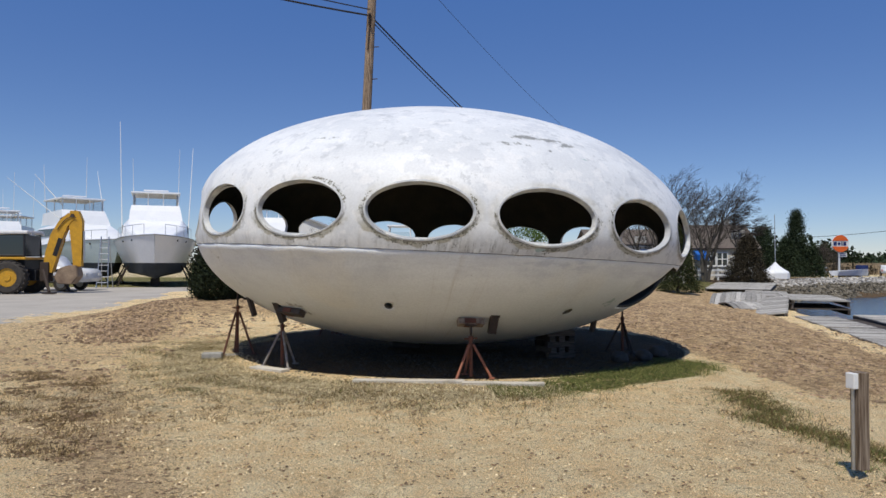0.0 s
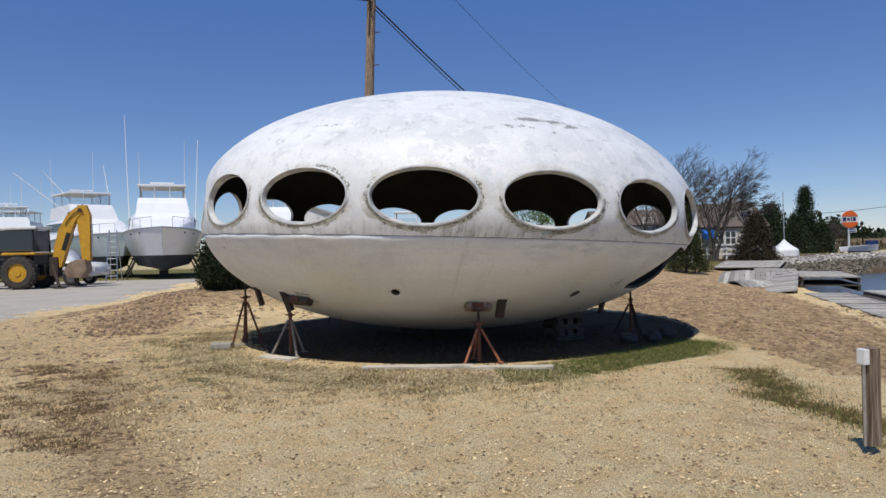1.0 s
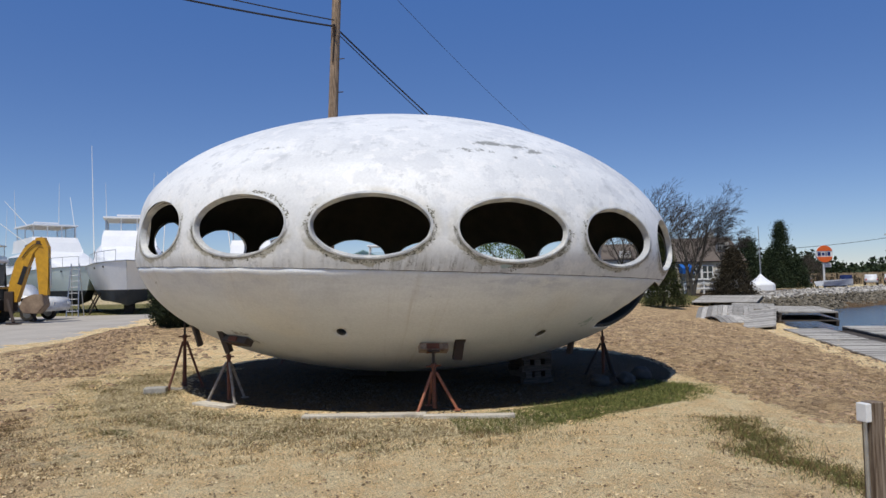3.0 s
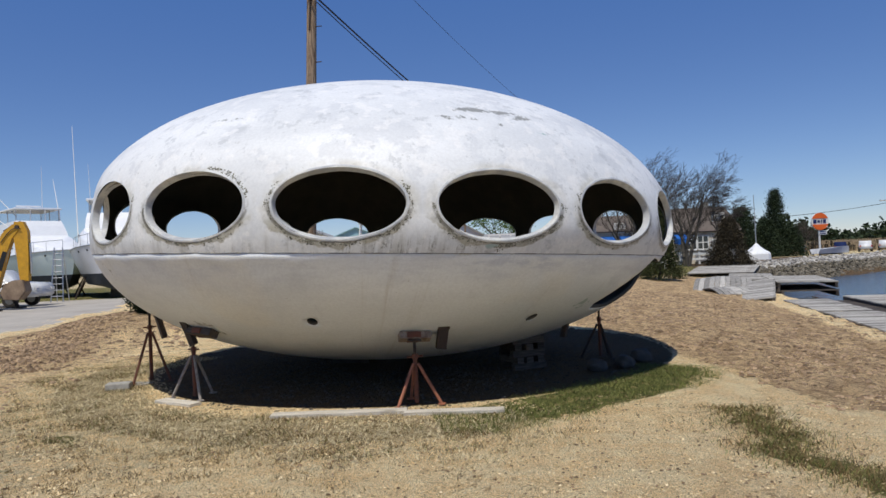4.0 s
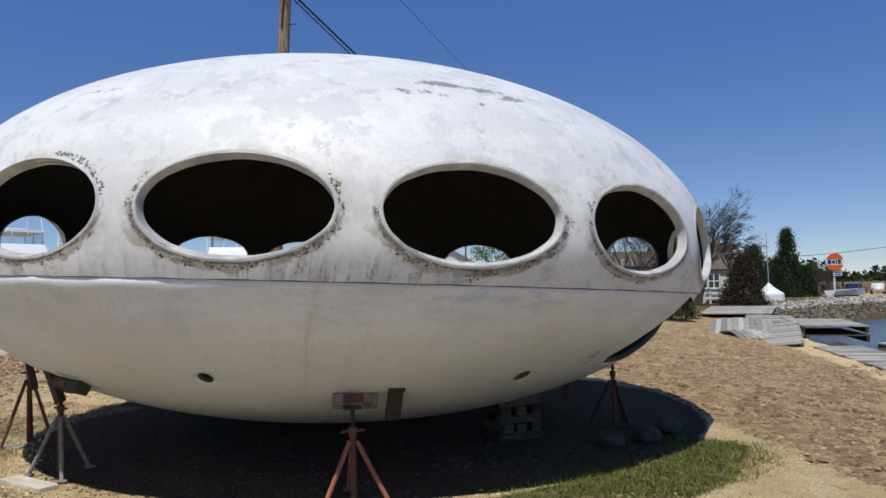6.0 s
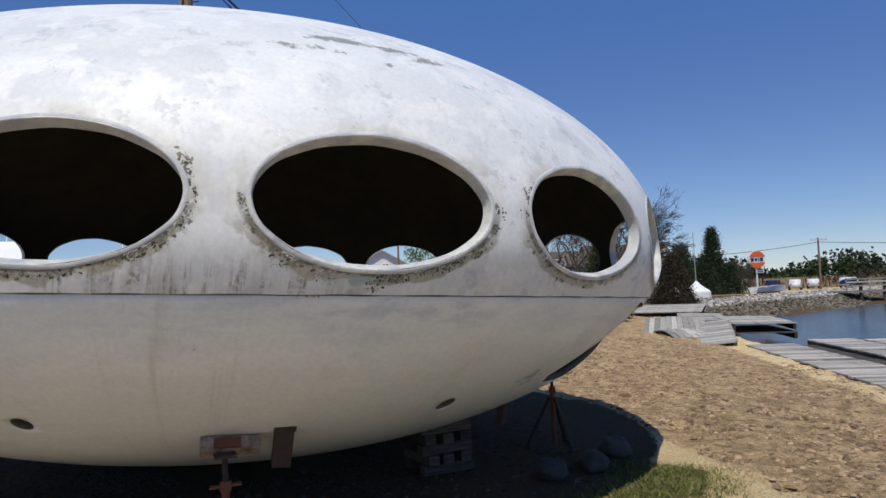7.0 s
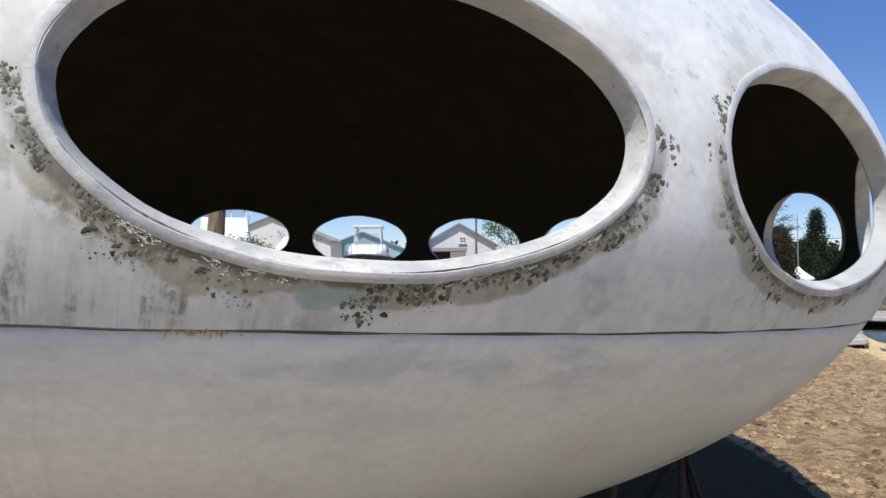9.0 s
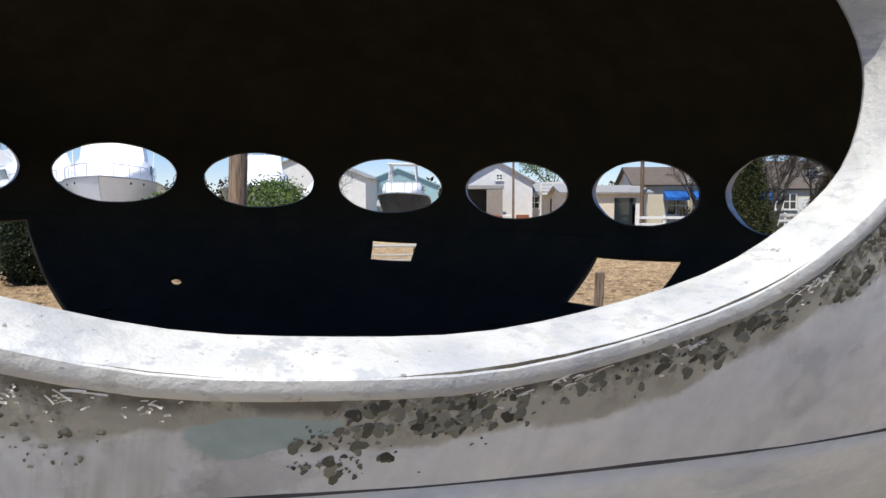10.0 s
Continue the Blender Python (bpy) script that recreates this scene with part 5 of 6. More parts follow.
def boat(at, rz, length, beam, bow, stern, keel, hull_mat, label, bridge=True, tower=False, outriggers=(), waterline=0.42, cabin_scale=1.0, seed=0):
    st = thing("boat", at, label, "boat", "boats on land", rz)
    stations = [0, 0.012, 0.03, 0.06, 0.09, 0.13, 0.19, 0.28, 0.40, 0.55, 0.72, 0.88, 1.0]
    secs = [hull_section(s, length, beam, bow, stern, keel) for s in stations]

    def ring(i, lo, hi):
        y = stations[i] * length
        pts = secs[i][lo:hi]
        rake = [(bow - z) * 0.55 * max(0, 1 - stations[i] / 0.12) for _, z in pts]
        right = [Vector((x, y + r, z)) for (x, z), r in zip(pts, rake)]
        return [Vector((-v.x, v.y, v.z)) for v in right[::-1]] + right

    n = len(stations)
    top = loft(bmesh.new(), [ring(i, 2, 6) for i in range(n)], closed=False)
    bmesh.ops.recalc_face_normals(top, faces=top.faces)
    part("hull_side", top, hull_mat, st, "", True).data.set_sharp_from_angle(angle=radians(62))
    low = loft(bmesh.new(), [ring(i, 0, 3) for i in range(n)], closed=False)
    bmesh.ops.recalc_face_normals(low, faces=low.faces)
    part("bottom", low, M_ANTIFOUL, st, "dark painted bottom", True).data.set_sharp_from_angle(angle=radians(32))
    deck = bmesh.new()
    loft(deck, [[Vector((-secs[i][5][0] * 0.98, stations[i] * length, secs[i][5][1] - 0.02)), Vector((0, stations[i] * length, secs[i][5][1] + 0.06)), Vector((secs[i][5][0] * 0.98, stations[i] * length, secs[i][5][1] - 0.02))] for i in range(n)], closed=False)
    part("deck", deck, M_BOAT, st)
    tr = bmesh.new()
    tr.faces.new([tr.verts.new(v) for v in ring(n - 1, 0, 6)])
    part("transom", tr, hull_mat, st)
    for side in (-1, 1):
        rub = bmesh.new()
        for i in range(n - 1):
            a, b = secs[i][5], secs[i + 1][5]
            tube(rub, (side * a[0], stations[i] * length, a[1]), (side * b[0], stations[i + 1] * length, b[1]), 0.035, 0.035, 6, False)
        part("rub_rail", rub, M_METAL, st)
    for side in (-1, 1):
        for f in (0.10, 0.17):
            s = hull_section(f, length, beam, bow, stern, keel)
            z = s[4][1] - 0.12
            x = s[4][0] * 0.97
            p = Vector((side * (x + 0.01), f * length + 0.1, z))
            part("porthole", tubed(p - Vector((side * 0.03, 0, 0)), p + Vector((side * 0.05, -0.03, 0)), 0.055, 0.055, 8), M_BLACK, st)
    c = cabin_scale
    hb = beam / 2
    # trunk cabin: rising foredeck, then the house
    prof = [(0.13, 0.0, 0.52), (0.18, 0.42 * c, 0.68), (0.26, 0.80 * c, 0.76), (0.34, 1.15 * c, 0.76), (0.39, 1.42 * c, 0.76), (0.70, 1.45 * c, 0.74), (0.705, 0.0, 0.74)]
    rings = []
    for s, h, w in prof:
        zs = hull_section(s, length, beam, bow, stern, keel)[5][1]
        ww = hb * w * min(1.0, (0.35 + s * 2.2))
        rings.append([Vector((-ww, s * length, zs - 0.1)), Vector((-ww * 0.95, s * length, zs + h * 0.75)), Vector((-ww * 0.8, s * length, zs + h)), Vector((ww * 0.8, s * length, zs + h)), Vector((ww * 0.95, s * length, zs + h * 0.75)), Vector((ww, s * length, zs - 0.1))])
    cab = loft(bmesh.new(), rings, closed=False)
    bmesh.ops.recalc_face_normals(cab, faces=cab.faces)
    bmesh.ops.bevel(cab, geom=list(cab.edges), offset=0.04, segments=2, affect="EDGES")
    part("cabin", cab, M_BOAT, st, "", True).data.set_sharp_from_angle(angle=radians(25))
    zs = hull_section(0.45, length, beam, bow, stern, keel)[5][1]
    for side in (-1, 1):
        out = [(0.34 * length, zs + 0.55 * c), (0.40 * length, zs + 1.08 * c), (0.62 * length, zs + 1.08 * c), (0.66 * length, zs + 0.60 * c)]
        part("side_window", prism(out, "x", side * hb * 0.73, side * (hb * 0.73 + 0.05)), M_WINDOW, st)
    roof = zs + 1.45 * c
    if bridge:
        rings = []
        for s, h, w in ((0.368, -0.1, 0.62), (0.392, 0.55, 0.60), (0.41, 0.92, 0.57), (0.66, 0.80, 0.58), (0.665, 0.0, 0.60)):
            rings.append([Vector((-hb * w, s * length, roof - 0.06)), Vector((-hb * w * 0.97, s * length, roof + h)), Vector((hb * w * 0.97, s * length, roof + h)), Vector((hb * w, s * length, roof - 0.06))])
        br = loft(bmesh.new(), rings, closed=False)
        bmesh.ops.recalc_face_normals(br, faces=br.faces)
        part("flybridge", br, M_BOAT, st)
        y0, y1, zt = 0.42 * length, 0.64 * length, roof + 1.72
        ht = box(bmesh.new(), beam * 0.57, y1 - y0 + 0.5, 0.12, Matrix.Translation((0, (y0 + y1) / 2, zt)), 0.04)
        part("hardtop", ht, M_BOAT, st, "white hard top")
        for side in (-1, 1):
            for y in (y0, (y0 + y1) / 2, y1):
                part("strut", tubed((side * hb * 0.51, y, roof + 0.5), (side * hb * 0.51, y, zt), 0.03), M_METAL, st)
            part("side_curtain", prism([(y0, roof + 0.84), (y0 + 0.1, zt - 0.06), (y1, zt - 0.06), (y1, roof + 0.78)], "x", side * hb * 0.505, side * (hb * 0.505 + 0.012)), M_CLEAR, st)
        for i in range(3):
            w = beam * 0.53 / 3
            part("front_curtain", boxed(w - 0.07, 0.015, 0.78, (i - 1) * w, y0 - 0.02, roof + 0.88), M_CLEAR, st)
            part("mullion", tubed(((i - 0.5) * w - w * 0.0, y0 - 0.03, roof + 0.6), ((i - 0.5) * w, y0 - 0.03, zt), 0.03), M_BOAT, st)
        part("radar_base", tubed((0, (y0 + y1) / 2, zt), (0, (y0 + y1) / 2, zt + 0.24), 0.16, 0.10), M_BOAT, st)
        part("radar_bar", box(bmesh.new(), 1.5, 0.14, 0.10, Matrix.Translation((0, (y0 + y1) / 2, zt + 0.30)), 0.03), M_BOAT, st)
        for x, h in ((-hb * 0.55, 2.6), (hb * 0.55, 3.4)):
            part("antenna", tubed((x, y1, zt), (x * 1.05, y1 + 0.1, zt + h), 0.022, 0.008, 6), M_WHITE, st)
    if tower:
        for side in (-1, 1):
            for y in (0.36, 0.44, 0.52, 0.60):
                part("tower_leg", tubed((side * hb * 0.55, y * length, roof - 0.7), (side * hb * 0.45, y * length, roof + 0.95), 0.03), M_WHITE, st)
            part("tower_rail", tubed((side * hb * 0.45, 0.36 * length, roof + 0.95), (side * hb * 0.45, 0.60 * length, roof + 0.95), 0.03), M_WHITE, st)
        part("tower_top", boxed(beam * 0.55, length * 0.26, 0.08, 0, 0.48 * length, roof + 0.95, bevel=0.02), M_BOAT, st)
        part("windscreen", boxed(beam * 0.5, 0.03, 0.7, 0, 0.35 * length, roof - 0.1, -18), M_CLEAR, st)
    for x0, y0, z0, x1, y1, z1 in outriggers:
        part("outrigger", tubed((x0, y0, z0), (x1, y1, z1), 0.035, 0.012, 6), M_WHITE, st)
    for i in range(5):
        f = 0.04 + 0.06 * i
        for side in (-1, 1):
            s = hull_section(f, length, beam, bow, stern, keel)
            part("stanchion", tubed((side * s[5][0] * 0.93, f * length, s[5][1]), (side * s[5][0] * 0.93, f * length, s[5][1] + 0.62), 0.014, 0.014, 5), M_METAL, st)
    for side in (-1, 1):
        rail = bmesh.new()
        prev = None
        for i in range(13):
            f = 0.04 + 0.02 * i
            s = hull_section(f, length, beam, bow, stern, keel)
            v = Vector((side * s[5][0] * 0.93, f * length, s[5][1] + 0.62))
            if prev:
                tube(rail, prev, v, 0.016, 0.016, 5, False)
            prev = v
        part("bow_rail", rail, M_METAL, st)
    for f in (0.3, 0.55, 0.85):
        part("keel_block", boxed(0.5, 0.4, keel, 0, f * length, 0), M_WOOD_DARK, st)
        s = hull_section(f, length, beam, bow, stern, keel)
        for side in (-1, 1):
            part("stand", tubed((side * (s[2][0] + 0.5), f * length, 0), (side * s[2][0] * 0.9, f * length, s[2][1] - 0.02), 0.05, 0.04), M_DARKSTEEL, st)
    return st


boat((-16.0, 38.6, 0), 22, 14.5, 5.1, 3.0, 2.1, 0.5, M_BOAT, "white sportfishing motor yacht with black bottom on blocks",
     outriggers=((-1.9, 5.6, 2.7, -2.2, 8, 10.6), (1.9, 5.6, 2.7, 2.3, 8.5, 9.2)), cabin_scale=1.0)
boat((-20.2, 43.5, 0), 46, 15.5, 5.0, 2.9, 2.0, 0.5, M_BOATBLUE, "pale aqua sportfishing yacht with long outriggers on blocks",
     outriggers=((-0.6, 5.5, 3.4, -4.0, 9.0, 7.2), (-0.8, 8, 5.4, -2.2, 9.4, 7.6), (1.6, 7, 4.6, 2.0, 9.5, 8.2)), cabin_scale=1.05)
boat((-31.0, 50.0, 0), 40, 12.0, 4.4, 2.7, 1.9, 0.5, M_ANTIFOUL, "dark hulled motor yacht with white top on blocks", outriggers=((-1.4, 5, 4, -2.2, 6, 8),), cabin_scale=0.9)
boat((-36.0, 54.0, 0), 12, 12.0, 4.4, 2.6, 1.9, 0.5, M_BOAT, "white motor yacht with black radar arch on blocks", cabin_scale=0.9)
boat((-10.9, 45.0, 0), 15, 13.0, 4.7, 2.7, 2.0, 0.5, M_BOATGREY, "pale grey flybridge yacht behind the utility pole", outriggers=((1.4, 6, 4.2, 2.2, 8, 9.0), (-1.4, 6, 4.2, -2.0, 8, 9.5)), cabin_scale=0.9)
boat((-2.75, 42.5, 0), 2, 9.0, 3.0, 2.25, 1.8, 0.6, M_ANTIFOUL, "small white fishing boat with dark bottom and tower", bridge=False, tower=True, cabin_scale=0.55)


def wrapped_boat(at, rz, length, w, h, seed):
    st = thing("wrapped_boat", at, "boat under tight white shrink wrap on blocks", "boat", "boats on land", rz)
    rings = []
    for i in range(9):
        s = i / 8
        hw = w / 2 * (1 - (1 - s) ** 2.4) + 0.05
        top = h * (0.72 + 0.28 * math.sin(math.pi * min(1, s * 1.2)))
        y = s * length
        rings.append([Vector((-hw * 0.35, y, 0.6)), Vector((-hw, y, 1.5)), Vector((-hw * 0.98, y, 1.9)), Vector((-0.04, y, top)), Vector((0.04, y, top)), Vector((hw * 0.98, y, 1.9)), Vector((hw, y, 1.5)), Vector((hw * 0.35, y, 0.6))])
    bm = loft(bmesh.new(), rings, closed=True, cap=True)
    bmesh.ops.recalc_face_normals(bm, faces=bm.faces)
    part("wrap", bm, M_TARP, st)
    for f in (0.3, 0.7):
        part("keel_block", boxed(0.5, 0.5, 0.62, 0, f * length, 0), M_WOOD_DARK, st)


wrapped_boat((-7.2, 46.5, 0), 20, 8, 3.0, 3.5, 1)
wrapped_boat((-4.4, 54.0, 0), 8, 6, 2.2, 2.7, 2)


def ladder(at, rz, h):
    st = thing("step_ladder", at, "aluminium step ladder standing against a hull", "ladder", rz=rz)
    for x in (-0.25, 0.25):
        part("rail", tubed((x * 1.2, 0, 0), (x * 0.8, 0.5, h), 0.03), M_METAL, st)
        part("rear_rail", tubed((x * 1.2, 1.0, 0), (x * 0.8, 0.52, h), 0.025), M_METAL, st)
    for i in range(1, 9):
        z = h * i / 9
        part("rung", tubed((-0.28, 0.5 * i / 9, z), (0.28, 0.5 * i / 9, z), 0.02), M_METAL, st)


ladder((-18.9, 38.6, 0), 10, 2.9)


# ---- backhoe ----
def wheel(parent, x, y, r, w, name="wheel"):
    bm = bmesh.new()
    prof = [(r * 0.56, -w / 2), (r * 0.86, -w / 2), (r * 0.98, -w * 0.36), (r, 0), (r * 0.98, w * 0.36), (r * 0.86, w / 2), (r * 0.56, w / 2)]
    n = 40
    rings = [[Vector((x + o, y + q * math.cos(i * math.tau / n), r + q * math.sin(i * math.tau / n))) for q, o in prof] for i in range(n + 1)]
    loft(bm, rings, closed=False)
    for i in range(22):
        a = i * math.tau / 22
        for s in (-1, 1):
            box(bm, w * 0.5, 0.06, 0.05, Matrix.Translation((x + s * w * 0.24, y, r)) @ Matrix.Rotation(a, 4, "X") @ Matrix.Translation((0, 0, r)) @ Matrix.Rotation(s * 0.6, 4, "Z"))
    ty = part("tyre", bm, M_RUBBER, parent)
    rim = bmesh.new()
    tube(rim, (x - w * 0.38, y, r), (x + w * 0.38, y, r), r * 0.57, r * 0.57, 24)
    tube(rim, (x - w * 0.46, y, r), (x + w * 0.46, y, r), r * 0.2, r * 0.2, 12)
    part("rim", rim, M_YELLOW, ty)


def backhoe(at, rz):
    """Built with its rear, the digging arm, towards +x; the loader end to -x."""
    st = thing("backhoe_loader", at, "yellow and black backhoe loader with folded digging arm", "backhoe", rz=rz)
    for y in (-0.95, 0.95):
        for x, r, w in ((0.2, 0.76, 0.48), (-2.3, 0.5, 0.34)):
            hold = new("wheel")
            hold.parent = st
            hold.matrix_basis = pose(x, y, 0, 0, 0, 90)
            wheel(hold, 0, 0, r, w)
    part("chassis", box(bmesh.new(), 4.2, 0.9, 0.5, Matrix.Translation((-1.0, 0, 0.85)), 0.05), M_BLACK, st)
    part("engine_hood", box(bmesh.new(), 1.7, 0.95, 0.8, Matrix.Translation((-2.1, 0, 1.5)), 0.1), M_YELLOW, st)
    part("fender", box(bmesh.new(), 1.5, 2.0, 0.12, Matrix.Translation((0.15, 0, 1.62)), 0.05), M_YELLOW, st)
    cab = bmesh.new()
    for x in (-1.1, 0.75):
        for y in (-0.75, 0.75):
            tube(cab, (x, y, 1.3), (x * 0.92, y * 0.95, 2.75), 0.05, 0.05, 6)
    for z in (1.35, 1.75):
        for y in (-0.75, 0.75):
            tube(cab, (-1.1, y, z), (0.75, y, z), 0.045, 0.045, 6)
    part("cab_frame", cab, M_BLACK, st)
    part("cab_lower", box(bmesh.new(), 1.75, 1.4, 0.5, Matrix.Translation((-0.17, 0, 1.35)), 0.03), M_BLACK, st)
    for y in (-0.73, 0.73):
        part("cab_glass", prism([(-1.05, 1.72), (-0.98, 2.7), (0.68, 2.7), (0.7, 1.72)], "y", y - 0.01, y + 0.01), M_WINDOW, st)
    part("rear_glass", boxed(0.02, 1.35, 0.95, 0.72, 0, 1.74), M_WINDOW, st)
    part("seat", box(bmesh.new(), 0.5, 0.5, 0.9, Matrix.Translation((-0.1, 0, 1.9)), 0.08), M_BLACK, st)
    part("cab_roof", box(bmesh.new(), 2.1, 1.6, 0.16, Matrix.Translation((-0.17, 0, 2.82)), 0.06), M_WHITE, st)
    for y in (-0.5, 0.5):
        part("work_lamp", box(bmesh.new(), 0.08, 0.16, 0.12, Matrix.Translation((0.92, y, 2.75))), M_METAL, st)
    part("swing_post", box(bmesh.new(), 0.4, 0.5, 0.9, Matrix.Translation((1.35, 0, 1.0)), 0.05), M_DARKSTEEL, st)

    def arm(name, pts, w, material=M_YELLOW):
        bm = bmesh.new()
        rings = []
        for x, z, h in pts:
            rings.append([Vector((x, -w / 2, z - h / 2)), Vector((x, w / 2, z - h / 2)), Vector((x, w / 2, z + h / 2)), Vector((x, -w / 2, z + h / 2))])
        loft(bm, rings, cap=True)
        bmesh.ops.recalc_face_normals(bm, faces=bm.faces)
        bmesh.ops.bevel(bm, geom=list(bm.edges), offset=0.02, segments=1, affect="EDGES")
        return part(name, bm, material, st)

    # boom up and back, dipper straight down, bucket curled under
    bo = bmesh.new()
    path = [(1.45, 1.0, 0.42), (1.62, 1.8, 0.56), (1.85, 2.65, 0.56), (2.15, 3.25, 0.46), (2.5, 3.62, 0.36)]
    rings = []
    for i, (x, z, h) in enumerate(path):
        a = path[max(0, i - 1)]
        b = path[min(len(path) - 1, i + 1)]
        d = Vector((b[0] - a[0], 0, b[1] - a[1])).normalized()
        nrm = Vector((-d.z, 0, d.x)) * h / 2
        c = Vector((x, 0, z))
        rings.append([c - nrm + Vector((0, -0.16, 0)), c - nrm + Vector((0, 0.16, 0)), c + nrm + Vector((0, 0.16, 0)), c + nrm + Vector((0, -0.16, 0))])
    loft(bo, rings, cap=True)
    bmesh.ops.recalc_face_normals(bo, faces=bo.faces)
    part("boom", bo, M_YELLOW, st)
    di = bmesh.new()
    rings = []
    for x, z, w in ((2.62, 3.85, 0.36), (2.68, 3.4, 0.62), (2.74, 2.4, 0.50), (2.78, 1.25, 0.36)):
        rings.append([Vector((x - w / 2, -0.13, z)), Vector((x + w / 2, -0.13, z)), Vector((x + w / 2, 0.13, z)), Vector((x - w / 2, 0.13, z))])
    loft(di, rings, cap=True)
    bmesh.ops.recalc_face_normals(di, faces=di.faces)
    part("dipper", di, M_YELLOW, st)
    for y in (-0.167, 0.167):
        part("side_stripe", boxed(0.2, 0.008, 0.85, 1.78, y, 1.75, 0, 18), M_BLACK, st)
        part("pivot_pin", tubed((2.57, y - 0.03, 3.62), (2.57, y + 0.03, 3.62), 0.09, 0.09, 10), M_DARKSTEEL, st)
    part("boom_ram", tubed((1.72, 0.0, 1.4), (2.2, 0.0, 2.95), 0.06, 0.06), M_METAL, st)
    part("dipper_ram", tubed((1.95, 0.0, 3.45), (2.66, 0, 3.85), 0.055, 0.055), M_DARKSTEEL, st)
    part("bucket_ram", tubed((3.02, 0.0, 2.9), (3.04, 0, 1.55), 0.05, 0.05), M_METAL, st)
    for k in range(4):
        bm = bmesh.new()
        prev = None
        for i in range(15):
            t = i / 14
            v = Vector((1.9 + 0.85 * t, -0.2 + 0.12 * k, 2.95 + 0.62 * math.sin(t * 2.0) + 0.05 * k))
            if prev:
                tube(bm, prev, v, 0.022, 0.022, 5, False)
            prev = v
        part("hose", bm, M_RUBBER, st)
    bu = bmesh.new()
    out = [(2.8, 1.30), (2.42, 1.3), (2.02, 1.15), (1.82, 0.75), (2.0, 0.45), (2.6, 0.42), (2.9, 0.8)]
    rings = [[Vector((x, y, z)) for x, z in out] for y in (-0.32, 0.32)]
    loft(bu, rings, closed=True, cap=True)
    bmesh.ops.recalc_face_normals(bu, faces=bu.faces)
    bmesh.ops.bevel(bu, geom=list(bu.edges), offset=0.03, segments=2, affect="EDGES")
    b_ob = part("bucket", bu, M_BUCKET, st, "dirty tan steel bucket")
    for i in range(5):
        part("tooth", prism([(1.85, 0.7), (1.70, 0.82), (1.89, 0.78)], "y", -0.3 + 0.14 * i, -0.24 + 0.14 * i), M_DARKSTEEL, b_ob)
    for y in (-1, 1):
        leg = tube(bmesh.new(), (1.5, y * 0.6, 1.1), (1.95, y * 1.0, 0.1), 0.08, 0.07)
        box(leg, 0.5, 0.35, 0.06, Matrix.Translation((1.97, y * 1.02, 0.05)))
        part("stabiliser", leg, M_DARKSTEEL, st)
    part("loader_bucket", prism([(-3.3, 0.15), (-4.1, 0.1), (-4.0, 0.9), (-3.4, 0.95)], "y", -1.1, 1.1), M_YELLOW, st)
    for y in (-0.7, 0.7):
        part("loader_arm", tubed((-1.2, y, 1.7), (-3.4, y, 0.7), 0.1, 0.08), M_YELLOW, st)
    return st


backhoe((-19.85, 32.4, 0.012), 4)


# ---- buildings ----
def gable_house(name, at, rz, w, d, eave, ridge, wall, roof, label, along="x", windows=(), doors=(), over=0.3):
    """Walls with a pitched roof; the ridge runs along x or y. windows: x, z, width, height on the front (-y) wall."""
    st = thing(name, at, label, "building", rz=rz)
    hw, hd = w / 2, d / 2
    if along == "x":
        body = prism([(-hd, 0), (hd, 0), (hd, eave), (0, ridge), (-hd, eave)], "x", -hw, hw)
    else:
        body = prism([(-hw, 0), (hw, 0), (hw, eave), (0, ridge), (-hw, eave)], "y", -hd, hd)
    part("wall", body, wall, st)
    half = hd if along == "x" else hw
    slope = math.atan2(ridge - eave, half)
    ln = math.hypot(half, ridge - eave) + over
    for s in (-1, 1):
        m = Matrix.Translation((0, 0, ridge + 0.05)) @ (Matrix.Rotation(-s * slope, 4, "X") if along == "x" else Matrix.Rotation(s * slope, 4, "Y"))
        size = (w + 2 * over, ln, 0.1) if along == "x" else (ln, d + 2 * over, 0.1)
        off = (0, s * ln / 2, 0) if along == "x" else (s * ln / 2, 0, 0)
        rf = part("roof", box(bmesh.new(), *size, m @ Matrix.Translation(off)), roof, st)
        rows = int(ln / 0.28)
        for i in range(rows):
            q = s * (i + 0.5) * 0.28
            c = (0, q, 0.055) if along == "x" else (q, 0, 0.055)
            sz = (w + 2 * over, 0.27, 0.02) if along == "x" else (0.27, d + 2 * over, 0.02)
            part("shingle_course", box(bmesh.new(), *sz, m @ Matrix.Translation(c) @ Matrix.Rotation(radians(3) * (1 if along == "x" else 0), 4, "X")), roof, rf)
    for x, z, ww, wh in windows:
        win = part("window", boxed(ww, 0.06, wh, x, -hd - 0.01, z), M_WINDOW, st)
        for dx in (-ww / 2, 0, ww / 2):
            part("frame", boxed(0.08, 0.06, wh + 0.1, x + dx, -hd - 0.05, z - 0.05), M_WHITE, win)
        for dz in (0, wh / 2, wh):
            part("frame", boxed(ww, 0.055, 0.07, x, -hd - 0.05, z + dz - 0.035), M_WHITE, win)
        part("sill", boxed(ww + 0.2, 0.14, 0.06, x, -hd - 0.06, z - 0.1), M_WHITE, win)
    for x, ww, wh, mtl in doors:
        part("door", boxed(ww, 0.06, wh, x, -hd - 0.012, 0), mtl, st)
    return st


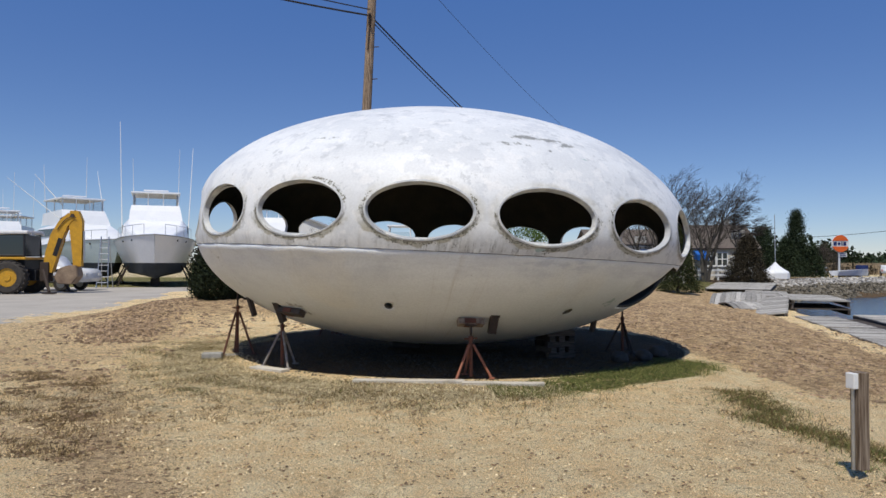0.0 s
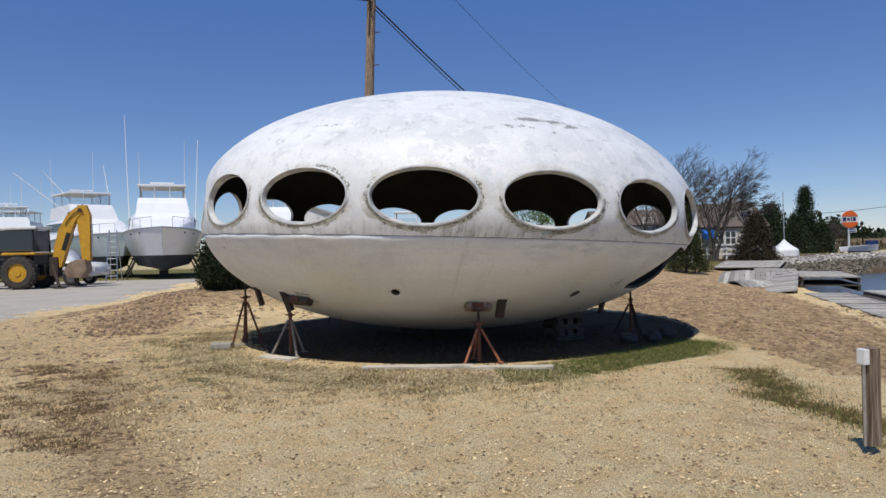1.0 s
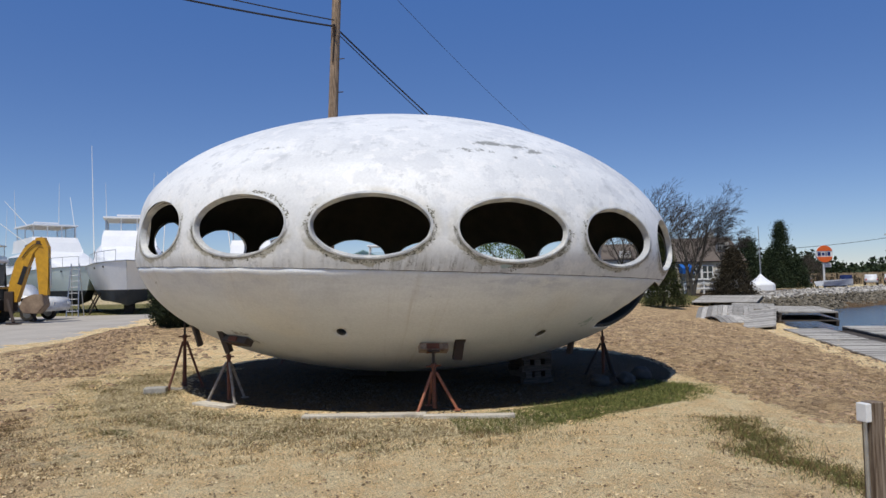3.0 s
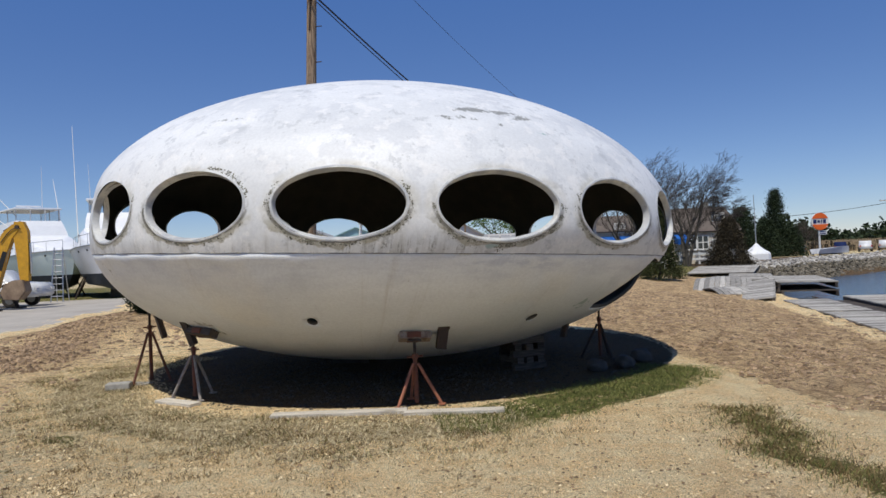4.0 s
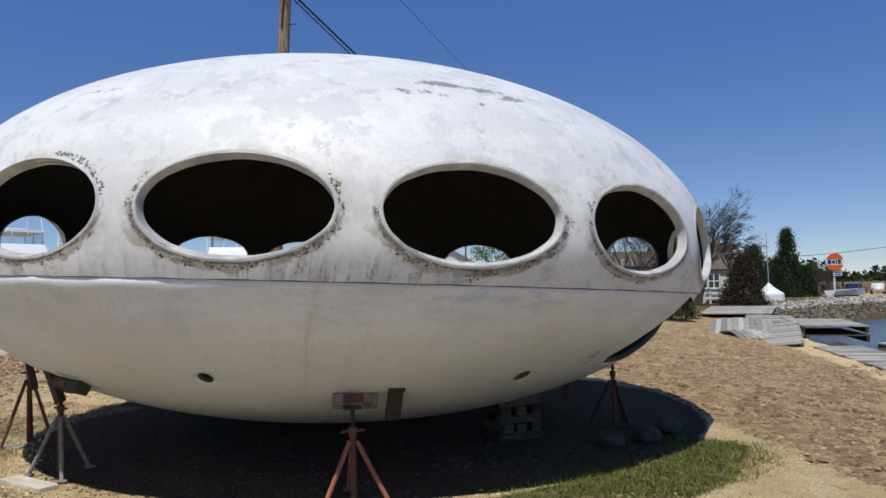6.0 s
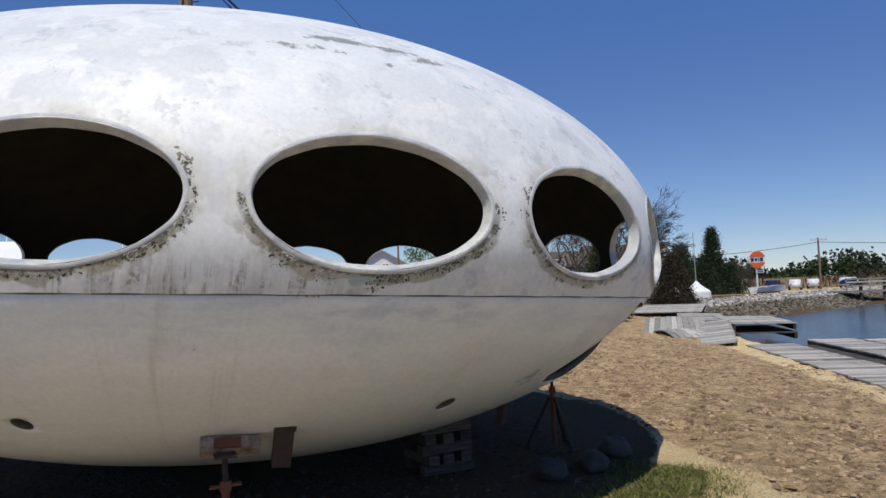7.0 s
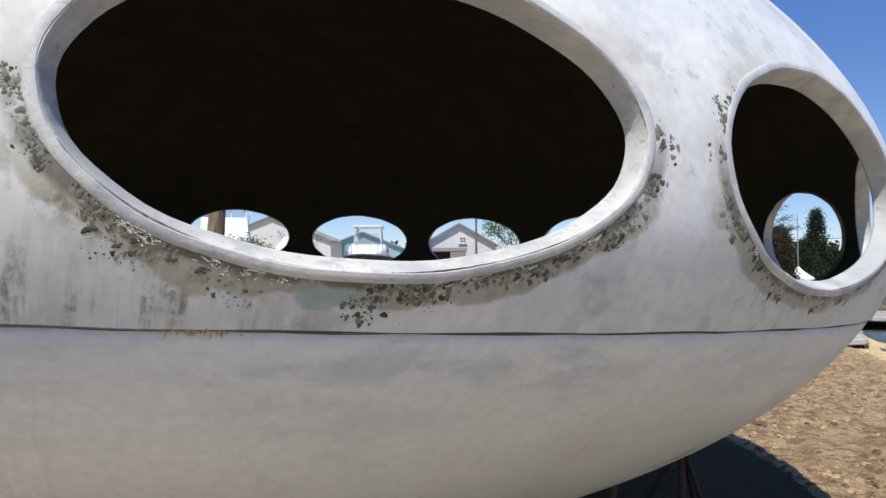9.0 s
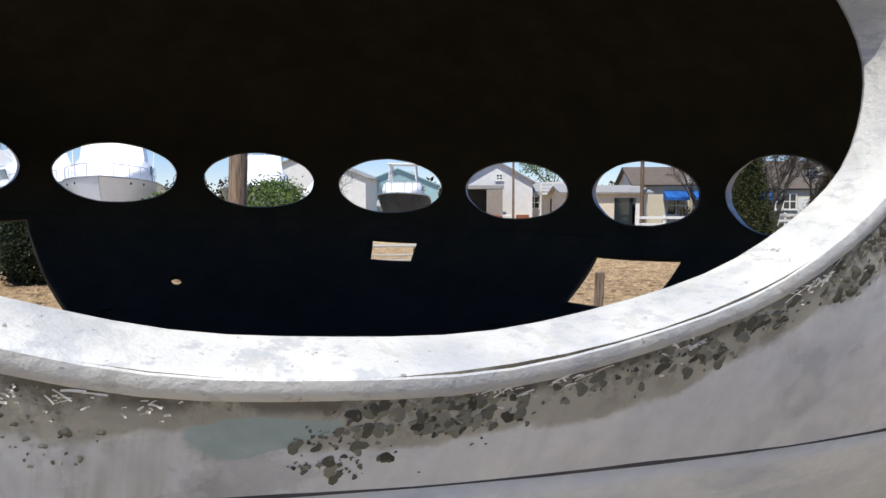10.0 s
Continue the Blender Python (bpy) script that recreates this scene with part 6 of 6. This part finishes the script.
cottage = gable_house("cottage", (23.2, 62.0, 0), 0, 6.8, 6.0, 2.75, 4.7, M_SIDING, M_SHINGLE, "cottage with brown shingle roof and white windows",
                      windows=((-2.7, 1.0, 1.0, 1.2), (-0.55, 1.2, 0.9, 1.1), (0.45, 1.2, 0.9, 1.1), (2.7, 1.0, 1.0, 1.2)), doors=((1.5, 0.9, 2.0, M_WHITE),))
part("chimney", boxed(0.5, 0.5, 1.0, 2.2, 0.4, 4.3), M_CONCRETE, cottage)
part("awning", prism([(-3.06, 2.5), (-4.0, 2.1), (-4.0, 1.65), (-3.06, 1.75)], "x", -2.0, -1.05), M_BLUE, cottage, "blue canvas awning")


def rail_fence(at, rz, n, label):
    st = thing("rail_fence", at, label, "fence", rz=rz)
    for i in range(n):
        part("post", boxed(0.12, 0.12, 1.0, i * 1.6, 0, 0), M_WHITE, st)
    for z in (0.35, 0.75):
        part("rail", boxed(1.6 * (n - 1), 0.05, 0.16, 0.8 * (n - 1), -0.07, z), M_WHITE, st)


rail_fence((20.9, 57.0, 0), 0, 4, "low white board fence before the cottage")
rail_fence((10.6, 49.2, 0), 0, 5, "low white board fence before the shop")


def notice_sign(at, w, h, z, label, bars):
    st = thing("sign", at, label, "sign")
    part("post", tubed((0, 0.05, 0), (0, 0.05, z + h), 0.06, 0.06), M_POLE, st)
    part("panel", boxed(w, 0.05, h, 0, -0.03, z, bevel=0.01), M_WHITE, st)
    for i in range(bars):
        part("text_bar", boxed(w * 0.7, 0.012, h * 0.08, 0, -0.062, z + h * (0.2 + 0.6 * i / max(1, bars - 1))), M_GREYSTEEL, st)


notice_sign((23.3, 55.0, 0), 1.05, 0.72, 3.3, "small white notice board on a pole", 3)
notice_sign((15.6, 55.0, 0), 0.9, 0.8, 2.7, "white notice board with grey lines by the shop", 5)

shed = gable_house("boat_shed", (2.7, 71.0, 0), 0, 6.0, 12.0, 3.4, 5.1, M_WHITEWALL, M_GREYROOF, "white gabled boat shed with dark open bay", along="y", windows=((0.3, 3.55, 0.5, 0.45),))
bay = thing("workshop_lean_to", (0.9, 62.0, 0), "dark open workshop bay with low flat roof", "shed")
part("roof", boxed(4.6, 4.0, 0.25, 0, 0, 2.75), M_GREYROOF, bay)
for x in (-2.1, 2.1):
    part("post", boxed(0.15, 0.15, 2.75, x, -1.9, 0), M_WOOD_DARK, bay)
# black sheet stands in for the shaded inside of the bay
part("shade_back_wall", boxed(4.4, 0.1, 2.75, 0, 1.8, 0), M_BLACK, bay)
part("sliding_door", boxed(1.2, 0.08, 2.7, 1.6, -1.95, 0), M_GREYSTEEL, bay)
annex = gable_house("annex", (7.2, 70.0, 0), 0, 4.6, 6.0, 2.6, 3.4, M_WHITEWALL, M_GREYROOF, "low white annex with porch and balcony rail", along="x", windows=((-1.2, 1.2, 0.9, 1.0),), doors=((0.6, 0.9, 2.0, M_WINDOW),))
porch = thing("balcony", (8.4, 66.0, 0), "white timber balcony with lattice railing", "balcony")
part("floor", boxed(4.2, 1.6, 0.15, 0, 0, 2.35), M_WHITE, porch)
for i in range(5):
    part("post", boxed(0.1, 0.1, 3.3, -2.0 + i, -0.75, 0), M_WHITE, porch)
for z in (2.65, 2.95, 3.25):
    part("rail", boxed(4.1, 0.05, 0.08, 0, -0.78, z), M_WHITE, porch)
low = gable_house("low_store", (9.2, 55.0, 0), 0, 5.2, 7.0, 2.3, 2.75, M_SIDING, M_GREYROOF, "low cream store with pale flat-pitched roof", along="x", doors=((1.2, 1.3, 2.0, M_WINDOW), (1.9, 0.5, 1.6, M_WHITE)))
shop = gable_house("shop", (15.4, 58.0, 0), 0, 7.2, 6.0, 2.9, 4.1, M_SIDING, M_SHINGLE, "cream shop with brown roof and blue awnings", along="x", windows=((-0.9, 0.9, 1.2, 1.2), (0.9, 0.9, 1.2, 1.2)))
for x in (-1.0, 0.9):
    part("awning", prism([(-3.0, 2.5), (-3.9, 2.05), (-3.9, 1.85), (-3.0, 1.9)], "x", x - 0.75, x + 0.75), M_BLUE, shop, "blue canvas awning")
teal = gable_house("metal_hall", (-8.2, 92.0, 0), 4, 9.0, 14.0, 3.6, 5.4, M_TEAL, M_TEAL, "pale blue sheet metal boat hall", along="y")
lean = gable_house("white_hall", (-16.0, 84.0, 0), 0, 12.0, 14.0, 4.2, 6.6, M_WHITEWALL, M_GREYROOF, "white metal boat hall behind the yachts", along="y")

utility_pole((11.1, 50.0, 0), 8.5, 0.13, 0.0, "brown timber utility pole beside the store", True)
utility_pole((3.65, 55.0, 0), 6.5, 0.09, 0.0, "thin grey timber pole before the shed")
utility_pole((57.8, 86.0, gz(57.8, 86)), 6.7, 0.14, 0.0, "timber utility pole beyond the parked cars", True)
wire("power_cable", (57.8, 85.9, 5.75), (32.0, 90.0, 4.9), 0.7, 0.03, "sagging black cable behind the fuel sign")
wire("power_cable", (57.8, 85.9, 5.75), (110.0, 92.0, 7.4), 1.0, 0.03, "sagging black cable over the lot")
mast = thing("flag_mast", (30.8, 64.5, 0), "slim pale mast behind the white tent", "mast")
part("pole", tubed((0, 0, 0), (-0.05, 0, 5.9), 0.06, 0.03), M_METAL, mast)


def fuel_sign(at):
    st = thing("fuel_sign", at, "round orange fuel sign with white band on pole", "sign")
    z, r = 3.3, 0.83
    part("post", tubed((-0.03, 0.1, 0), (-0.03, 0.1, z), 0.09, 0.09), M_WHITE, st)
    disc = part("disc", tube(bmesh.new(), (0, -0.08, z), (0, 0.08, z), r, r, 40), M_WHITE, st)
    for s in (-1, 1):
        out = []
        for i in range(17):
            a = radians(20 + 140 * i / 16)
            out.append((math.cos(a) * r * 0.99, z + s * math.sin(a) * r * 0.99))
        part("orange_field", prism(out if s > 0 else out[::-1], "y", -0.12, -0.085), M_SIGNORANGE, disc)
    for x, w, h in ((-0.52, 0.32, 0.36), (-0.14, 0.26, 0.26), (0.14, 0.12, 0.36), (0.42, 0.28, 0.36)):
        part("navy_shape", boxed(w, 0.03, h, x, -0.105, z - h / 2, bevel=0.008), M_SIGNBLUE, disc)
    part("price_panel", boxed(0.8, 0.08, 0.4, 0.25, 0, z - r - 0.45), M_WHITE, st)
    for i in range(2):
        part("text_bar", boxed(0.6, 0.02, 0.09, 0.25, -0.05, z - r - 0.38 + 0.18 * i), M_SIGNBLUE, st)


fuel_sign((38.5, 67.5, 0))


def canopy_tent(at):
    st = thing("canopy_tent", at, "white peaked fabric tent on the bank", "tent")
    n = 16
    rings = []
    for r, z in ((1.12, 0.0), (1.10, 0.5), (1.02, 0.64), (0.66, 0.88), (0.34, 1.15), (0.05, 1.5)):
        rings.append([Vector((r * math.copysign(abs(math.cos(i * math.tau / n)) ** 0.7, math.cos(i * math.tau / n)), r * math.copysign(abs(math.sin(i * math.tau / n)) ** 0.7, math.sin(i * math.tau / n)), z)) for i in range(n)])
    part("canvas", loft(bmesh.new(), rings), M_TARP, st)
    part("pole", tubed((0, 0, 0), (0, 0, 1.8), 0.03), M_METAL, st)


canopy_tent((30.3, 63.5, 0))


def car(at, rz, paint, label, kind="suv", name="car"):
    st = thing(name, at, label, "car", "parked vehicles", rz)
    if kind == "pickup":
        out = [(-2.6, 0.45), (2.6, 0.45), (2.65, 0.75), (2.55, 1.1), (1.2, 1.2), (0.75, 1.78), (-0.55, 1.8), (-0.75, 1.2), (-2.6, 1.18)]
    elif kind == "sedan":
        out = [(-2.2, 0.4), (2.2, 0.4), (2.25, 0.7), (2.1, 0.95), (1.1, 1.02), (0.4, 1.45), (-1.0, 1.45), (-1.6, 1.02), (-2.2, 0.95)]
    else:
        out = [(-2.3, 0.45), (2.3, 0.45), (2.35, 0.8), (2.2, 1.1), (1.2, 1.18), (0.6, 1.75), (-1.9, 1.78), (-2.25, 1.15)]
    bm = prism(out, "y", -0.9, 0.9)
    bmesh.ops.bevel(bm, geom=list(bm.edges), offset=0.07, segments=2, affect="EDGES")
    part("body", bm, paint, st, "", True)
    zt = max(z for _, z in out)
    part("rear_window", boxed(0.03, 1.35, 0.42, min(x for x, z in out if z > zt - 0.1) - 0.10, 0, zt - 0.56, 0, 12), M_WINDOW, st)
    part("windscreen", boxed(0.03, 1.4, 0.5, 0.82, 0, zt - 0.58, 0, -38), M_WINDOW, st)
    for y in (-0.905, 0.905):
        part("side_window", boxed(1.2 if kind == "pickup" else 2.0, 0.02, 0.36, 0.05 if kind == "pickup" else -0.6, y, zt - 0.50), M_WINDOW, st)
        part("tail_lamp", boxed(0.05, 0.16, 0.3, out[0][0] - 0.02, y * 0.88, 0.8), M_RED, st)
        part("head_lamp", boxed(0.05, 0.25, 0.14, out[2][0] - 0.02, y * 0.75, 0.75), M_WHITE, st)
        for x in (-1.5, 1.5):
            w = part("wheel", tubed((x, y - 0.1, 0.35), (x, y + 0.1, 0.35), 0.35, 0.35, 20), M_RUBBER, st)
            part("rim", tubed((x, y - 0.11, 0.35), (x, y + 0.11, 0.35), 0.2, 0.2, 12), M_METAL, w)
    part("bumper", boxed(0.12, 1.7, 0.2, out[0][0] - 0.04, 0, 0.45, bevel=0.03), M_METAL, st)
    return st


car((-20.5, 35.6, 0.012), 0, M_CARWHITE, "white pickup parked behind the backhoe", "pickup")
car((59.4, 115.0, gz(59, 115)), 56, M_CARWHITE, "white pickup parked by the trees", "pickup")
car((64.2, 118.3, gz(64, 118)), 62, M_CARSILVER, "silver car parked by the scrub", "sedan")
car((70.8, 117.7, gz(70, 118)), 60, M_CARBLUE, "dark blue pickup parked on the lot", "pickup")
car((74.6, 117.0, gz(74, 117)), 60, M_CARWHITE, "white pickup seen from behind on the lot", "pickup")
car((80.6, 120.9, gz(80, 121)), 58, M_CARWHITE, "white station wagon parked on the lot", "suv")
car((85.8, 118.3, gz(85, 118)), 30, M_CARBLUE, "dark blue sedan parked beside a white van", "sedan")
car((89.7, 123.5, gz(89, 123)), 25, M_CARWHITE, "white van parked on the lot", "suv")


def skiff(at, rz):
    st = thing("skiff", at, "small white skiff turned up on the bank", "boat", rz=rz)
    rings = []
    for i in range(7):
        s = i / 6
        w = 0.7 * (1 - (1 - s) ** 2.2) + 0.03
        rings.append([Vector((-w, s * 3.6, 0.55 + 0.2 * (1 - s))), Vector((-w * 0.6, s * 3.6, 0.12)), Vector((w * 0.6, s * 3.6, 0.12)), Vector((w, s * 3.6, 0.55 + 0.2 * (1 - s)))])
    bm = loft(bmesh.new(), rings, closed=False)
    bmesh.ops.solidify(bm, geom=list(bm.faces), thickness=0.04)
    part("hull", bm, M_BOAT, st)
    part("keel", boxed(0.2, 2.4, 0.14, 0, 1.9, 0), M_WOOD_DARK, st)


skiff((40.9, 67.0, 0.1), 98)
skiff((26.5, 58.5, 0.05), 80)


def picnic_table(at, rz):
    st = thing("picnic_table", at, "pale weathered timber picnic table on sand", "table", rz=rz)
    for i in range(5):
        part("top_board", boxed(1.8, 0.14, 0.04, 0, -0.3 + 0.15 * i, 0.72), M_WOOD_PALE, st)
    for y in (-0.75, 0.75):
        for d in (-0.08, 0.08):
            part("seat_board", boxed(1.8, 0.14, 0.04, 0, y + d, 0.43), M_WOOD_PALE, st)
    for x in (-0.65, 0.65):
        part("seat_bearer", boxed(0.05, 1.7, 0.1, x, 0, 0.33), M_WOOD_GREY, st)
        for s in (-1, 1):
            part("leg", tubed((x, s * 0.55, 0), (x, s * 0.2, 0.72), 0.04, 0.04, 4), M_WOOD_GREY, st)


picnic_table((-0.85, 24.2, gz(-0.95, 24.2)), 8)
barrel = thing("drum", (1.5, 60.5, 0), "green plastic drum in the workshop bay", "drum")
part("body", tubed((0, 0, 0), (0, 0, 1.0), 0.35, 0.35, 20), M_GREEN, barrel)
for i, (x, y, c) in enumerate(((-0.6, 59.6, M_BLUE), (2.6, 59.2, M_ORANGE), (3.4, 59.8, M_WHITE), (4.6, 60.2, M_ORANGE))):
    ob = part("crate", boxed(0.8, 0.6, 0.8, bevel=0.03), c)
    ob.matrix_basis = pose(x, y, 0, 0, 0, 10 * i)
    tagged(ob, "coloured plastic crate by the workshop", "crate", "crates by the workshop")


# ---- loose ground cover ----
def scatter(name, count, place, size, material, label, seed, flat=0.6):
    """Small faceted stones or clods that lie on the ground."""
    rng = np.random.default_rng(seed)
    base = np.array([(-1, -1, -0.5), (1, -0.8, -0.5), (0.8, 1, -0.5), (-0.9, 0.9, -0.5), (-0.5, -0.5, 0.5), (0.6, -0.4, 0.45), (0.4, 0.6, 0.55), (-0.5, 0.4, 0.5)])
    quads = np.array([(4, 5, 6, 7), (0, 1, 5, 4), (1, 2, 6, 5), (2, 3, 7, 6), (3, 0, 4, 7)])
    xy = place(rng, count)
    n = len(xy)
    z = ground_height(xy[:, 0], xy[:, 1])
    s = size[0] + (size[1] - size[0]) * rng.random(n) ** 3
    a = rng.uniform(0, math.tau, n)
    b = base[None] * (1 + rng.normal(0, 0.22, (n, 8, 3)))
    x = b[..., 0] * np.cos(a)[:, None] - b[..., 1] * np.sin(a)[:, None]
    y = b[..., 0] * np.sin(a)[:, None] + b[..., 1] * np.cos(a)[:, None]
    v = np.stack([xy[:, :1] + x * s[:, None], xy[:, 1:] + y * s[:, None], z[:, None] + (b[..., 2] * flat + 0.2) * s[:, None]], -1)
    f = (np.arange(n) * 8)[:, None, None] + quads[None]
    ob = mesh_object(name, v.reshape(-1, 3).tolist(), f.reshape(-1, 4).tolist(), material)
    return tagged(ob, label, "stones", kind="stuff")


def blades(name, count, place, height, width, material, label, seed):
    rng = np.random.default_rng(seed)
    xy = place(rng, count)
    n = len(xy)
    z = ground_height(xy[:, 0], xy[:, 1]) - 0.004
    h = rng.uniform(*height, n)
    w = rng.uniform(*width, n)
    a = rng.uniform(0, math.tau, n)
    lean = rng.normal(0, 0.75, (n, 2)) * h[:, None]
    dx, dy = np.cos(a) * w, np.sin(a) * w
    v = np.stack([np.stack([xy[:, 0] - dx, xy[:, 1] - dy, z], -1), np.stack([xy[:, 0] + dx, xy[:, 1] + dy, z], -1),
                  np.stack([xy[:, 0] + lean[:, 0], xy[:, 1] + lean[:, 1], z + h], -1)], 1)
    f = np.arange(n * 3).reshape(-1, 3)
    ob = mesh_object(name, v.reshape(-1, 3).tolist(), f.tolist(), material)
    return tagged(ob, label, "grass", kind="stuff")


def ring_place(r0, r1, t0, t1):
    def place(rng, n):
        r, t = rng.uniform(r0, r1, n), np.radians(rng.uniform(t0, t1, n))
        r = r + 0.12 * np.sin(7 * t) + rng.normal(0, 0.07, n)
        return np.stack([r * np.sin(t), 11.9 - r * np.cos(t)], -1)
    return place


def box_place(x0, x1, y0, y1, clump=0.0):
    def place(rng, n):
        p = np.stack([rng.uniform(x0, x1, n), rng.uniform(y0, y1, n)], -1)
        if clump:
            k = np.sin(p[:, 0] * 2.3 + 1.1 * np.sin(p[:, 1] * 1.7)) * np.sin(p[:, 1] * 2.9 + np.sin(p[:, 0] * 3.1))
            p = p[k + rng.normal(0, 0.35, n) > clump - 0.5]
        return p
    return place


def near_sand(rng, n):
    """Denser towards the camera's end of the yard."""
    y = 2.6 + 6.2 * rng.random(n) ** 1.3
    x = rng.uniform(-1, 1, n) * (0.75 * y + 0.8)
    return np.stack([x, y], -1)


def strip_place(rng, n):
    y = rng.uniform(4.3, 8.2, n)
    x = 3.35 + 0.14 * np.sin(2.6 * y) + 0.07 * np.sin(7.1 * y + 1) + 0.10 * (6.8 - y) + rng.normal(0, 0.2, n)
    return np.stack([x, y], -1)


def band_place(rng, n):
    """The litter-strewn edge between grass and sand on the drive's side."""
    y = rng.uniform(5.2, 9.2, n)
    x = -4.0 - 0.5 * (y - 7.0) + rng.normal(0, 0.42, n) + 0.15 * np.sin(4 * y)
    k = np.sin(x * 5.1 + 2 * np.sin(y * 3.3)) * np.sin(y * 6.1 + x * 2)
    return np.stack([x, y], -1)[k + rng.normal(0, 0.3, n) > 0.05]


def patch_place(x0, y0, rx, ry):
    def place(rng, n):
        p = np.stack([x0 + rng.normal(0, rx, n), y0 + rng.normal(0, ry, n)], -1)
        k = np.sin(p[:, 0] * 7.3 + 2 * np.sin(p[:, 1] * 4.1)) * np.sin(p[:, 1] * 8.3 + np.sin(p[:, 0] * 5.7))
        return p[k + rng.normal(0, 0.25, n) > 0.15]
    return place


def clumped(place):
    """Thins a placing to irregular clumps."""
    def thin(rng, n):
        p = place(rng, n)
        k = np.sin(p[:, 0] * 3.1 + 1.7 * np.sin(p[:, 1] * 2.3)) * np.sin(p[:, 1] * 4.3 + 1.3 * np.sin(p[:, 0] * 2.7))
        return p[k + rng.normal(0, 0.2, len(p)) > 0.12]
    return thin


def ridge_place(rng, n):
    """A low heap of turned soil along the drive."""
    y = rng.uniform(12.5, 21, n)
    return np.stack([-7.5 - 0.25 * (y - 18) + rng.normal(0, 0.45, n), y], -1)


scatter("soil_clods", 4500, ridge_place, (0.010, 0.05), M_CLOD, "brown clods heaped along the drive's edge", 21, 0.9)
scatter("leaf_litter", 6000, band_place, (0.004, 0.024), M_GRIT, "dark brown litter at the grass edge", 22)
blades("weed_tufts", 22000, clumped(ring_place(3.5, 5.0, -115, 12)), (0.012, 0.05), (0.002, 0.006), M_WEED, "dark weed clumps among straw", 29)
scatter("leaf_litter", 5000, clumped(ring_place(3.6, 5.2, -115, 15)), (0.003, 0.018), M_GRIT, "dark litter among dry grass", 30)
blades("weed_tufts", 16000, band_place, (0.012, 0.055), (0.002, 0.006), M_WEED, "brown weed tufts at the grass edge", 23)
scatter("pale_gravel", 5000, patch_place(-2.5, 6.7, 0.9, 0.45), (0.004, 0.016), M_PEBBLE, "pale gravel patch in the sand", 24)
blades("weed_tufts", 7000, patch_place(-2.4, 6.9, 1.0, 0.5), (0.012, 0.05), (0.002, 0.005), M_WEED, "dark weed tufts in pale gravel", 25)
blades("weed_tufts", 6000, patch_place(0.2, 7.6, 1.3, 0.35), (0.012, 0.045), (0.002, 0.005), M_WEED, "brown weed tufts before the boards", 26)
blades("weed_tufts", 5000, strip_place, (0.015, 0.07), (0.002, 0.006), M_WEED, "brown weeds in the green strip", 27)
blades("green_grass", 4000, patch_place(3.75, 4.9, 0.35, 0.35), (0.02, 0.09), (0.002, 0.005), M_GRASS, "dark green weeds at the post's foot", 28)
scatter("pebbles", 34000, near_sand, (0.003, 0.011), M_PEBBLE, "pale pebbles scattered over the sandy yard", 1)
scatter("dark_grit", 17000, near_sand, (0.003, 0.013), M_GRIT, "dark grit scattered over the sandy yard", 2)
scatter("soil_clods", 30000, box_place(4.2, 10.5, 8.2, 26, 0.35), (0.006, 0.042), M_CLOD, "brown clods on the tilled soil", 3)
scatter("soil_clods", 5000, box_place(-9.0, 6.0, 15.0, 24, 0.3), (0.012, 0.07), M_CLOD, "brown clods behind the saucer", 4)
scatter("soil_clods", 3200, box_place(-9.6, -4.2, 8.0, 20, 0.5), (0.010, 0.06), M_CLOD, "brown clods beside the drive", 5)
scatter("pale_gravel", 3000, ring_place(3.3, 3.75, -95, 25), (0.005, 0.018), M_PEBBLE, "pale gravel along the shade's edge", 6)
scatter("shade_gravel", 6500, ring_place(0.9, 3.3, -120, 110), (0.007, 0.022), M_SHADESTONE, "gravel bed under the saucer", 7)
blades("dry_grass", 34000, ring_place(3.45, 5.1, -115, 20), (0.012, 0.05), (0.002, 0.005), M_STRAW, "dry straw-coloured grass round the saucer", 11)
blades("green_grass", 14000, ring_place(3.4, 4.35, 8, 70), (0.015, 0.06), (0.002, 0.005), M_GRASS, "short green grass along the saucer", 12)
blades("green_grass", 9000, clumped(ring_place(3.5, 5.0, -110, 15)), (0.012, 0.05), (0.002, 0.005), M_GRASS, "sparse green grass among straw", 13)
blades("green_grass", 5000, strip_place, (0.015, 0.06), (0.002, 0.005), M_GRASS, "strip of green weeds in the sand", 14)
blades("weed_tufts", 9000, box_place(-5.4, 1.6, 6.2, 8.6, 0.95), (0.012, 0.045), (0.002, 0.005), M_WEED, "dark olive weed tufts in the sand", 17)
blades("dry_grass", 7000, box_place(-5.0, 1.8, 6.0, 8.4, 0.75), (0.010, 0.04), (0.002, 0.004), M_STRAW, "sparse dry grass in the sand", 15)
